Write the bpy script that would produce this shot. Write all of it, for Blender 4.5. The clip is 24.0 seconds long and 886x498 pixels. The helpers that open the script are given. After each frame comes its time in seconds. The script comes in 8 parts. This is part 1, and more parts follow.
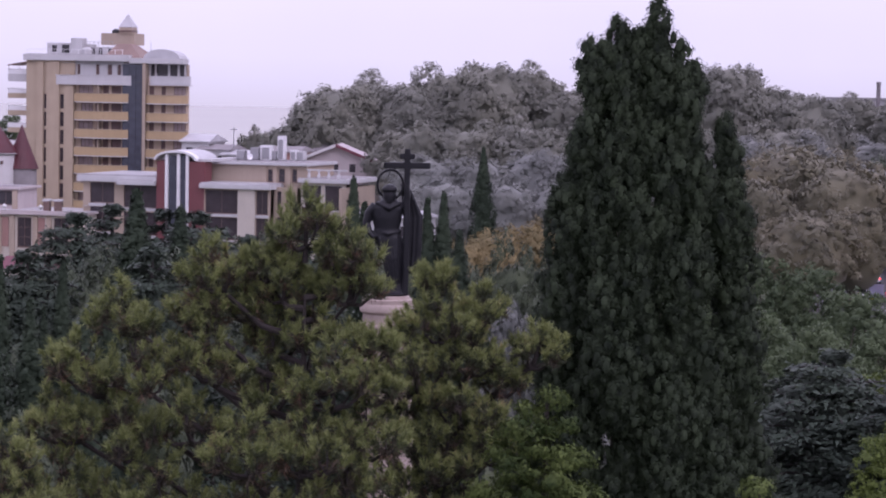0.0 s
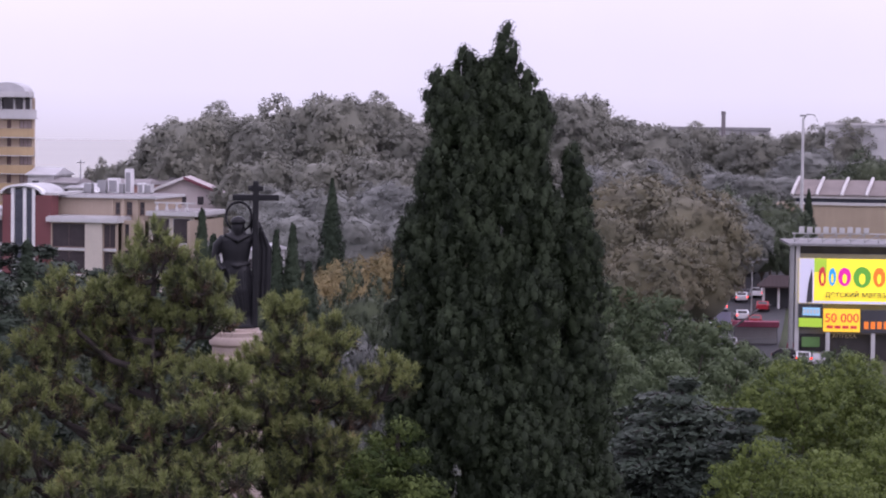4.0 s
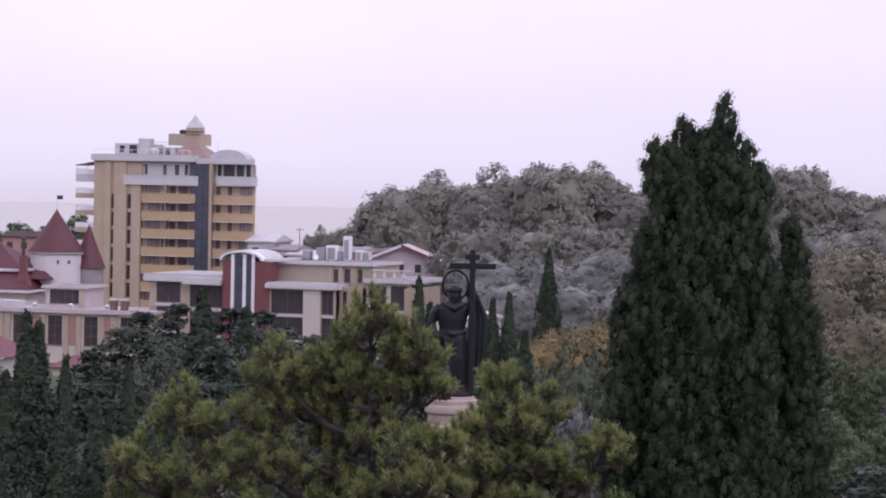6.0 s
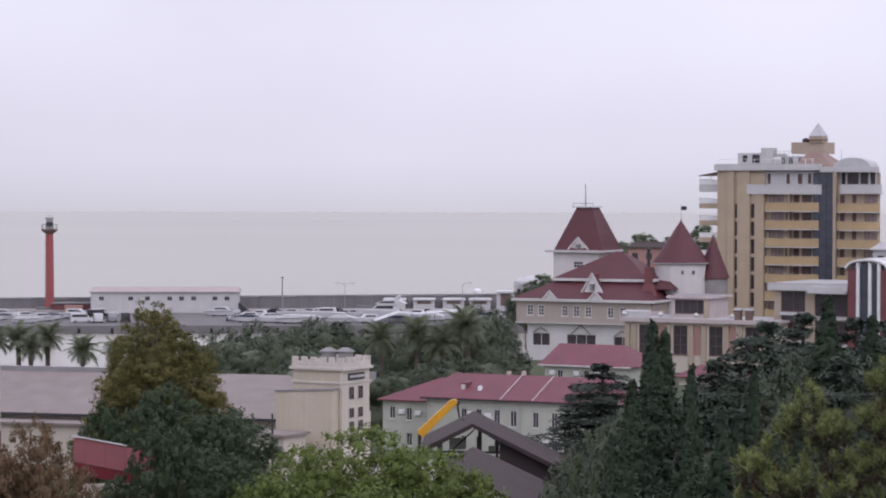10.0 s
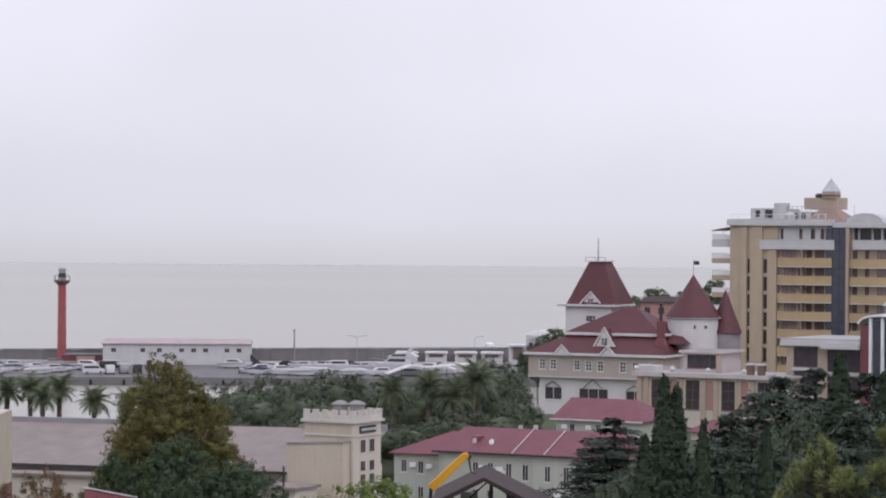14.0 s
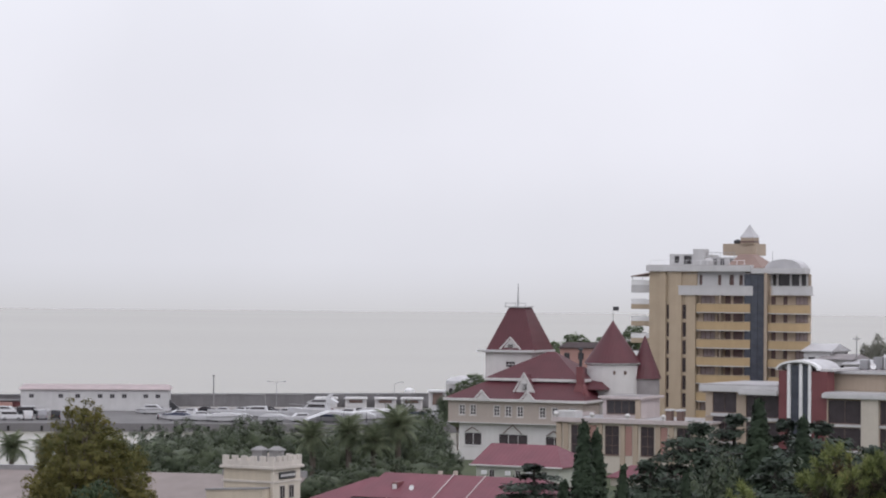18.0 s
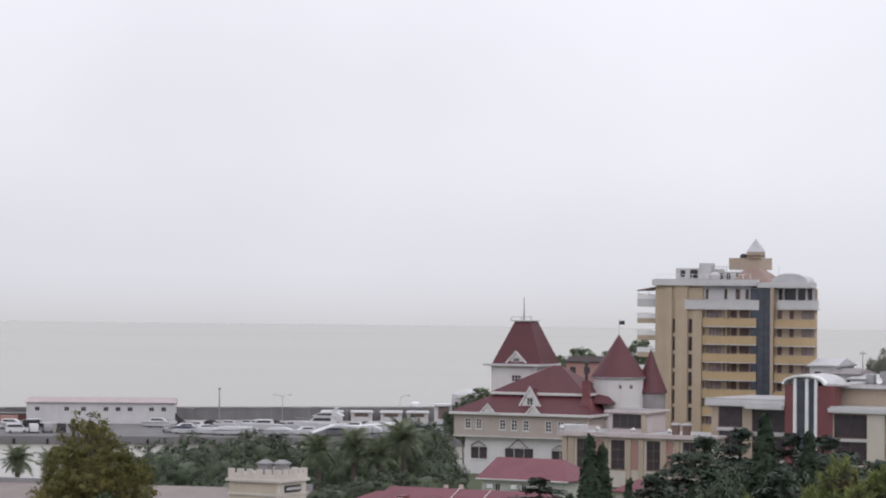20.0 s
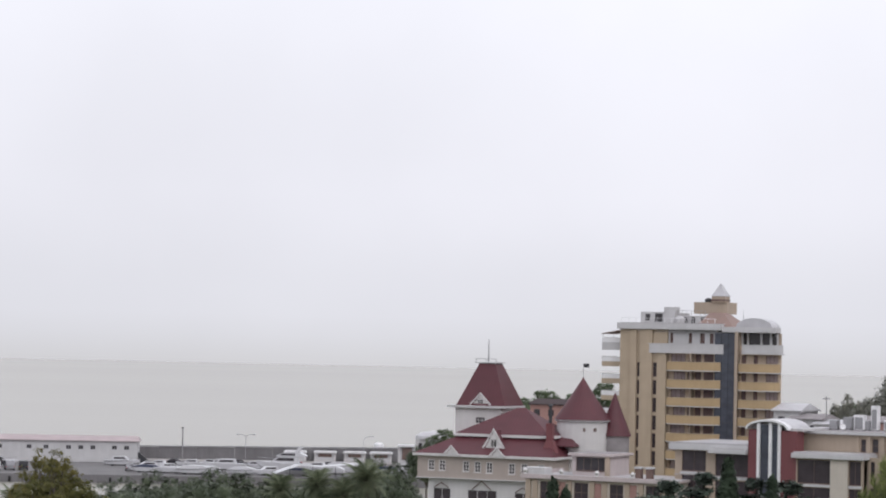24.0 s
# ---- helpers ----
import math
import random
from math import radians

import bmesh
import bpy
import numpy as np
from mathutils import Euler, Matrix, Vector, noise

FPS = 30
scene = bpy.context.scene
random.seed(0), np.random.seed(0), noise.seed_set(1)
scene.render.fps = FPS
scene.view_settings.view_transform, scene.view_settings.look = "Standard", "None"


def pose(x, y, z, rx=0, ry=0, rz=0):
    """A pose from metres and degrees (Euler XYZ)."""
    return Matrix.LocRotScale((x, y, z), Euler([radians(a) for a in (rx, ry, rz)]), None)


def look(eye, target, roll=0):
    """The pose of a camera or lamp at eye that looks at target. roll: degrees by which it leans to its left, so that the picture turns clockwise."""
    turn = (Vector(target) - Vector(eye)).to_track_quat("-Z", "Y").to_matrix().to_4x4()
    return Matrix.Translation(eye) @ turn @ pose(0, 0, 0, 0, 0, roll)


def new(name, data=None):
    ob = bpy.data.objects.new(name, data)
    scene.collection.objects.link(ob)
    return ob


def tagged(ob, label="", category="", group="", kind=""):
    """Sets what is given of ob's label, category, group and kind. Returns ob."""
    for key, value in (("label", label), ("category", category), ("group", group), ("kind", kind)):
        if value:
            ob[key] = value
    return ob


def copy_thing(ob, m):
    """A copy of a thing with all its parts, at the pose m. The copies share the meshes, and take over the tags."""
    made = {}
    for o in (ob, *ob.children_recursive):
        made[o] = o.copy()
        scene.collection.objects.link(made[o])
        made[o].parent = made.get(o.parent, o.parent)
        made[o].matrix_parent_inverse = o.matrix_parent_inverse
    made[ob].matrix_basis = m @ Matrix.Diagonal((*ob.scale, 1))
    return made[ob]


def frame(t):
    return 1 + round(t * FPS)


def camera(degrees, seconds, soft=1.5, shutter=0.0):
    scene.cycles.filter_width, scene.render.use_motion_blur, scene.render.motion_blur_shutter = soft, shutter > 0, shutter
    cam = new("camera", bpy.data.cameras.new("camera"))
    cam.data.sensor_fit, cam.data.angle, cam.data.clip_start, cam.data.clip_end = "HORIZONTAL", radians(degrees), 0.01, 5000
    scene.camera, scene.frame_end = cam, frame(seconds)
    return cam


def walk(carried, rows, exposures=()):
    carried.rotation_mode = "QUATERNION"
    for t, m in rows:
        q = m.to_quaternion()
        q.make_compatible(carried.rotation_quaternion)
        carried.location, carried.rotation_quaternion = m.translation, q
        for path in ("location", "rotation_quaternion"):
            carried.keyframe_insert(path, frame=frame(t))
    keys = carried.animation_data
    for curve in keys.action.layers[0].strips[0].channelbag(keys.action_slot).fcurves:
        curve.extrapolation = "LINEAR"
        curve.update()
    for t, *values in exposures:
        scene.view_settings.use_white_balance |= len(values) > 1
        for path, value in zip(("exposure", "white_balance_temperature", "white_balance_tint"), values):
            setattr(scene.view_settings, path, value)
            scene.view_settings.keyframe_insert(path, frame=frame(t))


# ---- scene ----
cam = camera(19.34, 24.0, soft=2.0)
EYE = 32.0
# seconds, yaw, pitch, lean: the camera stands still on a high balcony and turns
ROWS = [
    (0.0, -6.238, -3.720, 0.984),
    (0.5, -6.649, -2.320, 1.024),
    (1.0, -7.021, -1.941, 0.675),
    (1.5, -7.413, -2.653, 0.357),
    (2.0, -8.367, -3.271, 0.526),
    (2.5, -9.315, -3.336, 0.583),
    (3.5, -9.860, -3.200, 0.660),
    (4.5, -8.937, -2.611, 0.757),
    (5.0, -8.269, -2.118, 0.864),
    (5.5, -7.032, -1.724, 1.019),
    (6.0, -4.759, -1.531, 1.080),
    (6.5, -2.325, -1.291, 0.831),
    (7.0, -0.000, -1.340, 0.750),
    (7.5, 2.636, -1.200, 0.537),
    (8.0, 4.785, -1.323, 0.493),
    (8.5, 6.834, -1.420, 0.507),
    (9.0, 8.338, -1.339, 0.375),
    (9.5, 8.989, -1.245, 0.187),
    (10.0, 8.931, -1.454, 0.049),
    (10.5, 9.057, -1.127, 0.137),
    (12.5, 9.127, -0.673, 0.464),
    (13.0, 9.064, -0.596, 0.574),
    (13.5, 9.048, -0.390, 0.652),
    (14.0, 9.210, -0.280, 0.370),
    (14.5, 8.982, -0.585, 0.165),
    (15.0, 8.733, -0.285, 0.310),
    (15.5, 8.633, -0.446, 0.232),
    (16.0, 8.192, -0.126, 0.243),
    (16.5, 8.027, 0.074, 0.282),
    (17.0, 7.787, 0.231, 0.598),
    (17.5, 7.671, 0.241, 0.845),
    (18.0, 7.453, 0.736, 0.423),
    (18.5, 7.393, 0.629, 0.639),
    (20.5, 7.621, 1.213, 0.517),
    (21.0, 7.370, 1.293, 0.694),
    (21.5, 7.206, 1.160, 0.731),
    (22.0, 6.938, 1.238, 0.685),
    (22.5, 6.989, 1.321, 0.894),
    (23.0, 6.918, 1.754, 1.024),
    (23.5, 6.964, 1.888, 1.031),
    (24.0, 6.845, 1.955, 1.142),
]
EXPOSURES = [(0.0, 0.16, 5800, 41), (2.5, 0.2, 5850, 39), (5.0, 0.18, 5950, 37), (7.0, 0.12, 6000, 32), (10.0, 0.0, 6050, 22), (14.0, 0.0, 6150, 17), (17.0, 0.0, 6250, 14), (24.0, 0.05, 6300, 13)]
walk(cam, [(t, pose(0, 0, EYE, 90 + pitch, 0, yaw) @ pose(0, 0, 0, 0, 0, lean)) for t, yaw, pitch, lean in ROWS], EXPOSURES)

# ---- overcast daylight ----
world = bpy.data.worlds.new("overcast_sky")
scene.world = world
world.use_nodes = True
wn, wl = world.node_tree.nodes, world.node_tree.links
wn.clear()
w_out, w_bg = wn.new("ShaderNodeOutputWorld"), wn.new("ShaderNodeBackground")
w_sky = wn.new("ShaderNodeTexSky")
w_sky.sky_type, w_sky.sun_disc = "NISHITA", False
w_sky.sun_elevation, w_sky.sun_rotation = radians(48), radians(130)
w_sky.dust_density, w_sky.air_density = 6.0, 1.0
w_co, w_sep = wn.new("ShaderNodeTexCoord"), wn.new("ShaderNodeSeparateXYZ")
w_ramp = wn.new("ShaderNodeValToRGB")
w_ramp.color_ramp.interpolation = "EASE"
stops = w_ramp.color_ramp.elements
stops[0].position, stops[0].color = 0.47, (0.46, 0.46, 0.45, 1)
stops[1].position, stops[1].color = 1.0, (1.05, 1.05, 1.08, 1)
for at_z, rgb in ((0.4942, (0.605, 0.60, 0.588)), (0.4962, (0.645, 0.642, 0.642)), (0.4985, (0.685, 0.685, 0.695)), (0.506, (0.735, 0.737, 0.758)), (0.53, (0.81, 0.81, 0.84)), (0.58, (0.90, 0.90, 0.93))):
    e = stops.new(at_z)
    e.color = (*rgb, 1)
w_map, w_cloud, w_mul = wn.new("ShaderNodeMapRange"), wn.new("ShaderNodeTexNoise"), wn.new("ShaderNodeMixRGB")
w_map.inputs["From Min"].default_value, w_map.inputs["From Max"].default_value = -1, 1
w_cloud.inputs["Scale"].default_value, w_cloud.inputs["Detail"].default_value = 5.0, 5.0
w_cr = wn.new("ShaderNodeMapRange")
w_cr.inputs["From Min"].default_value, w_cr.inputs["From Max"].default_value = 0.3, 0.7
w_cr.inputs["To Min"].default_value, w_cr.inputs["To Max"].default_value = 0.95, 1.05
w_mul.blend_type, w_mul.inputs[0].default_value = "MULTIPLY", 1.0
w_mix = wn.new("ShaderNodeMixRGB")
w_mix.blend_type, w_mix.inputs[0].default_value = "ADD", 0.01
wl.new(w_co.outputs["Generated"], w_sep.inputs[0])
wl.new(w_sep.outputs["Z"], w_map.inputs["Value"])
wl.new(w_map.outputs[0], w_ramp.inputs[0])
wl.new(w_co.outputs["Generated"], w_cloud.inputs["Vector"])
wl.new(w_cloud.outputs[0], w_cr.inputs["Value"])
wl.new(w_ramp.outputs[0], w_mul.inputs[1])
wl.new(w_cr.outputs[0], w_mul.inputs[2])
wl.new(w_mul.outputs[0], w_mix.inputs[1])
wl.new(w_sky.outputs[0], w_mix.inputs[2])
wl.new(w_mix.outputs[0], w_bg.inputs["Color"])
w_bg.inputs["Strength"].default_value = 1.0
wl.new(w_bg.outputs[0], w_out.inputs[0])
sun = new("sun", bpy.data.lights.new("sun", "SUN"))
sun.data.energy, sun.data.angle, sun.data.color = 0.5, radians(30), (1.0, 0.97, 0.93)
sun.matrix_world = look((60, -60, 120), (0, 60, 0))


# ---- materials ----
def nodes_of(name):
    m = bpy.data.materials.new(name)
    m.use_nodes = True
    n, l = m.node_tree.nodes, m.node_tree.links
    return m, n, l, n["Principled BSDF"]


def surf(name, rgb, rough=0.8, stain=0.25, scale=0.35, grain=9.0, bump=0.15, metal=0.0, streak=0.0, coat=0.0, rand=0.0, spec=0.5):
    """A weathered surface: large stains, fine grain, rain streaks, relief, and a change from piece to piece."""
    m, n, l, p = nodes_of(name)
    co = n.new("ShaderNodeTexCoord")
    big, fine = n.new("ShaderNodeTexNoise"), n.new("ShaderNodeTexNoise")
    big.inputs["Scale"].default_value, big.inputs["Detail"].default_value = scale, 6
    fine.inputs["Scale"].default_value, fine.inputs["Detail"].default_value = grain, 4
    l.new(co.outputs["Object"], big.inputs["Vector"])
    l.new(co.outputs["Object"], fine.inputs["Vector"])
    value = n.new("ShaderNodeMath")
    value.operation = "MULTIPLY_ADD"
    value.inputs[1].default_value, value.inputs[2].default_value = stain * 2, 1 - stain
    l.new(big.outputs[0], value.inputs[0])
    last = value.outputs[0]
    small = n.new("ShaderNodeMath")
    small.operation = "MULTIPLY_ADD"
    small.inputs[1].default_value, small.inputs[2].default_value = 0.3, 0.85
    l.new(fine.outputs[0], small.inputs[0])
    both = n.new("ShaderNodeMath")
    both.operation = "MULTIPLY"
    l.new(last, both.inputs[0])
    l.new(small.outputs[0], both.inputs[1])
    last = both.outputs[0]
    if streak:
        squash, run = n.new("ShaderNodeMapping"), n.new("ShaderNodeTexNoise")
        squash.inputs["Scale"].default_value = (2.2, 2.2, 0.12)
        run.inputs["Scale"].default_value, run.inputs["Detail"].default_value = 1.0, 5
        l.new(co.outputs["Object"], squash.inputs["Vector"])
        l.new(squash.outputs[0], run.inputs["Vector"])
        r = n.new("ShaderNodeMath")
        r.operation = "MULTIPLY_ADD"
        r.inputs[1].default_value, r.inputs[2].default_value = streak * 2, 1 - streak
        l.new(run.outputs[0], r.inputs[0])
        b2 = n.new("ShaderNodeMath")
        b2.operation = "MULTIPLY"
        l.new(last, b2.inputs[0])
        l.new(r.outputs[0], b2.inputs[1])
        last = b2.outputs[0]
    if rand:
        info = n.new("ShaderNodeObjectInfo")
        r = n.new("ShaderNodeMath")
        r.operation = "MULTIPLY_ADD"
        r.inputs[1].default_value, r.inputs[2].default_value = rand * 2, 1 - rand
        l.new(info.outputs["Random"], r.inputs[0])
        b3 = n.new("ShaderNodeMath")
        b3.operation = "MULTIPLY"
        l.new(last, b3.inputs[0])
        l.new(r.outputs[0], b3.inputs[1])
        last = b3.outputs[0]
    tint = n.new("ShaderNodeMixRGB")
    tint.blend_type, tint.inputs[0].default_value = "MULTIPLY", 1.0
    tint.inputs[1].default_value = (*rgb, 1)
    l.new(last, tint.inputs[2])
    l.new(tint.outputs[0], p.inputs["Base Color"])
    p.inputs["Roughness"].default_value, p.inputs["Metallic"].default_value = rough, metal
    p.inputs["Coat Weight"].default_value, p.inputs["Specular IOR Level"].default_value = coat, spec
    if bump:
        b = n.new("ShaderNodeBump")
        b.inputs["Strength"].default_value, b.inputs["Distance"].default_value = bump, 0.05
        l.new(fine.outputs[0], b.inputs["Height"])
        l.new(b.outputs[0], p.inputs["Normal"])
    return m


def leaf(name, dark, light, third=None, sheen=0.0, glow=0.2, rough=0.55, patch=0.25, vary=0.45, spec=0.25):
    """Leaves: each takes its own tone between two or three colours, in patches over the crown; some light comes through."""
    m, n, l, p = nodes_of(name)
    geo, ramp = n.new("ShaderNodeNewGeometry"), n.new("ShaderNodeValToRGB")
    co, big, add = n.new("ShaderNodeTexCoord"), n.new("ShaderNodeTexNoise"), n.new("ShaderNodeMath")
    info, add2 = n.new("ShaderNodeObjectInfo"), n.new("ShaderNodeMath")
    big.inputs["Scale"].default_value, big.inputs["Detail"].default_value = patch, 3
    l.new(co.outputs["Object"], big.inputs["Vector"])
    add.operation = "MULTIPLY_ADD"
    add.inputs[1].default_value = vary
    l.new(geo.outputs["Random Per Island"], add.inputs[0])
    spread = n.new("ShaderNodeMapRange")
    spread.inputs["From Min"].default_value, spread.inputs["From Max"].default_value = 0.3, 0.7
    spread.inputs["To Min"].default_value, spread.inputs["To Max"].default_value = 0.0, 0.45
    l.new(big.outputs[0], spread.inputs["Value"])
    l.new(spread.outputs[0], add.inputs[2])
    add2.operation = "MULTIPLY_ADD"
    add2.inputs[1].default_value = 0.2
    l.new(info.outputs["Random"], add2.inputs[0])
    l.new(add.outputs[0], add2.inputs[2])
    s = ramp.color_ramp.elements
    s[0].position, s[0].color = 0.15, (*dark, 1)
    s[1].position, s[1].color = 0.75, (*light, 1)
    if third:
        e = s.new(0.95)
        e.color = (*third, 1)
    l.new(add2.outputs[0], ramp.inputs[0])
    l.new(ramp.outputs[0], p.inputs["Base Color"])
    p.inputs["Roughness"].default_value, p.inputs["Specular IOR Level"].default_value = rough, spec
    p.inputs["Sheen Weight"].default_value, p.inputs["Sheen Roughness"].default_value = sheen, 0.7
    tr, mix = n.new("ShaderNodeBsdfTranslucent"), n.new("ShaderNodeMixShader")
    l.new(ramp.outputs[0], tr.inputs["Color"])
    mix.inputs[0].default_value = glow
    l.new(p.outputs[0], mix.inputs[1])
    l.new(tr.outputs[0], mix.inputs[2])
    l.new(mix.outputs[0], n["Material Output"].inputs["Surface"])
    return m


def glass(name, rgb, rough=0.06):
    """A window pane with a dark room behind it."""
    m, n, l, p = nodes_of(name)
    co, big, ramp = n.new("ShaderNodeTexCoord"), n.new("ShaderNodeTexNoise"), n.new("ShaderNodeMixRGB")
    big.inputs["Scale"].default_value = 0.8
    l.new(co.outputs["Object"], big.inputs["Vector"])
    l.new(big.outputs[0], ramp.inputs[0])
    ramp.inputs[1].default_value = (*[c * 0.6 for c in rgb], 1)
    ramp.inputs[2].default_value = (*[c * 1.5 for c in rgb], 1)
    l.new(ramp.outputs[0], p.inputs["Base Color"])
    p.inputs["Roughness"].default_value = rough
    return m


def lit(name, rgb, strength):
    m, n, l, p = nodes_of(name)
    p.inputs["Base Color"].default_value = (*rgb, 1)
    p.inputs["Emission Color"].default_value, p.inputs["Emission Strength"].default_value = (*rgb, 1), strength
    return m


def roofing(name, rgb, rough=0.4, seam=0.55):
    """Painted sheet metal with standing seams across the local x axis, wet and weathered."""
    m, n, l, p = nodes_of(name)
    co, wave, big = n.new("ShaderNodeTexCoord"), n.new("ShaderNodeTexWave"), n.new("ShaderNodeTexNoise")
    wave.inputs["Scale"].default_value, wave.inputs["Distortion"].default_value = seam, 0.3
    big.inputs["Scale"].default_value, big.inputs["Detail"].default_value = 0.4, 6
    l.new(co.outputs["Object"], wave.inputs["Vector"])
    l.new(co.outputs["Object"], big.inputs["Vector"])
    mix = n.new("ShaderNodeMixRGB")
    l.new(big.outputs[0], mix.inputs[0])
    mix.inputs[1].default_value = (*[c * 0.72 for c in rgb], 1)
    mix.inputs[2].default_value = (*[min(1, c * 1.3) for c in rgb], 1)
    l.new(mix.outputs[0], p.inputs["Base Color"])
    b = n.new("ShaderNodeBump")
    b.inputs["Strength"].default_value, b.inputs["Distance"].default_value = 0.3, 0.05
    l.new(wave.outputs[0], b.inputs["Height"])
    l.new(b.outputs[0], p.inputs["Normal"])
    p.inputs["Roughness"].default_value = rough
    return m


WHITE = surf("white_render", (0.60, 0.585, 0.58), streak=0.08, stain=0.12)
OFFWHITE = surf("grey_white_trim", (0.52, 0.515, 0.52), streak=0.08, stain=0.15)
BEIGE = surf("beige_render", (0.40, 0.325, 0.255), streak=0.08, stain=0.12)
CASTLE_BEIGE = surf("pale_beige_siding", (0.40, 0.345, 0.31), streak=0.05, stain=0.1)
OCHRE = surf("ochre_render", (0.42, 0.34, 0.25), streak=0.08, stain=0.14)
YELLOW = surf("yellow_balcony_render", (0.45, 0.33, 0.19), streak=0.08, stain=0.14)
FADED_ROSE = roofing("faded_rose_sheet", (0.50, 0.43, 0.44), rough=0.6)
FELT = surf("grey_roof_felt", (0.27, 0.25, 0.255), rough=0.8, stain=0.4, scale=0.5)
LILAC_PANE = glass("lilac_grey_curtained_pane", (0.36, 0.29, 0.285), rough=0.5)
MAROON_PANE = glass("brown_curtained_pane", (0.15, 0.095, 0.09), rough=0.4)
TAN_PANE = glass("tan_curtained_pane", (0.17, 0.12, 0.105), rough=0.2)
PARAPET_PINK = surf("pinkish_parapet", (0.50, 0.44, 0.435), streak=0.1, stain=0.15)
CREAM = surf("cream_render", (0.49, 0.43, 0.345), streak=0.12, stain=0.18)
CREAM_PALE = surf("pale_cream_render", (0.53, 0.485, 0.42), streak=0.08, stain=0.12)
PALE_GREEN = surf("pale_green_render", (0.43, 0.445, 0.39), streak=0.1, stain=0.14)
PINK = surf("pink_panel", (0.36, 0.21, 0.185), stain=0.12)
RED_PANEL = surf("dark_red_cladding", (0.17, 0.055, 0.06), rough=0.5, stain=0.15)
RED_ROOF = roofing("dark_red_roof_sheet", (0.085, 0.019, 0.026), rough=0.55)
PINK_ROOF = roofing("rose_red_roof_sheet", (0.155, 0.045, 0.062), rough=0.6)
BROWN_ROOF = roofing("brown_roof_sheet", (0.048, 0.033, 0.034), rough=0.9)
GREY_ROOF = roofing("grey_pink_roof_felt", (0.235, 0.20, 0.19), rough=0.8, seam=0.2)
CONE_BROWN = surf("tan_sheet_roof", (0.25, 0.17, 0.145), rough=0.6)
LIGHT_ROOF = surf("wet_light_grey_roof", (0.46, 0.455, 0.47), rough=0.35, stain=0.35)
DARK_PANE = glass("dark_window_pane", (0.05, 0.045, 0.05), rough=0.2)
BLUE_PANE = glass("blue_grey_glazing", (0.06, 0.066, 0.085), rough=0.25)
BROWN_PANE = glass("brown_window_pane", (0.05, 0.04, 0.045), rough=0.25)
BROWN_FRAME = surf("brown_window_frame", (0.15, 0.095, 0.08), rough=0.5, bump=0.05)
GREY_METAL = surf("grey_metal", (0.35, 0.35, 0.36), rough=0.4, metal=0.6, bump=0.05)
DARK_METAL = surf("dark_metal", (0.05, 0.05, 0.055), rough=0.5, metal=0.4, bump=0.05)
WHITE_METAL = surf("white_painted_metal", (0.75, 0.75, 0.76), rough=0.35, bump=0.03)
BRONZE = surf("dark_patinated_bronze", (0.011, 0.011, 0.014), rough=0.42, metal=0.0, spec=0.3, stain=0.4, scale=1.2, bump=0.3, streak=0.2)
GRANITE = surf("pinkish_granite", (0.40, 0.32, 0.28), rough=0.6, stain=0.2, scale=0.8)
CONCRETE = surf("harbour_concrete", (0.25, 0.245, 0.25), rough=0.9, stain=0.3, streak=0.1)
DARK_CONCRETE = surf("dark_sea_wall_concrete", (0.17, 0.165, 0.17), rough=0.9, stain=0.3, streak=0.15)
ASPHALT = surf("wet_asphalt", (0.045, 0.045, 0.05), rough=0.6, spec=0.3, stain=0.35)
PAVING = surf("pale_paving", (0.33, 0.31, 0.30), rough=0.6, stain=0.3)
SOIL = surf("park_grass_and_soil", (0.055, 0.07, 0.03), rough=0.95, stain=0.5, scale=0.08)
LIGHT_RED = surf("red_tower_paint", (0.30, 0.075, 0.075), rough=0.5, stain=0.2, streak=0.1)
BARK = surf("dark_bark", (0.035, 0.028, 0.026), rough=0.95, stain=0.4, scale=2.0, bump=0.6)
GREY_BARK = surf("grey_bark", (0.12, 0.10, 0.085), rough=0.95, stain=0.4, scale=1.0, bump=0.5)
CRANE_YELLOW = surf("crane_yellow_paint", (0.68, 0.34, 0.02), rough=0.4, stain=0.15)
BOAT_WHITE = surf("white_gelcoat", (0.60, 0.60, 0.62), rough=0.25, stain=0.08, bump=0.0)
BOAT_BLUE = surf("dark_blue_tarpaulin", (0.04, 0.05, 0.09), rough=0.7)
RUBBER = surf("tyre_rubber", (0.02, 0.02, 0.02), rough=0.9)
PALM_LEAF = leaf("palm_frond", (0.09, 0.115, 0.07), (0.21, 0.235, 0.15), (0.22, 0.21, 0.13), glow=0.3)
# Tip and lower needle tones differ by age and carry the tuft's shading.
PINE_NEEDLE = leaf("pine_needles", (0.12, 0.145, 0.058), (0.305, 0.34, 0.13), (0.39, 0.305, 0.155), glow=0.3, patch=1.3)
MATURE_SHADE_NEEDLE = leaf("mature_shaded_pine_needles", (0.05, 0.062, 0.034), (0.105, 0.12, 0.064), (0.17, 0.12, 0.078), glow=0.2, patch=1.3)
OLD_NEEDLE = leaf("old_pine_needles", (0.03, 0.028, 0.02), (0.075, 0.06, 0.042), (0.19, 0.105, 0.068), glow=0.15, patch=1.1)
CAMPHOR_LEAF = leaf("dark_evergreen_leaves", (0.024, 0.042, 0.02), (0.066, 0.095, 0.045), glow=0.2)
CYPRESS_LEAF = leaf("cypress_sprays", (0.008, 0.013, 0.008), (0.046, 0.064, 0.034), glow=0.05, patch=1.6, vary=0.25, spec=0.1)
THUJA_LEAF = leaf("fresh_cypress_sprays", (0.03, 0.05, 0.014), (0.18, 0.23, 0.07), glow=0.15, patch=0.8, vary=0.25, spec=0.1)
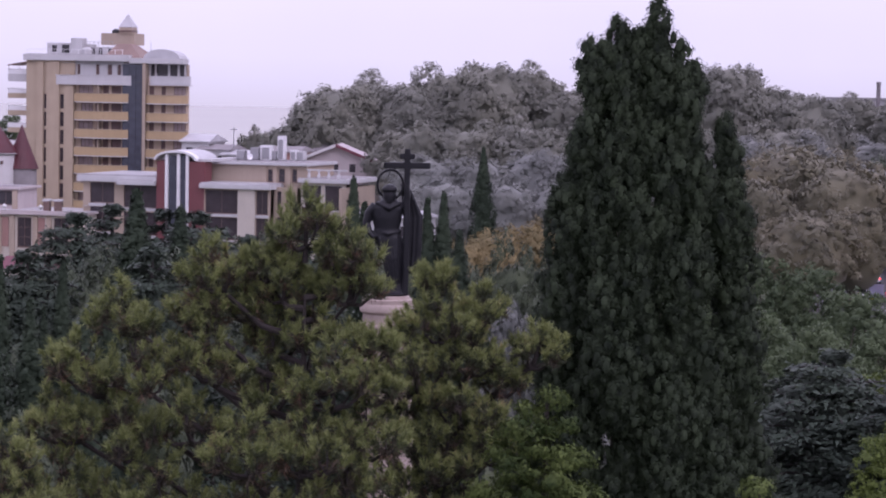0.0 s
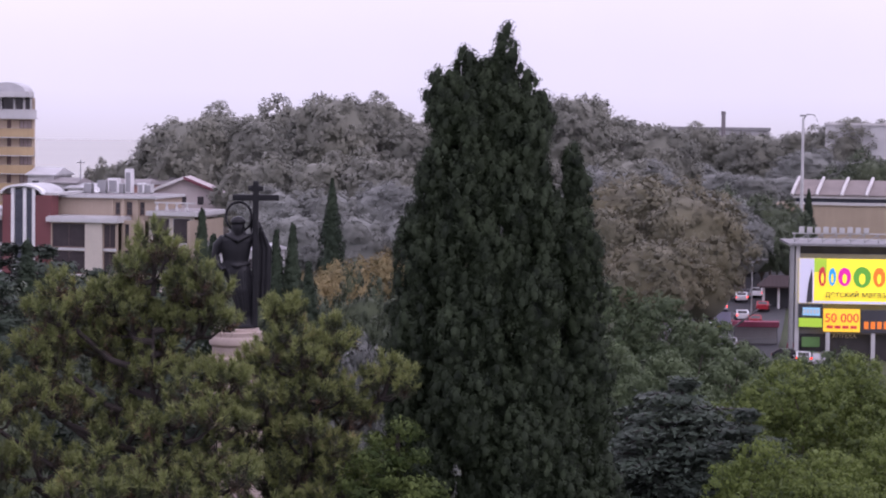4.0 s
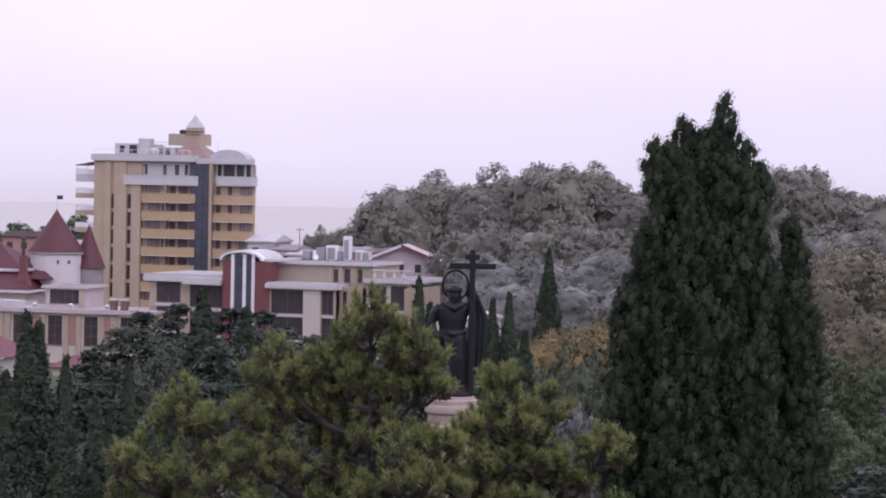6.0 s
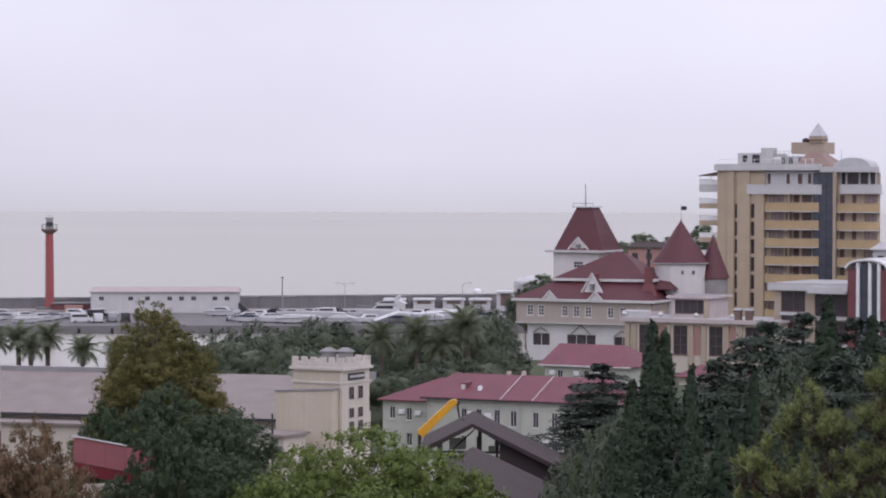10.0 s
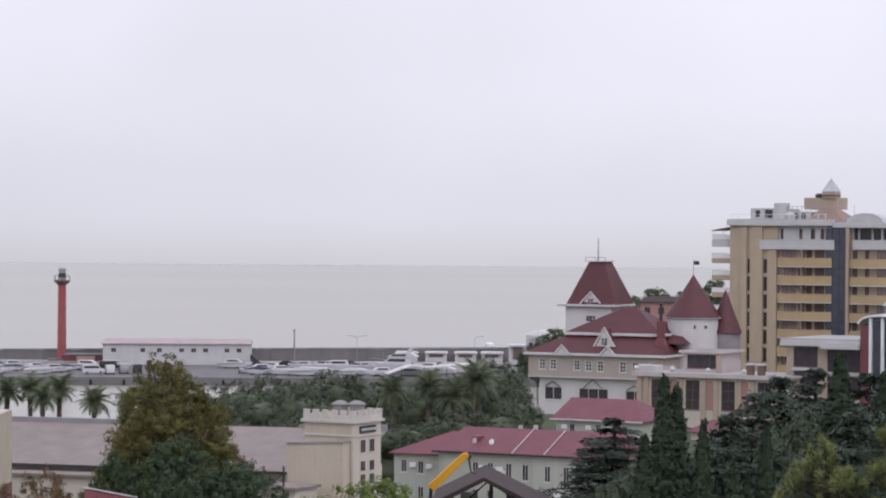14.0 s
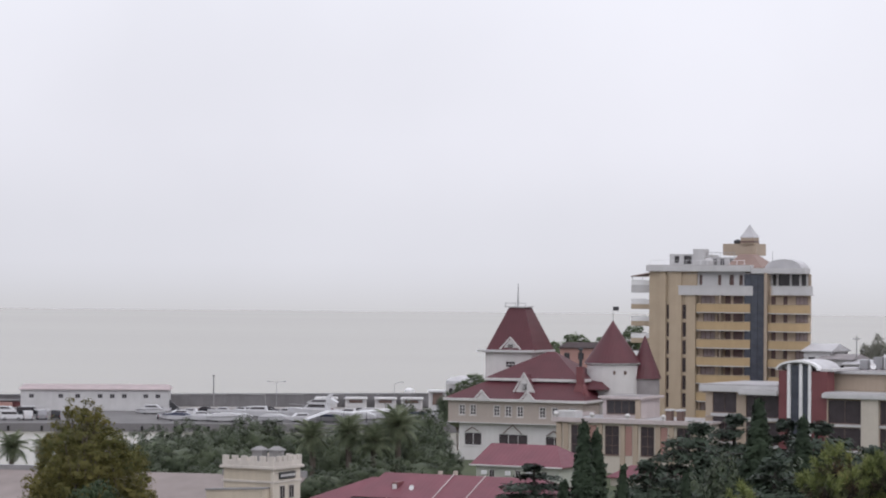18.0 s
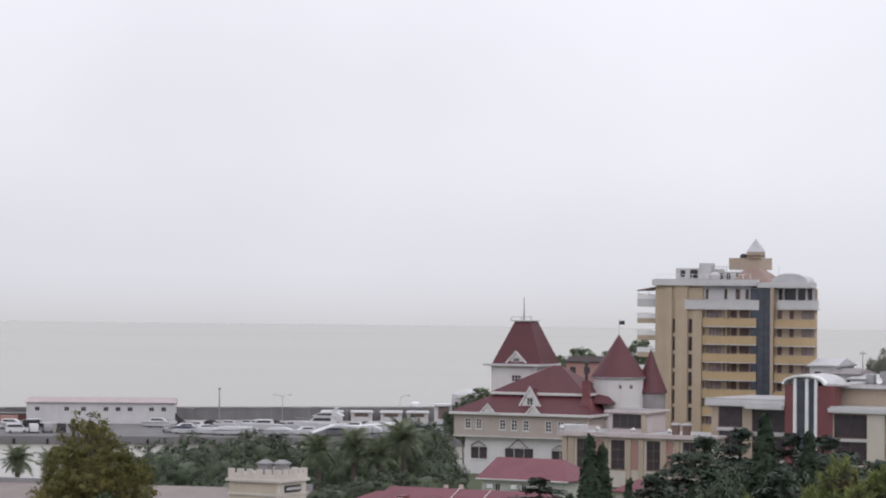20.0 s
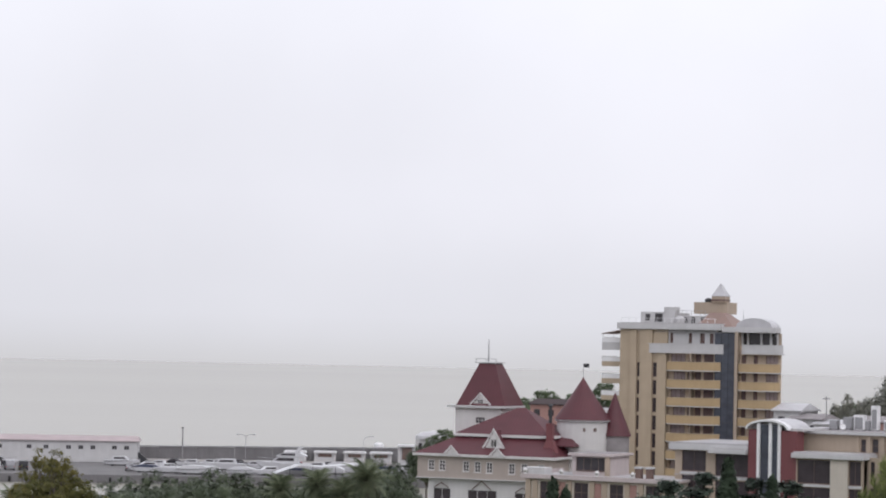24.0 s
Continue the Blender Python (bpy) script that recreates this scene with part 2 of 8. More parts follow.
SLIM_LEAF = leaf("slim_cypress_sprays", (0.024, 0.038, 0.025), (0.054, 0.077, 0.046), glow=0.12, sheen=0.04, vary=0.2, spec=0.08)
CEDAR_LEAF = leaf("cedar_needles", (0.021, 0.035, 0.024), (0.054, 0.077, 0.051), glow=0.15, sheen=0.06, vary=0.25, spec=0.1)
GREEN_LEAF = leaf("green_leaves", (0.05, 0.075, 0.04), (0.13, 0.17, 0.088), glow=0.3, vary=0.35, spec=0.15)
LIME_LEAF = leaf("yellow_green_leaves", (0.03, 0.052, 0.012), (0.16, 0.21, 0.05), glow=0.3)
DEEP_LEAF = leaf("deep_green_leaves", (0.042, 0.06, 0.036), (0.105, 0.13, 0.073), glow=0.15, sheen=0.1, vary=0.3, spec=0.1)
AUTUMN_LEAF = leaf("autumn_leaves", (0.085, 0.095, 0.032), (0.205, 0.175, 0.06), (0.16, 0.185, 0.06), glow=0.35, vary=0.3, spec=0.15)
RUSSET_LEAF = leaf("russet_leaves", (0.095, 0.06, 0.035), (0.22, 0.145, 0.08), (0.14, 0.12, 0.05), glow=0.25)
# Haze is put into the next three leaf colours: paled and greyed, with sheen.
FAR_LEAF = leaf("haze_paled_plane_leaves", (0.205, 0.21, 0.178), (0.255, 0.252, 0.195), (0.27, 0.235, 0.16), glow=0.3, sheen=0.2, patch=0.08, rough=0.8, vary=0.16, spec=0.1)
MID_LEAF = leaf("haze_greyed_plane_leaves", (0.20, 0.21, 0.198), (0.25, 0.257, 0.23), (0.265, 0.248, 0.19), glow=0.3, sheen=0.2, patch=0.08, rough=0.8, vary=0.16, spec=0.1)
FAR_AUTUMN = leaf("haze_paled_autumn_leaves", (0.15, 0.148, 0.10), (0.21, 0.185, 0.108), (0.16, 0.172, 0.105), glow=0.3, sheen=0.2, patch=0.1, rough=0.8, vary=0.25, spec=0.1)
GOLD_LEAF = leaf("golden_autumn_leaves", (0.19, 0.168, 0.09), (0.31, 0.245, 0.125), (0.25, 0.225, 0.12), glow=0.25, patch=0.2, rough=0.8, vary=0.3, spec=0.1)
OLIVE_LEAF = leaf("silver_olive_leaves", (0.09, 0.10, 0.09), (0.16, 0.17, 0.155), glow=0.2, sheen=0.2)


# ---- builders ----
def at(bearing, dist, z=0.0):
    """A place by its bearing in degrees right of straight ahead and its distance over the ground."""
    return Vector((dist * math.sin(radians(bearing)), dist * math.cos(radians(bearing)), z))


def height(elev, dist):
    return EYE + dist * math.tan(radians(elev))


def thing(name, loc, turn=0.0, label="", category="", group="", kind=""):
    """An empty at a thing's base. Its x runs to the right and its y away from the viewer, turned by turn degrees."""
    ob = new(name)
    ob.empty_display_size = 0.3
    ob.matrix_basis = pose(*loc, 0, 0, turn)
    return tagged(ob, label, category, group, kind)


def facing(name, bearing, dist, z, turn=0.0, **tags):
    return thing(name, at(bearing, dist, z), turn - bearing, **tags)


def mesh_of(name, bm, material):
    data = bpy.data.meshes.new(name)
    bm.to_mesh(data)
    bm.free()
    if material:
        data.materials.append(material)
    return data


def part(name, bm, material, parent, label=""):
    data = bm if isinstance(bm, bpy.types.Mesh) else mesh_of(name, bm, material)
    ob = new(name, data)
    ob.parent = parent
    if label:
        ob["label"] = label
    return ob


def shade(ob, angle=40):
    ob.data.shade_smooth()
    ob.data.set_sharp_from_angle(angle=radians(angle))
    return ob


def box(bm, x0, x1, y0, y1, z0, z1):
    v = [bm.verts.new((x, y, z)) for z in (z0, z1) for x, y in ((x0, y0), (x1, y0), (x1, y1), (x0, y1))]
    for f in ((3, 2, 1, 0), (4, 5, 6, 7), (0, 1, 5, 4), (1, 2, 6, 5), (2, 3, 7, 6), (3, 0, 4, 7)):
        bm.faces.new([v[i] for i in f])
    return bm


def block(x0, x1, y0, y1, z0, z1, bevel=0.0):
    bm = box(bmesh.new(), x0, x1, y0, y1, z0, z1)
    if bevel:
        bmesh.ops.bevel(bm, geom=bm.edges[:], offset=bevel, segments=2, affect="EDGES")
    return bm


def prism(outline, z0, z1, bm=None):
    """An upright prism on an outline of (x, y) that runs anticlockwise."""
    bm = bm or bmesh.new()
    low, top = [[bm.verts.new((x, y, z)) for x, y in outline] for z in (z0, z1)]
    bm.faces.new(low[::-1])
    bm.faces.new(top)
    for i in range(len(outline)):
        j = (i + 1) % len(outline)
        bm.faces.new((low[i], low[j], top[j], top[i]))
    return bm


def slab(outline, y0, y1, bm=None):
    """A sheet cut to an outline of (x, z), from y0 back to y1."""
    bm = bm or bmesh.new()
    near, far = [[bm.verts.new((x, y, z)) for x, z in outline] for y in (y0, y1)]
    bm.faces.new(near)
    bm.faces.new(far[::-1])
    for i in range(len(outline)):
        j = (i + 1) % len(outline)
        bm.faces.new((near[j], near[i], far[i], far[j]))
    bmesh.ops.recalc_face_normals(bm, faces=bm.faces)
    return bm


def lathe(rings, n=24, bm=None, cx=0.0, cy=0.0):
    """A turned body from (radius, z) rings, closed at both ends."""
    bm = bm or bmesh.new()
    loops = []
    for r, z in rings:
        loops.append([bm.verts.new((cx + r * math.cos(2 * math.pi * k / n), cy + r * math.sin(2 * math.pi * k / n), z)) for k in range(n)])
    for a, b in zip(loops, loops[1:]):
        for k in range(n):
            bm.faces.new((a[k], a[(k + 1) % n], b[(k + 1) % n], b[k]))
    bm.faces.new(loops[0][::-1])
    bm.faces.new(loops[-1])
    return bm


def tube(bm, path, radii, n=8):
    """A tapered limb along a path of points."""
    path = [Vector(p) for p in path]
    loops = []
    for i, p in enumerate(path):
        d = (path[min(i + 1, len(path) - 1)] - path[max(i - 1, 0)]).normalized()
        u = d.orthogonal().normalized()
        w = d.cross(u)
        r = radii[i]
        loops.append([bm.verts.new(p + r * (math.cos(2 * math.pi * k / n) * u + math.sin(2 * math.pi * k / n) * w)) for k in range(n)])
    for a, b in zip(loops, loops[1:]):
        for k in range(n):
            bm.faces.new((a[k], a[(k + 1) % n], b[(k + 1) % n], b[k]))
    bm.faces.new(loops[0][::-1])
    bm.faces.new(loops[-1])
    return bm


def pierced(x0, x1, z0, z1, holes, y0, y1):
    """A wall from x0 to x1 and z0 to z1, from face y0 back to y1, with rectangular openings (x0, x1, z0, z1) right through it."""
    bm = bmesh.new()
    zs = sorted({z0, z1, *[min(max(h[k], z0), z1) for h in holes for k in (2, 3)]})
    xs = sorted({x0, x1, *[min(max(h[k], x0), x1) for h in holes for k in (0, 1)]})
    solid = {}
    for i in range(len(xs) - 1):
        for j in range(len(zs) - 1):
            xm, zm = (xs[i] + xs[i + 1]) / 2, (zs[j] + zs[j + 1]) / 2
            if not any(h[0] < xm < h[1] and h[2] < zm < h[3] for h in holes):
                solid[i, j] = True
    vert = {}

    def v(i, j, y):
        if (i, j, y) not in vert:
            vert[i, j, y] = bm.verts.new((xs[i], y, zs[j]))
        return vert[i, j, y]

    for i, j in solid:
        bm.faces.new((v(i, j, y0), v(i + 1, j, y0), v(i + 1, j + 1, y0), v(i, j + 1, y0)))
        bm.faces.new((v(i, j + 1, y1), v(i + 1, j + 1, y1), v(i + 1, j, y1), v(i, j, y1)))
        for di, dj, (a, b), (c, d) in ((-1, 0, (0, 0), (0, 1)), (1, 0, (1, 1), (1, 0)), (0, -1, (1, 0), (0, 0)), (0, 1, (0, 1), (1, 1))):
            if (i + di, j + dj) not in solid:
                bm.faces.new((v(i + a, j + b, y0), v(i + c, j + d, y0), v(i + c, j + d, y1), v(i + a, j + b, y1)))
    return bm


def window(parent, x0, x1, z0, z1, y, frame_mat, pane_mat, bars=1, rows=1, rim=0.09, name="window", sill=True):
    """A window set in an opening whose wall face is at y: a frame with bars, a pane and a sill."""
    ya, yb, thin = y + 0.10, y + 0.18, rim * 0.35
    xs = [x0 + (x1 - x0) * k / bars for k in range(bars + 1)]
    zs = [z0 + (z1 - z0) * k / rows for k in range(rows + 1)]
    lights = [(xs[i] + (thin if i else rim), xs[i + 1] - (thin if i + 1 < bars else rim), zs[j] + (thin if j else rim), zs[j + 1] - (thin if j + 1 < rows else rim)) for i in range(bars) for j in range(rows)]
    bm = pierced(x0, x1, z0, z1, lights, ya, yb)
    w = part(name, bm, frame_mat, parent)
    part("pane", block(x0 + rim * 0.5, x1 - rim * 0.5, yb - 0.03, yb - 0.005, z0 + rim * 0.5, z1 - rim * 0.5), pane_mat, w)
    if sill:
        part("sill", block(x0 - 0.08, x1 + 0.08, y - 0.1, y + 0.1, z0 - 0.08, z0 - 0.003), frame_mat, w)
    return w


def shell(parent, x0, x1, y0, y1, z0, z1, material, thick=0.3, name="wall"):
    """Side and back walls behind a pierced front that stands at y0 .. y0 + thick."""
    part(name, block(x0, x0 + thick, y0 + thick, y1, z0, z1), material, parent)
    part(name, block(x1 - thick, x1, y0 + thick, y1, z0, z1), material, parent)
    part(name, block(x0 + thick, x1 - thick, y1 - thick, y1, z0, z1), material, parent)


def hip(x0, x1, y0, y1, z0, z1, inset, thick=0.15, side=None, bm=None):
    """A hipped roof over a rectangle: eaves at z0, ridge at z1, the ridge drawn in by inset at both ends."""
    bm = bm or bmesh.new()
    ym = (y0 + y1) / 2
    left, right = inset if isinstance(inset, tuple) else (inset, inset)
    e = [bm.verts.new(p) for p in ((x0, y0, z0), (x1, y0, z0), (x1, y1, z0), (x0, y1, z0))]
    u = [bm.verts.new(p) for p in ((x0, y0, z0 - thick), (x1, y0, z0 - thick), (x1, y1, z0 - thick), (x0, y1, z0 - thick))]
    a, b = bm.verts.new((x0 + left, ym, z1)), bm.verts.new((x1 - right, ym, z1))
    bm.faces.new((e[0], e[1], b, a))
    bm.faces.new((e[2], e[3], a, b))
    bm.faces.new((e[1], e[2], b))
    bm.faces.new((e[3], e[0], a))
    bm.faces.new(u[::-1])
    for i in range(4):
        j = (i + 1) % 4
        bm.faces.new((u[i], u[j], e[j], e[i]))
    return bm


def frustum(x0, x1, y0, y1, z0, X0, X1, Y0, Y1, z1, bm=None):
    bm = bm or bmesh.new()
    a = [bm.verts.new(p) for p in ((x0, y0, z0), (x1, y0, z0), (x1, y1, z0), (x0, y1, z0))]
    b = [bm.verts.new(p) for p in ((X0, Y0, z1), (X1, Y0, z1), (X1, Y1, z1), (X0, Y1, z1))]
    bm.faces.new(a[::-1])
    bm.faces.new(b)
    for i in range(4):
        j = (i + 1) % 4
        bm.faces.new((a[i], a[j], b[j], b[i]))
    return bm


# ---- foliage ----
def leaf_mesh(name, pts, nrm, size, aspect, material, rng, fold=0.25, soft=None, stray=0.36, rounded=0.75):
    """Leaves as small lifted blades at pts, roughly facing nrm. soft: the facing of the bough, which they follow more closely; rounded: how far their shading takes it over."""
    n = len(pts)
    if soft is not None:
        bough_n = soft / np.maximum(np.linalg.norm(soft, axis=1, keepdims=True), 1e-6)
        nrm = soft / np.maximum(np.linalg.norm(soft, axis=1, keepdims=True), 1e-6) + rng.normal(size=(n, 3)) * stray
    nrm = nrm / np.maximum(np.linalg.norm(nrm, axis=1, keepdims=True), 1e-6)
    u = np.cross(nrm, rng.normal(size=(n, 3)))
    u /= np.maximum(np.linalg.norm(u, axis=1, keepdims=True), 1e-6)
    v = np.cross(nrm, u)
    L, W = size[:, None] * 0.5, size[:, None] * 0.5 * aspect
    lift = nrm * W * fold
    verts = np.stack([pts - u * L * 0.7 + v * W * 1.1 + lift, pts - u * L - v * W + lift, pts + u * L * 1.15], 1).reshape(-1, 3)
    data = raw_mesh(name, verts, np.arange(3 * n).reshape(n, 3), material)
    if soft is not None and rounded:
        keep = nrm * (1 - rounded) + bough_n * rounded
        keep /= np.maximum(np.linalg.norm(keep, axis=1, keepdims=True), 1e-6)
        data.normals_split_custom_set_from_vertices(np.repeat(keep, 3, 0).astype(np.float32))
    return data


def raw_mesh(name, verts, faces, material):
    data = bpy.data.meshes.new(name)
    k = faces.shape[1]
    data.vertices.add(len(verts))
    data.vertices.foreach_set("co", verts.astype(np.float32).ravel())
    data.loops.add(faces.size)
    data.loops.foreach_set("vertex_index", faces.astype(np.int32).ravel())
    data.polygons.add(len(faces))
    data.polygons.foreach_set("loop_start", np.arange(0, faces.size, k, dtype=np.int32))
    data.update(calc_edges=True)
    data.materials.append(material)
    return data


def lumps(name, rows, material, rng, facing_to=None, own=0.25):
    """Uneven rounded masses of foliage: x, y, z and three radii each. facing_to: the bough's facing that the shading follows."""
    bm = bmesh.new()
    bmesh.ops.create_icosphere(bm, subdivisions=1 if len(rows) > 300 else 3 if len(rows) < 3 else 2, radius=1)
    unit = np.array([v.co[:] for v in bm.verts])
    tri = np.array([[v.index for v in f.verts] for f in bm.faces])
    bm.free()
    n, k = len(rows), len(unit)
    rough = rng.uniform(*((0.93, 1.03) if n < 3 else (0.82, 1.08)), (n, k, 1))
    verts = rows[:, None, :3] + unit[None] * rows[:, None, 3:] * rough
    data = raw_mesh(name, verts.reshape(-1, 3), (tri[None] + (np.arange(n) * k)[:, None, None]).reshape(-1, 3), material)
    data.shade_smooth()
    if facing_to is not None:
        keep = facing_to / np.maximum(np.linalg.norm(facing_to, axis=1, keepdims=True), 1e-6)
        keep = (unit[None] * own + keep[:, None, :] * (1 - own)).reshape(-1, 3)
        keep /= np.maximum(np.linalg.norm(keep, axis=1, keepdims=True), 1e-6)
        data.normals_split_custom_set_from_vertices(keep.astype(np.float32))
    return data


def sphere_dirs(n, rng, low=-1.0):
    z = rng.uniform(low, 1, n)
    a = rng.uniform(0, 2 * math.pi, n)
    r = np.sqrt(1 - z * z)
    return np.stack([r * np.cos(a), r * np.sin(a), z], 1)


def clumps(blobs, per_area, clump_r, leaves, rng, low=-0.5, inner=0.25, smooth=0.9):
    """Leaf places and facings: clumps over the skin of each blob (x, y, z, rx, ry, rz), with gaps between them."""
    P, N, S, C = [], [], [], []
    for bx, by, bz, rx, ry, rz in blobs:
        n = max(4, int(per_area * 4 * math.pi * ((rx * ry) ** 1.6 / 3 + (rx * rz) ** 1.6 / 3 + (ry * rz) ** 1.6 / 3) ** 0.625))
        d = sphere_dirs(n, rng, low)
        c = np.array([bx, by, bz]) + d * np.array([rx, ry, rz]) * (1 - inner * rng.random((n, 1)) ** 1.5)
        s = clump_r * rng.uniform(0.6, 1.35, n)
        C.append(np.concatenate([c, s[:, None], s[:, None], 0.75 * s[:, None], d], 1))
        off = sphere_dirs(n * leaves, rng)
        off *= rng.random((n * leaves, 1)) ** 0.45
        p = np.repeat(c, leaves, 0) + off * np.repeat(s, leaves)[:, None] * np.array([1, 1, 0.75])
        P.append(p)
        N.append(np.repeat(d, leaves, 0) * 0.5 + off * 0.9 + rng.normal(size=p.shape) * 0.45 + np.array([0, 0, 0.25]))
        S.append(np.repeat(d, leaves, 0) * (1.6 - smooth) + off * smooth)
    return np.concatenate(P), np.concatenate(N), np.concatenate(S), np.concatenate(C)


def limbs(bm, base, tips, r0, rng, n=6):
    """A bent limb from base to each tip."""
    for t in tips:
        a, b = Vector(base), Vector(t)
        m = a.lerp(b, 0.5) + Vector((rng.normal() * 0.08, rng.normal() * 0.08, 0.12)) * (b - a).length
        tube(bm, (a, m, b), (r0, r0 * 0.55, r0 * 0.15), n)
    return bm


def broadleaf(label, material, h, r, seed, leaf_size=0.45, clump=0.75, leaves=26, dens=0.22, blobs=9, trunk_frac=0.3, bark=None, category="tree", squeeze=1.0, tall=False, smooth=0.9, inner=0.25, lift=0.0, core=0.0, mass=False, cone=False):
    """A leafy tree: tapered trunk, limbs, and a crown of clumps of single leaves on overlapping boughs."""
    rng = np.random.default_rng(seed)
    t = thing("tree", (0, 0, 0), label=label, category=category)
    c0 = h * trunk_frac
    bl = []
    for k in range(blobs):
        f = (k + 0.5) / blobs
        z = c0 + (h - c0) * (0.12 + 0.72 * f)
        wide = (math.sin(math.pi * min(1, 0.18 + 0.78 * f)) ** 0.8) if not tall else (1 - f * 0.75)
        a = k * 2.4 + rng.uniform(-0.5, 0.5)
        off = r * wide * rng.uniform(0.38, 0.66)
        br = r * rng.uniform(0.40, 0.58) * (0.55 + 0.45 * wide)
        bl.append((off * math.cos(a), off * math.sin(a) * squeeze, z, br, br * squeeze, br * rng.uniform(0.65, 0.95)))
    if mass:
        # one broad dome with shallow boughs on it
        mid, tall_r = (h + c0) / 2, (h - c0) / 2
        bl = [(0, 0, mid - 0.04 * h, r * 0.8, r * 0.8, tall_r * 0.9)]
        for k in range(blobs):
            up = -0.5 + 1.4 * (k + 0.5) / blobs
            a, q = k * 2.4 + rng.uniform(-0.4, 0.4), math.sqrt(1 - up * up)
            br = r * rng.uniform(0.17, 0.36)
            bl.append((q * r * 0.74 * math.cos(a), q * r * 0.74 * math.sin(a), mid - 0.02 * h + up * tall_r * 0.78, br, br, br * rng.uniform(0.8, 1.1)))
    if cone:
        # a tapering dome: boughs in rings that narrow towards the top
        bl = []
        for k in range(9):
            drop = (h - c0) * (k + 0.35) / 9
            R = r * 1.05 * (1 - math.exp(-drop / (0.22 * h)))
            bl.append((0.05 * r * math.sin(k * 1.9), 0, h - drop - 0.04 * h, R * 0.72, R * 0.72, h * 0.065))
            for j in range(4 + k // 2):
                a, br = j * 6.283 / (4 + k // 2) + k * 1.1 + rng.uniform(-0.3, 0.3), R * rng.uniform(0.26, 0.4) + 0.15
                bl.append((R * 0.74 * math.cos(a), R * 0.74 * math.sin(a), h - drop - 0.04 * h + rng.uniform(-0.3, 0.3), br, br, br * rng.uniform(0.9, 1.3)))
    top = h - r * 0.28
    if not mass and not cone:
        bl.append((0, 0, top, r * 0.38, r * 0.38 * squeeze, r * 0.28))
    P, N, S, C = clumps(bl, dens, clump, leaves, rng, inner=inner, smooth=smooth)
    S = S + np.array([0, 0, lift])
    size = leaf_size * rng.uniform(0.6, 1.3, len(P))
    bm = tube(bmesh.new(), ((0, 0, -0.6), (0.02 * h, 0, c0 * 0.6), (0, 0.01 * h, c0 + (h - c0) * 0.55)), (h * 0.026, h * 0.019, h * 0.006), 10)
    part("trunk", bm, bark or GREY_BARK, t)
    part("limb_work", limbs(bmesh.new(), (0.01 * h, 0, c0 * 0.85), [(b[0] * 0.8, b[1] * 0.8, b[2]) for b in bl], h * 0.011, rng), bark or GREY_BARK, t)
    part("crown", leaf_mesh("crown", P, N, size, 0.6, material, rng, soft=S, rounded=0.92 if mass else 0.75), None, t)
    if core:
        if mass:
            part("inner_foliage", lumps("inner_foliage", np.array(bl[:1]) * np.array([1, 1, 1, core, core, core]), material, rng), None, t)
        else:
            part("inner_foliage", lumps("inner_foliage", C[::3, :6] * np.array([1, 1, 1, core, core, core]), material, rng, C[::3, 6:] + np.array([0, 0, lift])), None, t)
    return t


def column_tree(label, material, h, r, seed, leaf_size=0.2, n=1100, leaves=15, clump=0.34, flame=1.0, category="cypress tree"):
    """A slim cypress: upright sprays in a narrow flame."""
    rng = np.random.default_rng(seed)
    t = thing("cypress_tree", (0, 0, 0), label=label, category=category)
    f = rng.random(n) ** 0.85
    a = rng.uniform(0, 2 * math.pi, n)
    lump = 1 + 0.22 * np.sin(a * 3 + f * 11 + seed) * np.sin(f * 23 + a)
    prof = r * np.minimum(1, (1 - f) * 2.2 / flame) ** 0.8 * (0.55 + 0.45 * np.minimum(1, f * 5)) * lump
    rad = prof * (1 - 0.35 * rng.random(n) ** 2)
    c = np.stack([rad * np.cos(a), rad * np.sin(a), 0.04 * h + f * h * 0.95], 1)
    off = sphere_dirs(n * leaves, rng) * rng.random((n * leaves, 1)) ** 0.5
    s = clump * rng.uniform(0.5, 1.2, n) * (1.15 - 0.7 * f)
    P = np.repeat(c, leaves, 0) + off * np.repeat(s, leaves)[:, None] * np.array([0.7, 0.7, 1.5])
    N = np.repeat(np.stack([np.cos(a), np.sin(a), 0 * a + 0.2], 1), leaves, 0) + rng.normal(size=P.shape) * 0.55 + off * 0.4
    S = np.repeat(np.stack([np.cos(a), np.sin(a), 0 * a + 0.2], 1), leaves, 0) + off
    part("trunk", tube(bmesh.new(), ((0, 0, -0.5), (0, 0, h * 0.5), (0, 0, h * 0.93)), (r * 0.2 + 0.08, r * 0.1 + 0.04, 0.03), 8), BARK, t)
    part("crown", leaf_mesh("crown", P, N, leaf_size * rng.uniform(0.6, 1.3, len(P)), 0.5, material, rng, soft=S), None, t)
    fs = [k / 14 for k in range(14)]
    body = [r * min(1, (1 - f) * 2.2 / flame) ** 0.8 * (0.55 + 0.45 * min(1, f * 5)) * (0.66 + 0.06 * math.sin(k * 2.3)) for k, f in enumerate(fs)]
    part("inner_foliage", tube(bmesh.new(), [(0, 0, 0.04 * h + f * h * 0.95) for f in fs], body, 14), material, t)
    return t


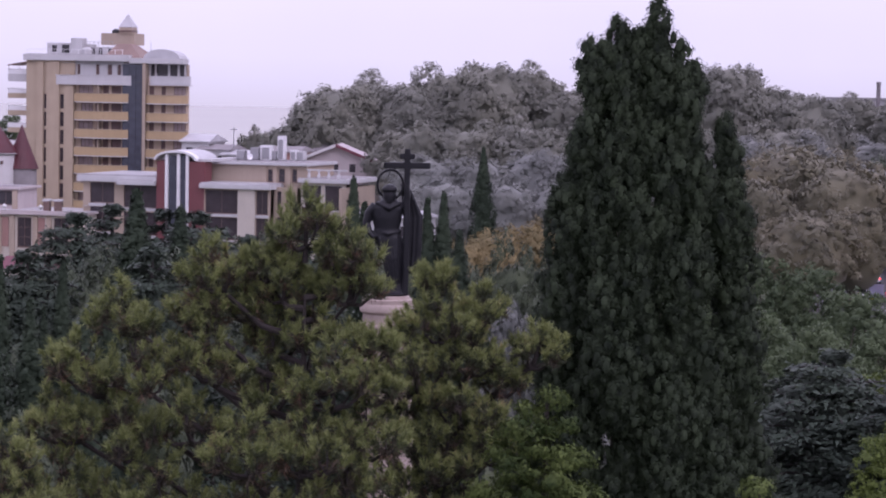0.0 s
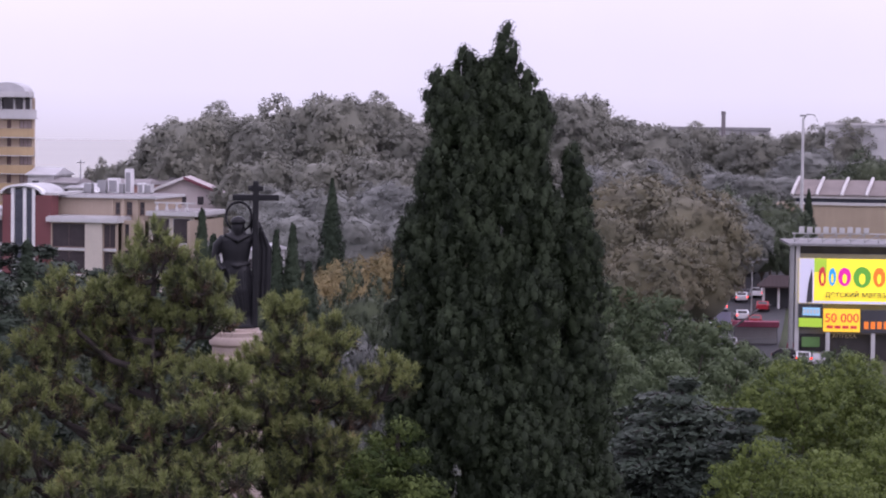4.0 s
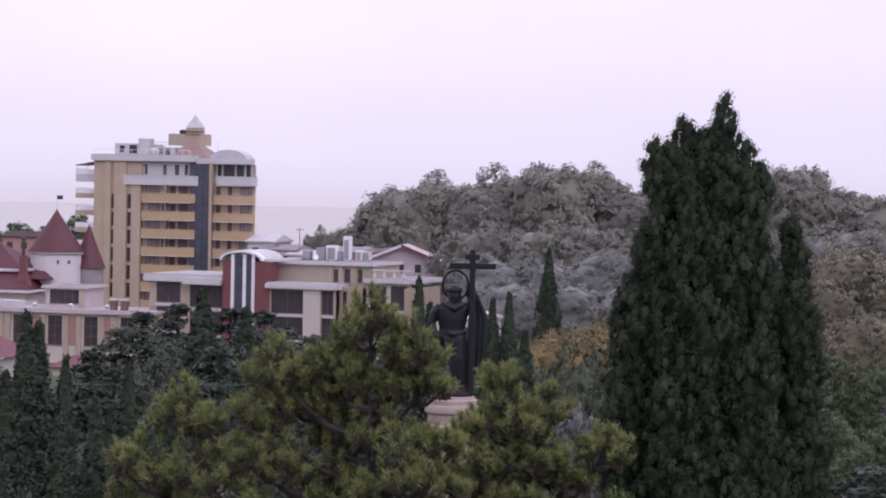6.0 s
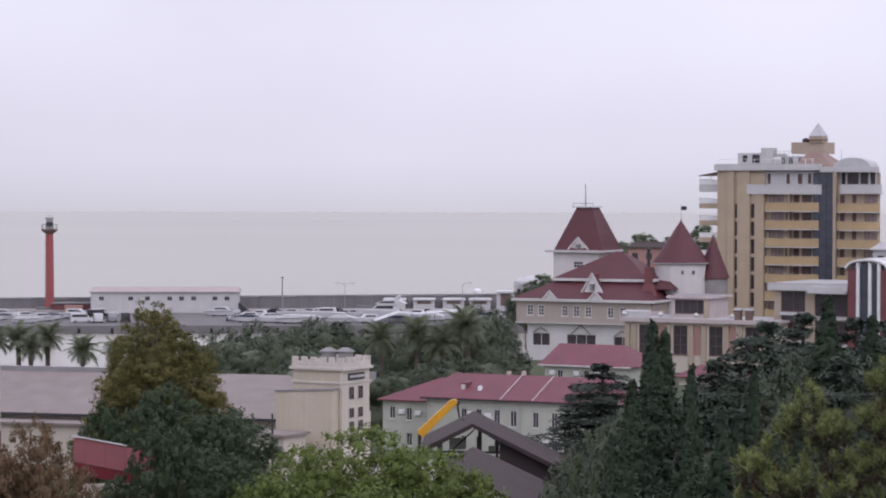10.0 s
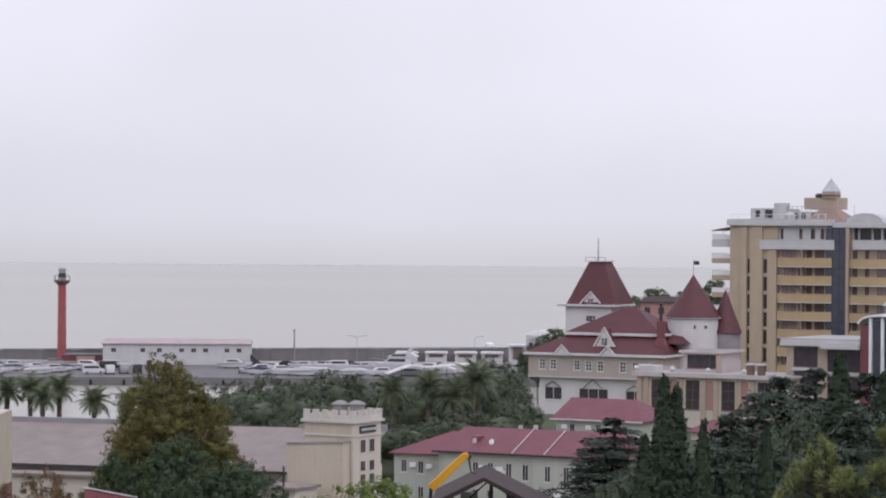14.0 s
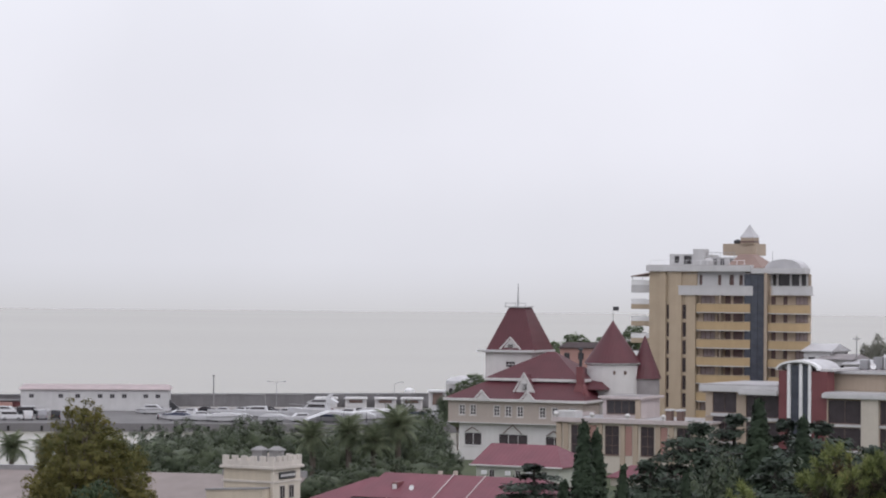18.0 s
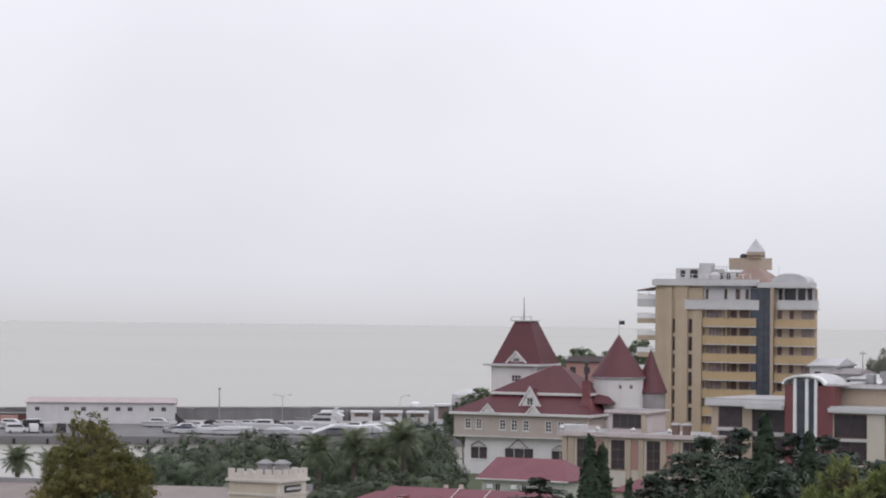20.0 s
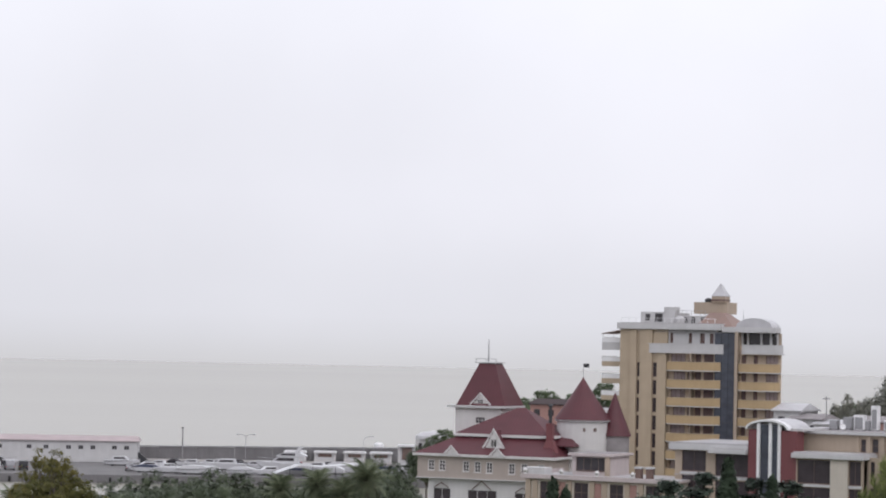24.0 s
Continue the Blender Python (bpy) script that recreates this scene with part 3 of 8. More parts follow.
def tiered_tree(label, material, h, r, seed, tiers=15, arms=8, leaves=30, leaf_size=0.54, taper=0.65, category="cedar tree"):
    """A cedar: level tiers of flat, drooping branches with gaps between them."""
    rng = np.random.default_rng(seed)
    t = thing("cedar_tree", (0, 0, 0), label=label, category=category)
    wood = bmesh.new()
    P, N = [], []
    for k in range(tiers):
        f = k / (tiers - 1)
        z = h * (0.16 + 0.80 * f)
        for j in range(arms if f < 0.9 else max(4, arms // 2)):
            a = j * 2 * math.pi / arms + k * 1.3 + rng.uniform(-0.35, 0.35)
            reach = r * ((1 - f) ** taper * 0.94 + 0.07) * rng.uniform(0.6, 1.2)
            d = Vector((math.cos(a), math.sin(a), 0))
            tip = d * reach + Vector((0, 0, z - reach * 0.04 + rng.uniform(-0.3, 0.3)))
            tube(wood, (Vector((0, 0, z - reach * 0.1)), d * reach * 0.55 + Vector((0, 0, z + reach * 0.06)), tip), (0.012 * h * (1 - f) + 0.04, 0.06, 0.02), 5)
            m = int(leaves * max(3, reach * 2.2))
            s = rng.random(m) ** 0.7
            wide = 0.36 * reach * np.sin(np.pi * np.clip(0.15 + 0.8 * s, 0, 1)) + 0.2
            side = rng.normal(size=m) * wide * 0.6
            p = np.stack([d.x * reach * s - d.y * side, d.y * reach * s + d.x * side,
                          z + reach * 0.1 * np.sin(s * 2.6) - s * s * reach * 0.12 - np.abs(side) * 0.22 + rng.normal(size=m) * 0.11 - 0.4 * rng.random(m) ** 4], 1)
            P.append(p)
            N.append(np.array([0, 0, 0.9]) + np.array(d) * 0.45 + rng.normal(size=p.shape) * 0.2)
    P, N = np.concatenate(P), np.concatenate(N)
    part("trunk", tube(bmesh.new(), ((0, 0, -0.6), (0.1, 0, h * 0.45), (0, 0.1, h * 0.97)), (h * 0.024, h * 0.015, 0.04), 10), BARK, t)
    part("branch_work", wood, BARK, t)
    part("crown", leaf_mesh("crown", P, N, leaf_size * rng.uniform(0.6, 1.3, len(P)), 0.42, material, rng, soft=N, stray=0.35), None, t)
    return t


def plant(proto, bearing, dist, z, h_scale=1.0, w_scale=1.0, turn=0.0, group="", label=""):
    """Another tree like proto, at a bearing and distance."""
    c = copy_thing(proto, Matrix.Translation(at(bearing, dist, z)) @ pose(0, 0, 0, 0, 0, turn) @ Matrix.Diagonal((w_scale, w_scale, h_scale, 1)))
    if label:
        c["label"] = label
    if group:
        c["group"] = group
    return c


def land(x, y):
    """Height of the ground: low by the shore, higher under the viewer and in the park to the right."""
    d = math.hypot(x, y)
    s = min(1, max(0, (210 - d) / 130))
    z = 2.4 + 5.0 * s * s * (3 - 2 * s)
    right = min(1, max(0, (x - 5 - 0.02 * y) / 60)) * min(1, max(0, (y - 330) / 150))
    return z + 7.0 * right * right * (3 - 2 * right)


def ground_at(bearing, dist):
    p = at(bearing, dist)
    return land(p.x, p.y)


# ---- ground, sea, harbour ----
def make_ground():
    xs = [-4500, -2500, -1500, -900, -600, *range(-420, 421, 12), 600, 900, 1500, 2500, 4500]
    ys = [-4500, -2500, -1200, -600, -300, *range(-120, 781, 12), 1100, 1500, 2500]
    bm = bmesh.new()
    rows = []
    for y in ys:
        row = []
        for x in xs:
            z = land(x, y)
            shore = 452 - 52 * min(1, max(0, (-78 - x) / 25)) + 4 * math.sin(x * 0.05) + min(260, max(0, x + 22) * 5)
            drop = min(1, max(0, (y - shore + 8) / 16))
            z = z * (1 - drop) - 5.0 * drop
            row.append(bm.verts.new((x, y, z + 0.25 * noise.noise((x * 0.03, y * 0.03, 0)))))
        rows.append(row)
    for a, b in zip(rows, rows[1:]):
        for i in range(len(xs) - 1):
            bm.faces.new((a[i], a[i + 1], b[i + 1], b[i]))
    g = new("ground", mesh_of("ground", bm, SOIL))
    g.data.shade_smooth()
    tagged(g, "grassy park soil sloping down to the shore", "ground", kind="structure")


def make_sea():
    m, n, l, p = nodes_of("grey_sea_water")
    p.inputs["Roughness"].default_value, p.inputs["IOR"].default_value = 0.27, 1.33
    co, mp, wv, b = n.new("ShaderNodeTexCoord"), n.new("ShaderNodeMapping"), n.new("ShaderNodeTexNoise"), n.new("ShaderNodeMixRGB")
    mp.inputs["Scale"].default_value = (0.001, 0.004, 1)
    wv.inputs["Scale"].default_value, wv.inputs["Detail"].default_value = 1.0, 5
    b.inputs[1].default_value, b.inputs[2].default_value = (0.27, 0.26, 0.215, 1), (0.30, 0.288, 0.242, 1)
    l.new(co.outputs["Object"], mp.inputs[0])
    l.new(mp.outputs[0], wv.inputs["Vector"])
    l.new(wv.outputs[0], b.inputs[0])
    l.new(b.outputs[0], p.inputs["Base Color"])
    bm = bmesh.new()
    v = [bm.verts.new(q) for q in ((-3900, 380, 0), (3900, 380, 0), (3900, 2800, 0), (-3900, 2800, 0))]
    bm.faces.new(v)
    s = new("sea", mesh_of("sea", bm, m))
    tagged(s, "calm pale grey sea under an overcast sky", "water", kind="structure")


def along(b0, d0, b1, d1):
    """Frame of a straight harbour work from one place to another: an origin, a turn and a length."""
    p, q = at(b0, d0), at(b1, d1)
    return p, math.degrees(math.atan2(q.y - p.y, q.x - p.x)), (q - p).length


make_ground()
make_sea()
p, turn, length = along(-21.5, 562, -2.0, 560)
QUAY_CONCRETE = surf("wet_quay_concrete", (0.13, 0.125, 0.125), rough=0.7, stain=0.45, scale=0.2)
quay = thing("quay", (p.x, p.y, 0), turn, "concrete harbour quay with a dark wet edge", "quay", kind="structure")
part("deck", block(0, length, 0, 66, -4, 1.5), QUAY_CONCRETE, quay)
part("kerb", block(0, length, -0.4, 0.5, -3.9, 1.75), DARK_CONCRETE, quay)
for k in range(int(length / 7)):
    part("fender", block(3 + k * 7, 3.5 + k * 7, -0.75, -0.4, 0.1, 1.2, 0.05), RUBBER, quay)
p, turn, length = along(-22.0, 632, -5.2, 622)
sea_wall = thing("sea_wall", (p.x, p.y, 1.5), turn, "long grey concrete sea wall with a light walkway at its foot", "wall", kind="structure")
for k in range(int(length / 9)):
    part("wall_panel", block(k * 9, k * 9 + 8.95, 2.0, 3.4, -1, 2.5 + 0.008 * k * 9, 0.03), DARK_CONCRETE, sea_wall)
part("coping", slab(((0, 2.56), (length, 2.56 + 0.008 * length), (length, 2.8 + 0.008 * length), (0, 2.8)), 1.8, 3.6), CONCRETE, sea_wall)
part("walkway", block(0, length, -7, 1.95, -0.9, 0.55), PAVING, sea_wall)
part("toe", block(0, length, 3.5, 9, -4, 0.8), DARK_CONCRETE, sea_wall)

# ---- the paved market yard ----
yard = facing("market_yard", -8.5, 215, ground_at(-8.5, 215) + 0.3, label="grey paved market yard between the buildings", category="pavement", kind="structure")
part("paving", block(-16, 14, -62, 60, -1.5, 0.0), PAVING, yard)

# ---- the road on the right ----
def make_road():
    bm = bmesh.new()
    last = None
    for k in range(30):
        d = 296 + k * 12
        b = 15.2 + 1.0 * math.sin(k * 0.11) - 0.012 * k
        c, side = at(b, d), Vector((math.cos(radians(b)), -math.sin(radians(b)), 0))
        row = [bm.verts.new(c + side * w + Vector((0, 0, land(c.x + side.x * w, c.y + side.y * w) + 0.35))) for w in (-8.5, -4, 0, 4, 8.5)]
        if last:
            for i in range(4):
                bm.faces.new((last[i], last[i + 1], row[i + 1], row[i]))
        last = row
    r = new("road", mesh_of("road", bm, ASPHALT))
    tagged(r, "wet dark asphalt street running away between trees", "road", kind="structure")


make_road()


# ---- the ten-storey hotel tower ----
LOGGIA = surf("pale_loggia_render", (0.58, 0.47, 0.36), streak=0.05, stain=0.12)


def make_tower():
    z0 = 2.6
    t = facing("hotel_tower", -1.4, 470, 0, -22, label="ten-storey ochre hotel tower with yellow balconies and white spire", category="building")
    floors = [31.8 - 3.2 * k for k in range(10)]
    holes = []
    for f in floors[1:]:
        holes += [(-10.1, -9.5, f - 2.9, f - 0.3), (-7.0, -6.2, f - 2.9, f - 0.3)]
    part("wall", pierced(-13.5, -4.2, z0, 34.3, holes, 0, 0.5), OCHRE, t)
    for h in holes:
        window(t, *h, 0, BROWN_FRAME, BROWN_PANE, rim=0.09, sill=False)
    part("pilaster", block(-11.4, -10.15, -0.35, -0.004, z0, 34.2), OCHRE, t)
    part("pilaster", block(-9.45, -7.05, -0.35, -0.004, z0, 34.2), OCHRE, t)
    part("pilaster", block(-6.1, -4.3, -0.35, -0.004, z0, 30.0), OCHRE, t)
    part("wall", block(-13.5, -13.0, 0.5, 18, z0, 34.3), OCHRE, t)
    part("wall", prism([(17.2, 1.1), (16.7, 1.1), (8.6, 18), (9.2, 18)][::-1], z0, 33.9), BEIGE, t)
    part("wall", block(-13.0, 8.6, 17.5, 18, z0, 34.3), OCHRE, t)
    # recessed loggias with windows, floor by floor
    low_holes, right_holes, curtained = [], [], []
    for k, f in enumerate(floors[0:8]):
        za, zb = f - 4.6, f - 1.85
        low_holes += [(-0.2 - 0.3 * (k % 2), 0.45, za, zb), (1.0, 2.1, za, zb), (2.6, 4.5, za, zb)]
        curtained += [(-3.7 + 0.5 * (k % 2), -0.9, za, zb)]
        right_holes += [(9.8, 10.7, za, zb), (12.1, 12.9, za, zb)]
        curtained += [(14.4, 16.7, za, zb)]
    low_holes += [(-3.9, -3.3, 31.9, 33.7), (-0.3, 0.35, 31.9, 33.7), (1.9, 2.8, 31.9, 33.7), (3.8, 4.5, 31.9, 33.7)]
    part("wall", pierced(-4.2, 5.0, z0, 34.3, low_holes + curtained, 0.7, 1.1), LOGGIA, t)
    part("wall", pierced(9.5, 17.2, z0, 31.7, right_holes + curtained, 0.7, 1.1), LOGGIA, t)
    for h in low_holes + right_holes:
        window(t, *h, 0.7, BROWN_FRAME, MAROON_PANE, bars=2 if h[1] - h[0] > 1.2 else 1, rim=0.08, sill=False)
    for h in curtained:
        window(t, *h, 0.7, BROWN_FRAME, LILAC_PANE, bars=3, rows=2, rim=0.08, sill=False)
    part("wall", pierced(-7.9, 5.0, 31.72, 34.3, [(-3.9, -3.3, 31.9, 33.7), (-0.3, 0.35, 31.9, 33.7), (1.9, 2.8, 31.9, 33.7), (3.8, 4.5, 31.9, 33.7)], 0.45, 0.69), OFFWHITE, t)

    def parapet(x0, x1, za, zb, bulge, material, name="balcony"):
        pts = []
        for k in range(13):
            s = k / 12
            pts.append((x0 + (x1 - x0) * s, -0.3 - bulge * math.sin(math.pi * min(1, max(0, s))) ** 0.6))
        inner = [(x, y + 0.22) for x, y in pts][::-1]
        b = part(name, prism(pts + inner, za, zb), material, t)
        part("slab", prism(pts[::1] + [(x1, 0.69), (x0, 0.69)], za - 0.16, za - 0.004), OFFWHITE, b)
        part("coping", prism([(x, y - 0.06) for x, y in pts] + [(x, y + 0.06) for x, y in inner], zb + 0.003, zb + 0.09), OCHRE if material is YELLOW else OFFWHITE, b)
        return b

    for k, f in enumerate(floors[0:8]):
        parapet(-4.15, 6.2, f - 4.75, f - 3.3, 1.2, YELLOW)
        parapet(9.55, 17.4, f - 4.85, f - 3.4, 1.0, YELLOW)
        part("partition", block(0.55, 0.75, -0.9, 0.69, f - 4.7, f - 1.7), BEIGE, t)
    parapet(-7.9, 6.7, 30.2, 31.7, 0.5, OFFWHITE)
    parapet(10.2, 17.9, 30.3, 31.75, 0.8, OFFWHITE)
    # the glazed stair
    for k in range(8):
        for i in range(3):
            part("glass_panel", block(5.05 + i * 1.3, 6.28 + i * 1.3, -0.25, -0.15, 33.8 - 3.2 * (k + 1) + 0.08, 33.8 - 3.2 * k), BLUE_PANE, t)
    part("stair_core", block(5.0, 8.95, -0.1, 3, z0, 33.9), DARK_METAL, t)
    part("pillar", block(8.95, 9.5, -0.6, 2.5, z0, 34.1), BEIGE, t)
    # top floor on the right, with white posts
    part("attic_wall", block(9.5, 16.6, 1.6, 1.9, 31.75, 34.0), DARK_PANE, t, "dark attic glazing")
    for x in (9.5, 10.6, 13.1, 14.9, 16.2):
        part("post", block(x, x + 0.35, 1.2, 1.55, 31.75, 34.0), OFFWHITE, t)
    part("roof_band", block(-13.9, 6.4, -0.7, 18.2, 34.3, 35.45, 0.05), OFFWHITE, t)
    part("roof_felt", block(-13.45, 5.95, -0.25, 17.75, 35.453, 35.500), FELT, t)
    part("roof_band", prism([(6.42, -0.5), (16.6, -0.5), (16.6, 2.2), (9, 18), (6.42, 18)], 34.02, 34.95), OFFWHITE, t)
    part("roof", prism([(-13.0, 0), (16.2, 0), (16.2, 2), (8.6, 17.5), (-13.0, 17.5)], 33.9, 34.018), LIGHT_ROOF, t)
    arc = [(11.9 + 3.4 * math.cos(math.pi * k / 16), 34.93 + 1.65 * math.sin(math.pi * k / 16)) for k in range(17)]
    shade(part("dome", slab(arc, 1, 5), LIGHT_ROOF, t), 30)
    part("roof_house", pierced(-10.8, -4.0, 35.46, 37.5, [(-9.9, -8.9, 35.9, 37.1), (-8.0, -6.5, 35.7, 37.2)], 3, 3.2), OFFWHITE, t)
    part("roof_house", block(-10.8, -4.0, 3.25, 10, 35.46, 37.4), OFFWHITE, t)
    for x0, x1, za, zb in ((-9.9, -8.9, 35.9, 37.1), (-8.0, -6.5, 35.7, 37.2)):
        part("roof_window", block(x0 - 0.05, x1 + 0.05, 3.205, 3.245, za - 0.05, zb + 0.05), DARK_PANE, t)
    for k in range(14):
        part("rail_post", block(-13.4 + k * 1.4, -13.34 + k * 1.4, 0.2, 0.26, 35.5, 36.3), WHITE_METAL, t)
    part("hand_rail", block(-13.4, 5.0, 0.2, 0.26, 36.3, 36.36), WHITE_METAL, t)
    part("vent_block", block(-5.9, -3.7, 2.2, 4.5, 35.46, 38.4, 0.05), OFFWHITE, t)
    part("roof_house", block(-3.6, 1.9, 4, 10, 35.46, 36.9), OFFWHITE, t)
    for x in (-2.7, -1.2, 0.6):
        part("arched_opening", block(x, x + 0.7, 3.9, 3.995, 35.5, 36.6, 0.02), DARK_PANE, t)
    for k in range(7):
        part("railing", block(-3.6 + k * 0.9, -3.54 + k * 0.9, 3.0, 3.06, 36.95, 37.8), GREY_METAL, t)
    part("railing", block(-3.6, 1.9, 3.0, 3.06, 37.75, 37.82), GREY_METAL, t)
    part("tank", lathe([(0.9, 35.46), (0.95, 36.3), (0.6, 36.7), (0.1, 36.8)], 16, cx=-2.6, cy=1.8), OFFWHITE, t)
    part("tan_roof", frustum(0.9, 8.2, 0.5, 9, 34.96, 2.6, 5.1, 3.5, 6, 37.5), CONE_BROWN, t)
    part("lift_house", block(-1.2, 5.2, 5, 10, 37.3, 39.4), BEIGE, t)
    part("lift_house", block(2.4, 4.9, 4.6, 7.2, 39.4, 40.5), BEIGE, t)
    part("dark_band", block(2.35, 4.95, 4.55, 7.25, 39.6, 39.95), BROWN_FRAME, t)
    part("tank", lathe([(0.7, 39.4), (0.75, 39.9), (0.3, 40.2)], 14, cx=1.1, cy=6.5), DARK_METAL, t)
    part("spire", frustum(2.3, 5.0, 4.5, 7.3, 40.5, 3.62, 3.66, 5.88, 5.92, 42.9), LIGHT_ROOF, t)
    part("antenna", tube(bmesh.new(), ((8.4, 5, 36), (8.4, 5, 38)), (0.05, 0.03), 6), GREY_METAL, t)
    # side balconies towards the sea
    for za, zb, mat in ((30.4, 31.8, OFFWHITE), (27.4, 28.3, OCHRE), (24.3, 25.2, OCHRE), (21.2, 22.1, OCHRE), (18, 18.9, OCHRE)):
        b = part("side_balcony", block(-18.0, -13.51, 2, 9, za, zb, 0.05), mat, t)
        part("rail", block(-18.0, -17.92, 2, 9, zb + 0.85, zb + 0.92), GREY_METAL, b)
        part("rail_glass", block(-17.98, -13.6, 2.0, 2.05, zb + 0.004, zb + 0.85), WHITE_METAL, b)
    part("awning", slab(((-18.1, 33.3), (-13.5, 34.1), (-13.5, 34.25), (-18.1, 33.45)), 2, 9), CONE_BROWN, t)
    for x in (-17.9, -15.8):
        part("awning_post", block(x, x + 0.12, 2.05, 2.2, 31.8, 33.3), WHITE_METAL, t)


make_tower()


# ---- the castle-like restaurant ----
def gable(parent, x, y, z, w, h, depth, name="dormer"):
    """A small white gable with a round-topped panel and a dark red roof behind."""
    d = part(name, slab(((x - w / 2, z), (x + w / 2, z), (x, z + h)), y, y + 0.2), WHITE, parent)
    part("roof", slab(((x - w / 2 - 0.15, z - 0.05), (x, z + h + 0.02), (x + w / 2 + 0.15, z - 0.05), (x, z + h - 0.25)), y + 0.21, y + depth), RED_ROOF, d)
    bm = bmesh.new()
    for s in (-1, 1):
        slab(((x + s * (w / 2 + 0.25), z - 0.1), (x, z + h + 0.12), (x, z + h + 0.42), (x + s * (w / 2 + 0.5), z + 0.05)), y - 0.18, y + 0.02, bm)
    part("barge_board", bm, WHITE, d)
    return d


def make_castle():
    c = facing("castle_restaurant", -5.2, 430, 0, -22, label="white castle-like restaurant with dark red roofs and round turrets", category="building")
    g = [(-14.4, -11.2, 4.8, 7.0), (-8.2, -2.9, 4.6, 6.9), (0.2, 3.4, 4.5, 6.7)]
    part("wall", pierced(-15.3, 6.5, 2.4, 8.6, g, 0, 0.4), WHITE, c)
    shell(c, -15.3, 6.5, 0, 15, 2.4, 8.6, WHITE, 0.4)
    for h in g:
        window(c, *h, 0, WHITE, BROWN_PANE, bars=3 if h[1] - h[0] > 4 else 2, rim=0.12)
        xm, zt = (h[0] + h[1]) / 2, h[3]
        bm = bmesh.new()
        for s in (-1, 1):
            tube(bm, ((xm + s * min(1.7, (h[1] - h[0]) * 0.42), -0.25, zt + 0.05), (xm, -0.25, zt + (1.5 if h[1] - h[0] > 4 else 0.9))), (0.08, 0.08), 6)
        part("brace", bm, BROWN_FRAME, c)
    up = [(-15.1, -13.9, 9.9, 11.7), (-13.1, -11.9, 9.9, 11.7), (-8.8, -7.6, 9.85, 11.65), (-6.7, -5.5, 9.8, 11.65), (-4.6, -3.4, 9.75, 11.6), (-0.6, 0.6, 9.7, 11.55), (1.6, 2.8, 9.7, 11.55), (4.6, 5.8, 9.7, 11.5)]
    part("upper_wall", pierced(-17.0, 7.2, 8.75, 12.3, up, -0.8, -0.4), CASTLE_BEIGE, c)
    shell(c, -17.0, 7.2, -0.8, 15.8, 8.75, 12.3, CASTLE_BEIGE, 0.4, "upper_wall")
    for h in up:
        window(c, *h, -0.8, WHITE, DARK_PANE, bars=2, rows=3, rim=0.16)
    part("cornice", block(-17.2, 7.4, -1.0, 15.9, 8.6, 8.75), OFFWHITE, c)
    part("eave", block(-17.7, 7.9, -1.5, 16.4, 12.3, 12.75, 0.05), WHITE, c)
    part("lower_roof", frustum(-17.5, 7.7, -1.4, 16.2, 12.76, -11.4, 5.0, 2.8, 13, 15.6), RED_ROOF, c)
    part("eave", block(-11.8, 5.6, 2.2, 13.5, 15.62, 16.1, 0.05), WHITE, c)
    part("upper_roof", hip(-11.6, 5.4, 2.3, 13.4, 16.12, 20.5, (9.0, 6.6)), RED_ROOF, c)
    gable(c, -3.7, 0.2, 13.9, 3.0, 2.9, 3)
    window(c, -4.3, -3.1, 13.95, 15.4, 0.05, WHITE, DARK_PANE, bars=2, rim=0.12, sill=False)
    gable(c, -10.6, -1.55, 12.6, 2.0, 1.2, 1.5)
    gable(c, -2.4, -1.55, 12.6, 2.0, 1.2, 1.5)
    # square tower
    tw = [(-10.9, -9.1, 17.6, 18.7)]
    part("tower_wall", pierced(-14.6, -6.2, 15.7, 20.2, tw, 9.2, 9.6), WHITE, c)
    window(c, *tw[0], 9.2, WHITE, DARK_PANE, bars=3, rows=2, rim=0.1)
    shell(c, -14.6, -6.2, 9.2, 17.2, 12.8, 20.2, WHITE, 0.4, "tower_wall")
    part("tower_eave", block(-15.4, -5.3, 8.4, 18, 20.2, 20.6, 0.05), OFFWHITE, c)
    part("tower_canopy", block(-16.6, -15.42, 10, 18, 20.2, 20.5), OFFWHITE, c)
    part("tower_roof", frustum(-14.3, -5.4, 8.8, 17.6, 20.61, -11.3, -8.4, 11.6, 14.8, 27.8), RED_ROOF, c)
    part("roof_platform", block(-12.0, -8.1, 11.3, 15.1, 27.81, 28.0), OFFWHITE, c)
    bm = bmesh.new()
    for x in (-11.9, -10.05, -8.2):
        box(bm, x - 0.04, x + 0.04, 11.4, 11.48, 28.0, 28.6)
    box(bm, -11.95, -8.15, 11.4, 11.48, 28.52, 28.6)
    part("railing", bm, GREY_METAL, c)
    part("mast", tube(bmesh.new(), ((-10.3, 13.2, 28), (-10.3, 13.2, 29.6), (-10.3, 13.2, 31.9)), (0.16, 0.12, 0.06), 8), GREY_METAL, c)
    gable(c, -9.9, 8.95, 20.75, 3.0, 1.7, 2)
    window(c, -10.5, -9.3, 20.8, 21.7, 8.8, WHITE, DARK_PANE, bars=2, rim=0.1, sill=False)
    # chimney
    part("chimney", frustum(4.6, 7.2, 0.6, 2.2, 13.0, 5.2, 6.5, 0.8, 2.0, 15.4), RED_PANEL, c)
    part("chimney", block(5.3, 6.4, 0.85, 1.95, 15.4, 18.3, 0.04), RED_PANEL, c)
    part("chimney_pipe", tube(bmesh.new(), ((5.85, 1.4, 18.3), (5.85, 1.4, 21.0)), (0.28, 0.24), 10), DARK_METAL, c)
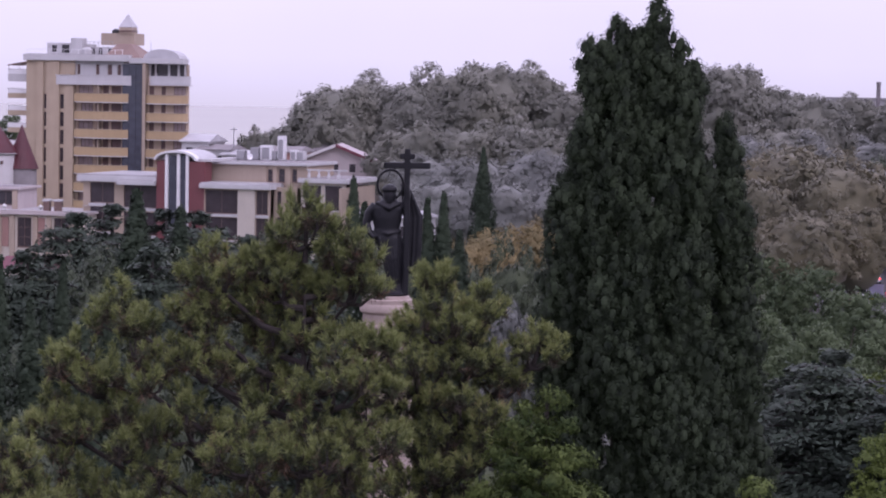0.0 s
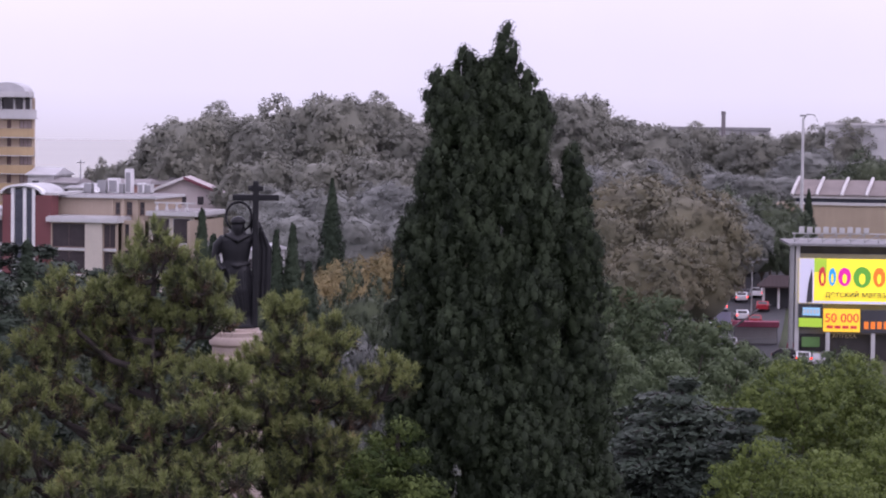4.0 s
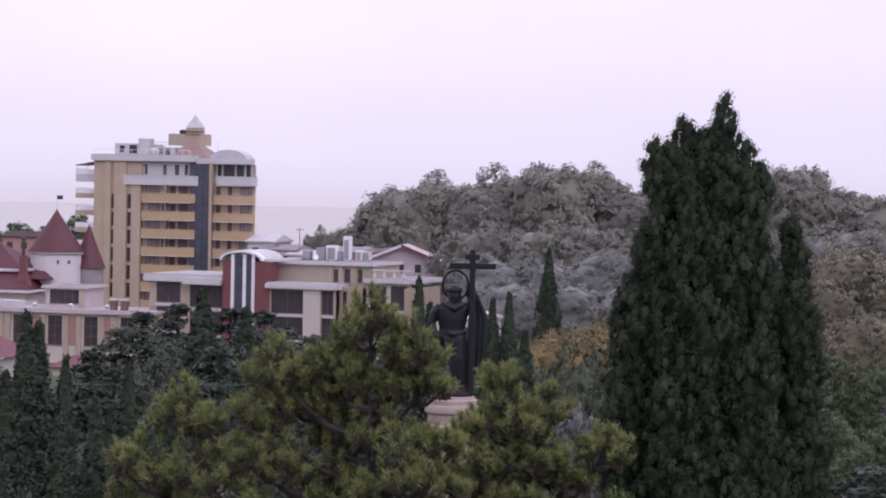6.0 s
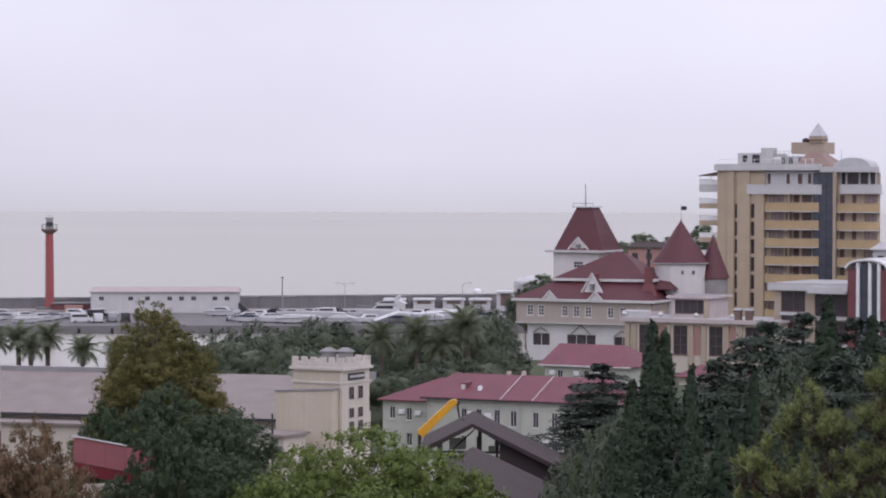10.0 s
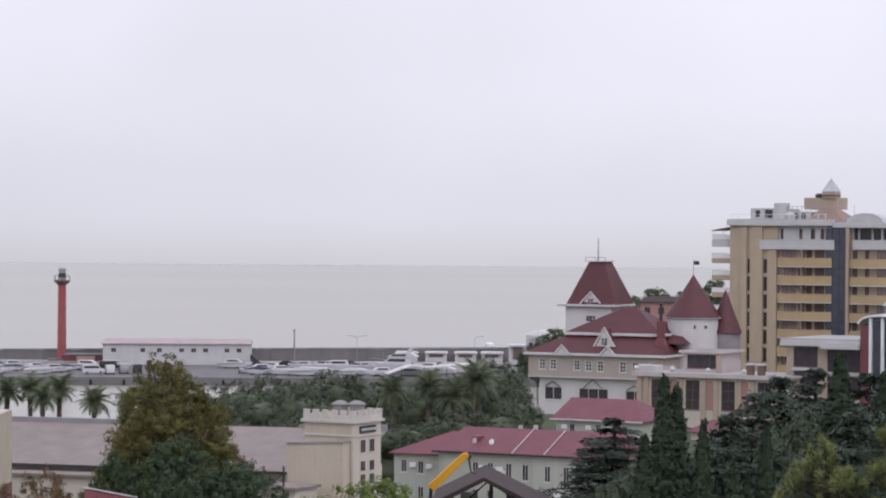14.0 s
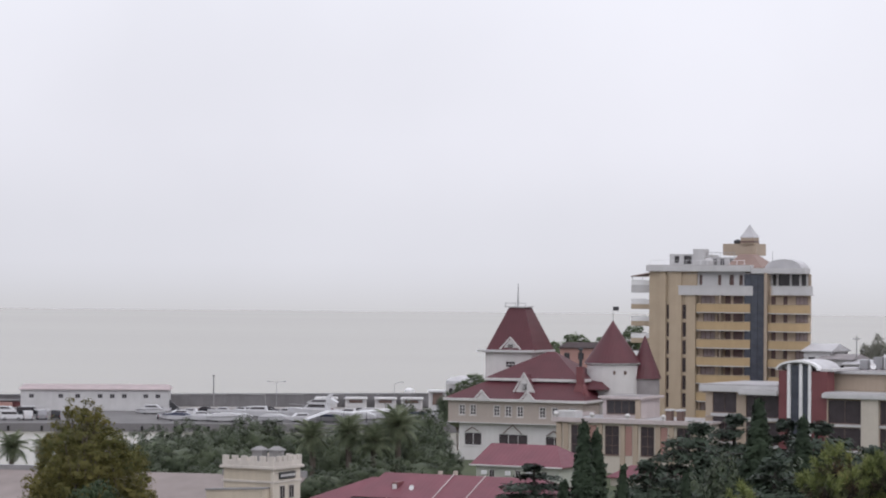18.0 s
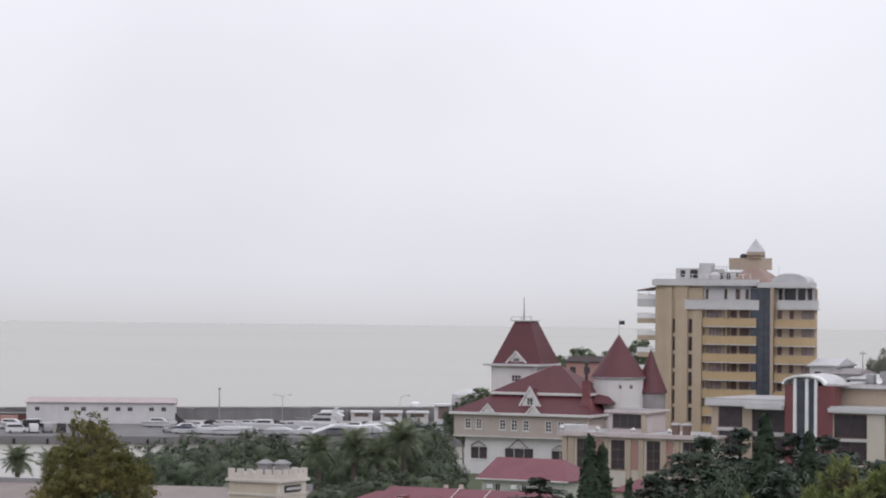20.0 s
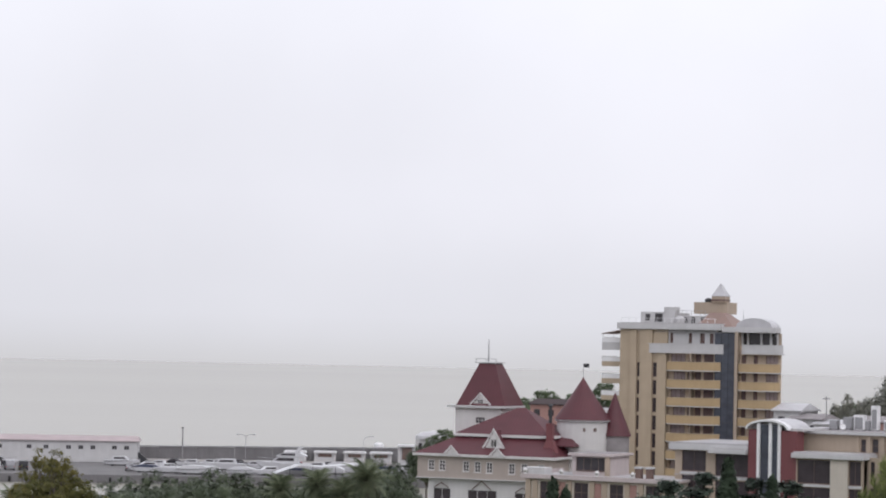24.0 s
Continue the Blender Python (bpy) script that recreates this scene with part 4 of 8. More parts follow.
    part("chimney_cowl", lathe([(0.15, 20.9), (0.5, 21.1), (0.05, 21.5)], 10, cx=5.85, cy=1.4), DARK_METAL, c)
    # round turrets
    shade(part("turret_wall", lathe([(4.3, 3), (4.3, 18.5)], 40, cx=7.9, cy=11), WHITE, c))
    part("turret_eave", lathe([(4.5, 18.45), (4.75, 18.6), (4.6, 18.75)], 40, cx=7.9, cy=11), OFFWHITE, c)
    shade(part("turret_roof", lathe([(4.75, 18.76), (2.3, 22.3), (0.06, 25.8)], 40, cx=7.9, cy=11), RED_ROOF, c))
    part("flagpole", tube(bmesh.new(), ((7.9, 11, 25.6), (7.9, 11, 28.3)), (0.06, 0.04), 6), GREY_METAL, c)
    part("flag", block(7.94, 8.9, 10.98, 11.02, 27.5, 28.15), DARK_METAL, c)
    for x, z in ((9.5, 16.9), (11.0, 16.9)):
        y = 11 - math.sqrt(4.3 ** 2 - (x - 7.9) ** 2)
        part("slit_window", block(x, x + 0.35, y - 0.08, y + 0.6, z, z + 0.6, 0.03), TAN_PANE, c)
    shade(part("turret_wall", lathe([(2.5, 3), (2.5, 16.1)], 24, cx=12.7, cy=13.5), FELT, c))
    shade(part("turret_roof", lathe([(2.85, 16.12), (1.4, 19.8), (0.05, 23.4)], 24, cx=12.7, cy=13.5), RED_ROOF, c))
    part("linking_roof", hip(4, 9, 4, 12, 14.5, 16.2, 2), RED_ROOF, c)


make_castle()


# ---- the terrace wing ----
def make_terrace():
    t = facing("terrace_wing", -2.9, 405, 0, -22, label="low beige wing with pink panels and a paved roof terrace", category="building")
    holes = [(-13.2, -11.0, 5.2, 9.8), (-7.4, -5.0, 5.2, 9.8), (-1.4, 0.9, 5.2, 9.8), (4.6, 6.9, 5.2, 9.8)]
    part("wall", pierced(-15.7, 8.6, 2.4, 10.2, holes, 0, 0.4), CREAM_PALE, t)
    shell(t, -15.7, 8.6, 0, 16, 2.4, 10.2, CREAM_PALE, 0.4)
    for h in holes:
        window(t, *h, 0, BROWN_FRAME, BROWN_PANE, bars=2, rows=3, rim=0.1)
    for x in (-9.9, -3.9, 2.0):
        part("pink_panel", block(x, x + 1.1, -0.06, -0.003, 5.2, 9.8), PINK, t)
    for x in (-15.6, -14.4, -10.75, -8.6, -4.75, -2.6, 1.15, 3.4, 7.1):
        part("pilaster", block(x, x + 0.85, -0.3, -0.003, 2.4, 10.1, 0.03), BEIGE, t)
    part("cornice", block(-16.3, 9.0, -0.7, 16.2, 10.2, 10.55, 0.04), PARAPET_PINK, t)
    part("parapet", block(-16.2, 8.9, -0.6, -0.3, 10.55, 10.9, 0.03), PARAPET_PINK, t)
    part("parapet", block(-16.2, -15.9, -0.29, 16, 10.55, 11.2, 0.03), PARAPET_PINK, t)
    part("terrace_floor", block(-15.89, 8.9, -0.29, 16, 10.5, 10.62), LIGHT_ROOF, t)
    for x in (-15.6, -9.4, -3.4, 2.6):
        part("urn", lathe([(0.3, 10.9), (0.16, 11.05), (0.4, 11.35), (0.42, 11.55), (0.15, 11.75), (0.05, 11.85)], 14, cx=x, cy=-0.45), WHITE, t)
    part("entrance_step", block(-16.1, -12.5, -0.2, 3, 10.62, 11.9, 0.05), OFFWHITE, t)
    part("penthouse_wall", pierced(-10.7, -4.2, 10.6, 13.7, [(-10.1, -5.0, 11.3, 13.5)], 7, 7.3), PARAPET_PINK, t)
    window(t, -10.1, -5.0, 11.3, 13.5, 7, BROWN_FRAME, DARK_PANE, bars=4, rim=0.08)
    shell(t, -10.7, -4.2, 7, 15, 10.6, 13.7, PARAPET_PINK, 0.3, "penthouse_wall")
    part("penthouse_roof", block(-11.3, -3.6, 6.3, 15.5, 13.7, 14.1, 0.05), PARAPET_PINK, t)
    part("roof_felt", block(-10.8, -4.1, 6.8, 15.0, 14.103, 14.15), FELT, t)
    part("penthouse_column", block(-5.0, -4.2, 6.6, 6.98, 10.62, 13.68), BEIGE, t)
    for x in (1.6, 3.4):
        part("roof_lantern", block(x, x + 1.0, 3, 4, 10.63, 12.2, 0.05), BROWN_FRAME, t)
        part("roof_lantern_cap", block(x - 0.15, x + 1.15, 2.85, 4.15, 12.2, 12.5, 0.05), OFFWHITE, t)


make_terrace()


# ---- the glazed shopping building ----
def make_gallery():
    g = facing("gallery_building", 1.6, 400, 0, -22, label="beige gallery building with red cladding and arched glass front", category="building")
    lw = [(-24.0, -19.9, 12.0, 15.2), (-24.0, -19.9, 7.6, 11.4), (-18.3, -12.7, 11.4, 14.9), (-18.3, -12.7, 7.2, 10.7)]
    part("wall", pierced(-25.2, -12.5, 2.4, 15.3, lw, 0, 0.4), BEIGE, g)
    for h in lw:
        window(g, *h, 0, BROWN_FRAME, BROWN_PANE, bars=2, rim=0.07)
        part("sill_band", block(h[0] - 0.2, h[1] + 0.2, -0.2, -0.003, h[2] - 0.5, h[2] - 0.09), OFFWHITE, g)
    part("floor_band", block(-25.3, -12.5, -0.25, -0.003, 11.42, 11.98 - 0.6), OFFWHITE, g)
    part("roof_band", block(-25.9, -12.45, -1.0, 15, 15.3, 16.3, 0.06), OFFWHITE, g)
    part("roof_felt", block(-25.45, -12.90, -0.55, 14.55, 16.303, 16.350), FELT, g)
    part("roof_band", block(-18.8, -12.4, -1.8, -1.01, 14.95, 15.7, 0.06), OFFWHITE, g)
    part("roof_felt", block(-18.35, -12.85, -1.46, -1.35, 15.703, 15.750), FELT, g)
    part("roof_deck", block(-25.3, -12.6, 0, 15, 16.31, 16.5), LIGHT_ROOF, g)
    shell(g, -25.2, 17.5, 0, 16, 2.4, 15.3, BEIGE, 0.4)
    # arched glass front between red cladding
    part("red_cladding", block(-12.4, -10.95, -0.9, 2, 2.4, 18.8, 0.03), RED_PANEL, g)
    part("red_cladding", block(-7.0, -4.4, -0.9, 2, 2.4, 18.8, 0.03), RED_PANEL, g)
    for k in range(6):
        for x in (-10.35, -8.75):
            part("glass_panel", block(x, x + 1.5, -0.75, -0.65, 8.0 + k * 1.95, 9.9 + k * 1.95), BLUE_PANE, g)
    for x in (-10.95, -8.98, -7.5):
        part("mullion", block(x, x + 0.5, -1.05, -0.5, 7.0, 19.9, 0.03), WHITE_METAL, g)
    part("glass_backing", block(-10.9, -7.0, -0.6, 1.5, 2.4, 19.2), DARK_METAL, g)
    top = [(-9.2 + 3.6 * math.cos(math.pi * k / 14), 18.95 + 1.55 * math.sin(math.pi * k / 14)) for k in range(15)]
    ring = [(-9.2 + 3.25 * math.cos(math.pi * k / 14), 18.95 + 1.2 * math.sin(math.pi * k / 14)) for k in range(15)][::-1]
    part("arch_band", slab(top + ring, -1.3, 5), WHITE_METAL, g)
    shade(part("vault_roof", slab([(x, z + 0.02) for x, z in top], 0.2, 7), LIGHT_ROOF, g), 30)
    part("vault_eave", block(-5.6, -3.6, -0.5, 12, 18.82, 19.2), OFFWHITE, g)
    # middle block with an upper storey set back
    mid = [(4.1, 4.9, 15.9, 17.8), (5.9, 6.9, 15.8, 17.9), (8.1, 8.9, 15.9, 17.9)]
    part("upper_wall", pierced(-5.6, 10.6, 14.9, 18.4, mid, 4, 4.4), BEIGE, g)
    for h in mid:
        window(g, *h, 4, BROWN_FRAME, DARK_PANE, rows=2, rim=0.08)
        part("pilaster", block(h[0] - 0.75, h[0] - 0.2, 3.7, 3.995, 15.0, 18.3), BEIGE, g)
    shell(g, -5.6, 10.6, 4, 16, 14.9, 18.4, BEIGE, 0.4, "upper_wall")
    part("roof_band", block(-6.0, 11.0, 3.3, 16.5, 18.4, 18.85, 0.05), OFFWHITE, g)
    part("roof_felt", block(-5.55, 10.55, 3.75, 16.05, 18.853, 18.900), FELT, g)
    rw = [(-4.2, 1.2, 11.0, 14.6), (-4.2, 1.2, 7.0, 10.4), (4.2, 6.1, 11.0, 14.6), (4.2, 6.1, 7.0, 10.4)]
    part("wall", pierced(-4.4, 6.4, 2.4, 14.8, rw, -1, -0.6), BEIGE, g)
    for h in rw:
        window(g, *h, -1, BROWN_FRAME, BROWN_PANE, bars=2, rim=0.07)
        part("sill_band", block(h[0] - 0.2, h[1] + 0.2, -1.2, -1.003, h[2] - 0.5, h[2] - 0.09), OFFWHITE, g)
    part("corner_column", block(1.3, 4.1, -1.4, -1.004, 2.4, 14.8), CREAM_PALE, g)
    part("roof_band", block(-4.9, 6.8, -1.9, 3.9, 14.8, 15.55, 0.06), OFFWHITE, g)
    part("roof_felt", block(-4.45, 6.35, -1.45, 3.45, 15.553, 15.600), FELT, g)
    part("roof_deck", block(-4.7, 6.6, -1.5, 3.9, 15.56, 15.75), LIGHT_ROOF, g)
    cw = [(6.9, 7.6, 11.6, 14.6), (8.4, 9.2, 11.6, 14.6), (6.9, 7.6, 7.4, 10.6), (8.4, 9.2, 7.4, 10.6)]
    part("wall", pierced(6.4, 10.0, 2.4, 15.2, cw, 0.8, 1.2), BEIGE, g)
    for h in cw:
        window(g, *h, 0.8, BROWN_FRAME, DARK_PANE, rim=0.07)
    ew = [(10.5, 13.3, 11.7, 15.6), (13.8, 16.7, 11.7, 15.6), (10.5, 13.3, 7.4, 11.0), (13.8, 16.7, 7.4, 11.0)]
    part("wall", pierced(10.0, 17.2, 2.4, 15.9, ew, 3, 3.4), CREAM_PALE, g)
    for h in ew:
        window(g, *h, 3, WHITE, BROWN_PANE, bars=1, rim=0.09)
    part("roof_band", block(9.7, 17.8, 2.2, 16.4, 15.9, 16.6, 0.06), OFFWHITE, g)
    part("roof_felt", block(10.15, 17.35, 2.65, 15.95, 16.603, 16.650), FELT, g)
    for k in range(4):
        part("baluster", lathe([(0.22, 16.6), (0.3, 16.9), (0.14, 17.4), (0.25, 17.8)], 10, cx=11.2 + k * 1.6, cy=3.2), OFFWHITE, g)
    part("roof_rail", block(10.8, 17.4, 3.05, 3.35, 17.8, 18.0), OFFWHITE, g)
    return g


make_gallery()


def dish(bearing, dist, z, r, turn, label="white satellite dish on a short pole"):
    d = facing("satellite_dish", bearing, dist, z, turn, label=label, category="antenna")
    rings = [(0.02, 0.0), (r * 0.5, r * 0.07), (r * 0.85, r * 0.22), (r, r * 0.33), (r * 0.97, r * 0.36), (r * 0.45, r * 0.12), (0.02, 0.05)]
    dish_part = part("reflector", lathe(rings, 20), WHITE_METAL, d)
    dish_part.matrix_basis = pose(0, 0, r * 1.2, 70, 0, 0)
    part("pole", tube(bmesh.new(), ((0, 0.1, 0), (0, 0.1, r * 1.25)), (0.05, 0.05), 6), GREY_METAL, d)
    part("feed_arm", tube(bmesh.new(), ((0, -0.05, r * 0.7), (0, -r * 0.9, r * 1.3)), (0.03, 0.03), 5), GREY_METAL, d)
    return d


def roof_box(bearing, dist, z, w, dpt, h, material=None, label="grey rooftop air-conditioning unit", turn=-22):
    a = facing("rooftop_unit", bearing, dist, z, turn, label=label, category="rooftop unit", group="rooftop units")
    part("casing", block(-w / 2, w / 2, 0, dpt, 0.12, h, 0.04), material or WHITE_METAL, a)
    part("foot", block(-w / 2, -w / 2 + 0.15, 0, dpt, 0, 0.118), DARK_METAL, a)
    part("foot", block(w / 2 - 0.15, w / 2, 0, dpt, 0, 0.118), DARK_METAL, a)
    part("grille", block(-w * 0.35, w * 0.35, -0.03, -0.003, 0.25, h * 0.85), GREY_METAL, a)
    return a


# ---- the long pale green house with a rose roof ----
def make_house():
    h = facing("long_house", -7.4, 280, 0, -25, label="long pale green two-storey house with a rose-red metal roof", category="house")
    up = [(-6.2, -5.5, 5.9, 7.5), (-4.4, -3.7, 5.9, 7.5), (-2.2, -1.5, 5.8, 7.5), (-0.25, 0.5, 5.7, 7.45), (2.4, 3.1, 5.7, 7.4), (4.6, 5.3, 5.7, 7.4), (6.0, 6.7, 5.7, 7.4), (8.6, 9.3, 5.7, 7.4), (10.6, 11.3, 5.7, 7.4)]
    low = [(x0, x1, 3.0, 4.5) for x0, x1, _, _ in up]
    part("wall", pierced(-10.3, 14, 2.0, 8.5, up + low, 0, 0.35), PALE_GREEN, h)
    for w in up + low:
        window(h, *w, 0, WHITE, DARK_PANE, bars=2, rim=0.06)
    shell(h, -10.3, 14, 0, 10.5, 2.0, 8.5, PALE_GREEN, 0.35)
    part("roof", hip(-10.8, 14.6, -0.5, 11, 8.62, 10.9, (1.2, 5.5), 0.12), PINK_ROOF, h)
    for x in (-1.2, 2.6):
        bm = bmesh.new()
        tube(bm, ((x, -0.55, 8.66), (x + 0.02, 5.2, 10.95)), (0.07, 0.07), 6)
        part("ridge_flashing", bm, PARAPET_PINK, h)
    part("gutter", block(-10.9, 14.7, -0.62, -0.5, 8.42, 8.56), DARK_METAL, h)
    for x in (-10.1, 0.95, 7.6):
        part("downpipe", tube(bmesh.new(), ((x, -0.12, 2.2), (x, -0.12, 8.45)), (0.06, 0.06), 6), PALE_GREEN, h)
    side = [(-15.5, -14.8, 5.9, 7.3), (-13.4, -12.7, 5.8, 7.2), (-15.5, -14.8, 3.0, 4.4), (-13.4, -12.7, 3.0, 4.4)]
    part("wing_wall", pierced(-16.3, -10.31, 2.0, 8.0, side, 1.0, 1.35), PALE_GREEN, h)
    for w in side:
        window(h, *w, 1.0, WHITE, DARK_PANE, bars=2, rim=0.06)
    shell(h, -16.3, -10.31, 1.0, 10, 2.0, 8.0, PALE_GREEN, 0.35, "wing_wall")
    part("wing_roof", hip(-16.8, -9.6, 0.5, 10.4, 8.05, 10.3, (5.5, 0.4), 0.12), PINK_ROOF, h)
    part("dormer", block(-7.0, -6.3, 1.6, 3.2, 9.2, 10.15), RED_PANEL, h)
    part("dormer_window", block(-6.9, -6.4, 1.5, 1.595, 9.3, 9.95, 0.02), WHITE, h)
    for x, y in ((-3.5, 6), (-2.2, 7.2)):
        part("chimney", block(x, x + 0.4, y, y + 0.4, 10.2, 11.2, 0.03), CREAM_PALE, h)
    for x, z in ((-12.2, 6.9), (-14.2, 7.0), (-3.2, 7.1), (-2.9, 6.7), (-5.2, 7.2), (3.7, 4.6)):
        a = part("air_conditioner", block(x, x + 0.7, -0.35 if x > -10 else 0.65, -0.05 if x > -10 else 0.95, z - 0.5, z, 0.03), WHITE_METAL, h)
    # smaller house behind
    k = facing("small_house", -5.0, 310, 0.5, -25, label="smaller pale house with a rose-red hipped roof", category="house")
    ups = [(-8.5, -7.8, 7.6, 9.0), (-5.0, -4.3, 7.6, 9.0), (-1.5, -0.8, 7.6, 9.0)]
    part("wall", pierced(-10.2, 0.8, 2.4, 9.5, ups, 0, 0.35), PALE_GREEN, k)
    for w in ups:
        window(k, *w, 0, WHITE, DARK_PANE, bars=2, rim=0.06)
    shell(k, -10.2, 0.8, 0, 9, 2.4, 9.5, PALE_GREEN, 0.35)
    part("roof", hip(-10.8, 1.4, -0.5, 9.5, 9.6, 11.9, (0.4, 3.0), 0.12), PINK_ROOF, k)
    part("verge_board", block(-10.85, 1.45, -0.6, -0.5, 9.46, 9.62), WHITE, k)
    for x in (-9.4, -6.2, -3.4):
        part("air_conditioner", block(x, x + 0.7, -0.35, -0.05, 8.4, 8.9, 0.03), WHITE_METAL, k)
    q = facing("porch_house", -2.9, 380, 0, -22, label="low annex with a faded rose hipped roof", category="house")
    part("wall", block(-6, 3, 0, 6, 2.0, 3.6), CREAM_PALE, q)
    part("roof", hip(-6.6, 3.6, -0.6, 6.6, 3.7, 5.3, 2.6, 0.15), PINK_ROOF, q)


make_house()


# ---- open market canopies and the yellow crane boom ----
# Flat dark colour that stands in for the shade under the canopy.
CANOPY_SHADE = surf("dark_canopy_shade", (0.035, 0.025, 0.026), rough=0.85, stain=0.3)


def make_canopies():
    c = facing("market_canopy", -7.4, 190, -0.7, 0, label="brown sheet-metal canopy with an open gable on dark steel posts", category="canopy")
    # far gable: ridge runs back from the apex
    part("roof_sheet", slab(((-6.6, 13.2), (-2.9, 15.1), (-2.9, 15.25), (-6.7, 13.35)), -2, 9), BROWN_ROOF, c)
    part("roof_sheet", slab(((-2.9, 15.1), (5.7, 10.8), (5.75, 10.95), (-2.9, 15.25)), -2, 9), BROWN_ROOF, c)
    part("verge", slab(((-2.9, 15.0), (5.7, 10.65), (5.78, 10.98), (-2.9, 15.3)), -2.12, -2.003), BROWN_ROOF, c)
    part("verge", slab(((-6.6, 13.05), (-2.9, 14.95), (-2.9, 15.28), (-6.75, 13.36)), -2.12, -2.003), BROWN_ROOF, c)
    part("side_apron", slab(((5.8, 10.85), (8.2, 10.9), (8.2, 11.0), (4.2, 11.75), (4.2, 11.65)), 1.0, 6), LIGHT_ROOF, c)
    for x, y, z in ((-5.5, 0.3, 13.6), (-2.5, 0.3, 14.7), (-1.2, 0.3, 14.1), (2.5, 0.3, 12.2), (5.2, 0.3, 10.9), (-5.5, 8, 13.6), (-2.5, 8, 14.7), (2.5, 8, 12.2)):
        part("post", block(x, x + 0.18, y, y + 0.18, 2.0, z), DARK_METAL, c)
    # Added sheet: a dark face where there is only the canopy's shade.
    part("side_shade_sheet", slab(((-0.9, 9.0), (5.5, 8.0), (5.6, 10.7), (-0.9, 13.95)), -1.6, -1.5), CANOPY_SHADE, c, "dark brown sheet added for the shade under the canopy")
    bm = bmesh.new()
    tube(bm, ((-6.2, 0.4, 13.0), (1.5, 0.4, 12.9)), (0.08, 0.08), 5)
    tube(bm, ((-4.5, 0.4, 13.0), (-2.6, 0.4, 14.8)), (0.06, 0.06), 5)
    tube(bm, ((-2.6, 0.4, 14.8), (0.2, 0.4, 12.9)), (0.06, 0.06), 5)
    part("truss", bm, DARK_METAL, c)
    part("back_panel", block(-4.8, -3.6, 7.5, 7.6, 12.4, 13.3), WHITE_METAL, c)
    part("back_panel", block(-1.8, 1.0, 7.5, 7.6, 12.1, 12.7), WHITE_METAL, c)
    n = facing("market_canopy", -7.4, 176, -0.7, 0, label="lower brown sheet-metal canopy roof in front", category="canopy", group="market canopies")
    part("roof_sheet", slab(((-5.0, 13.0), (-2.7, 14.3), (-2.7, 14.42), (-5.1, 13.1)), -15, 4), BROWN_ROOF, n)
    part("roof_sheet", slab(((-2.7, 14.3), (4.2, 11.0), (4.25, 11.12), (-2.7, 14.42)), -15, 4), BROWN_ROOF, n)
    for x, z in ((-4.5, 13.2), (3.6, 11.2), (-2.7, 14.2)):
        for y in (-14.0, -6.0, 3.4):
            part("post", block(x, x + 0.15, y, y + 0.15, 2.0, z), DARK_METAL, n)
    # Added dark sheet in place of the shaded interior.
    part("inner_shade_sheet", slab(((-2.4, 11.6), (3.4, 9.4), (3.4, 11.2), (-2.4, 14.0)), 3.6, 3.7), DARK_METAL, n)
    y = facing("crane_boom", -7.4, 188, 0, 0, label="yellow steel crane boom resting over the canopy roof", category="crane")
    bm = bmesh.new()
    bm2 = slab(((-4.41, 16.47), (-4.10, 16.56), (-3.86, 16.31), (-6.42, 13.76), (-6.84, 14.20)), -2.6, -1.9, bm)
    bmesh.ops.bevel(bm2, geom=bm2.edges[:], offset=0.05, segments=2, affect="EDGES")
    part("boom", bm2, CRANE_YELLOW, y)
    part("boom_head", block(-4.08, -3.73, -2.5, -2.0, 16.14, 16.44, 0.05), DARK_METAL, y)
    part("stay", tube(bmesh.new(), ((-3.93, -2.2, 16.19), (-3.78, -2.2, 15.19), (-3.43, -2.2, 14.99)), (0.07, 0.06, 0.06), 6), DARK_METAL, y)
    part("support", tube(bmesh.new(), ((-6.63, -2.25, 13.98), (-6.73, -2.25, 5.0)), (0.12, 0.2), 8), DARK_METAL, y)


make_canopies()


# ---- the cream building with a battlemented tower ----
TOWER_TRIM = surf("cream_white_trim", (0.54, 0.50, 0.46), streak=0.15, stain=0.2)
CHIMNEY_GREY = surf("grey_chimney_sheet", (0.24, 0.235, 0.235), rough=0.6, stain=0.3)


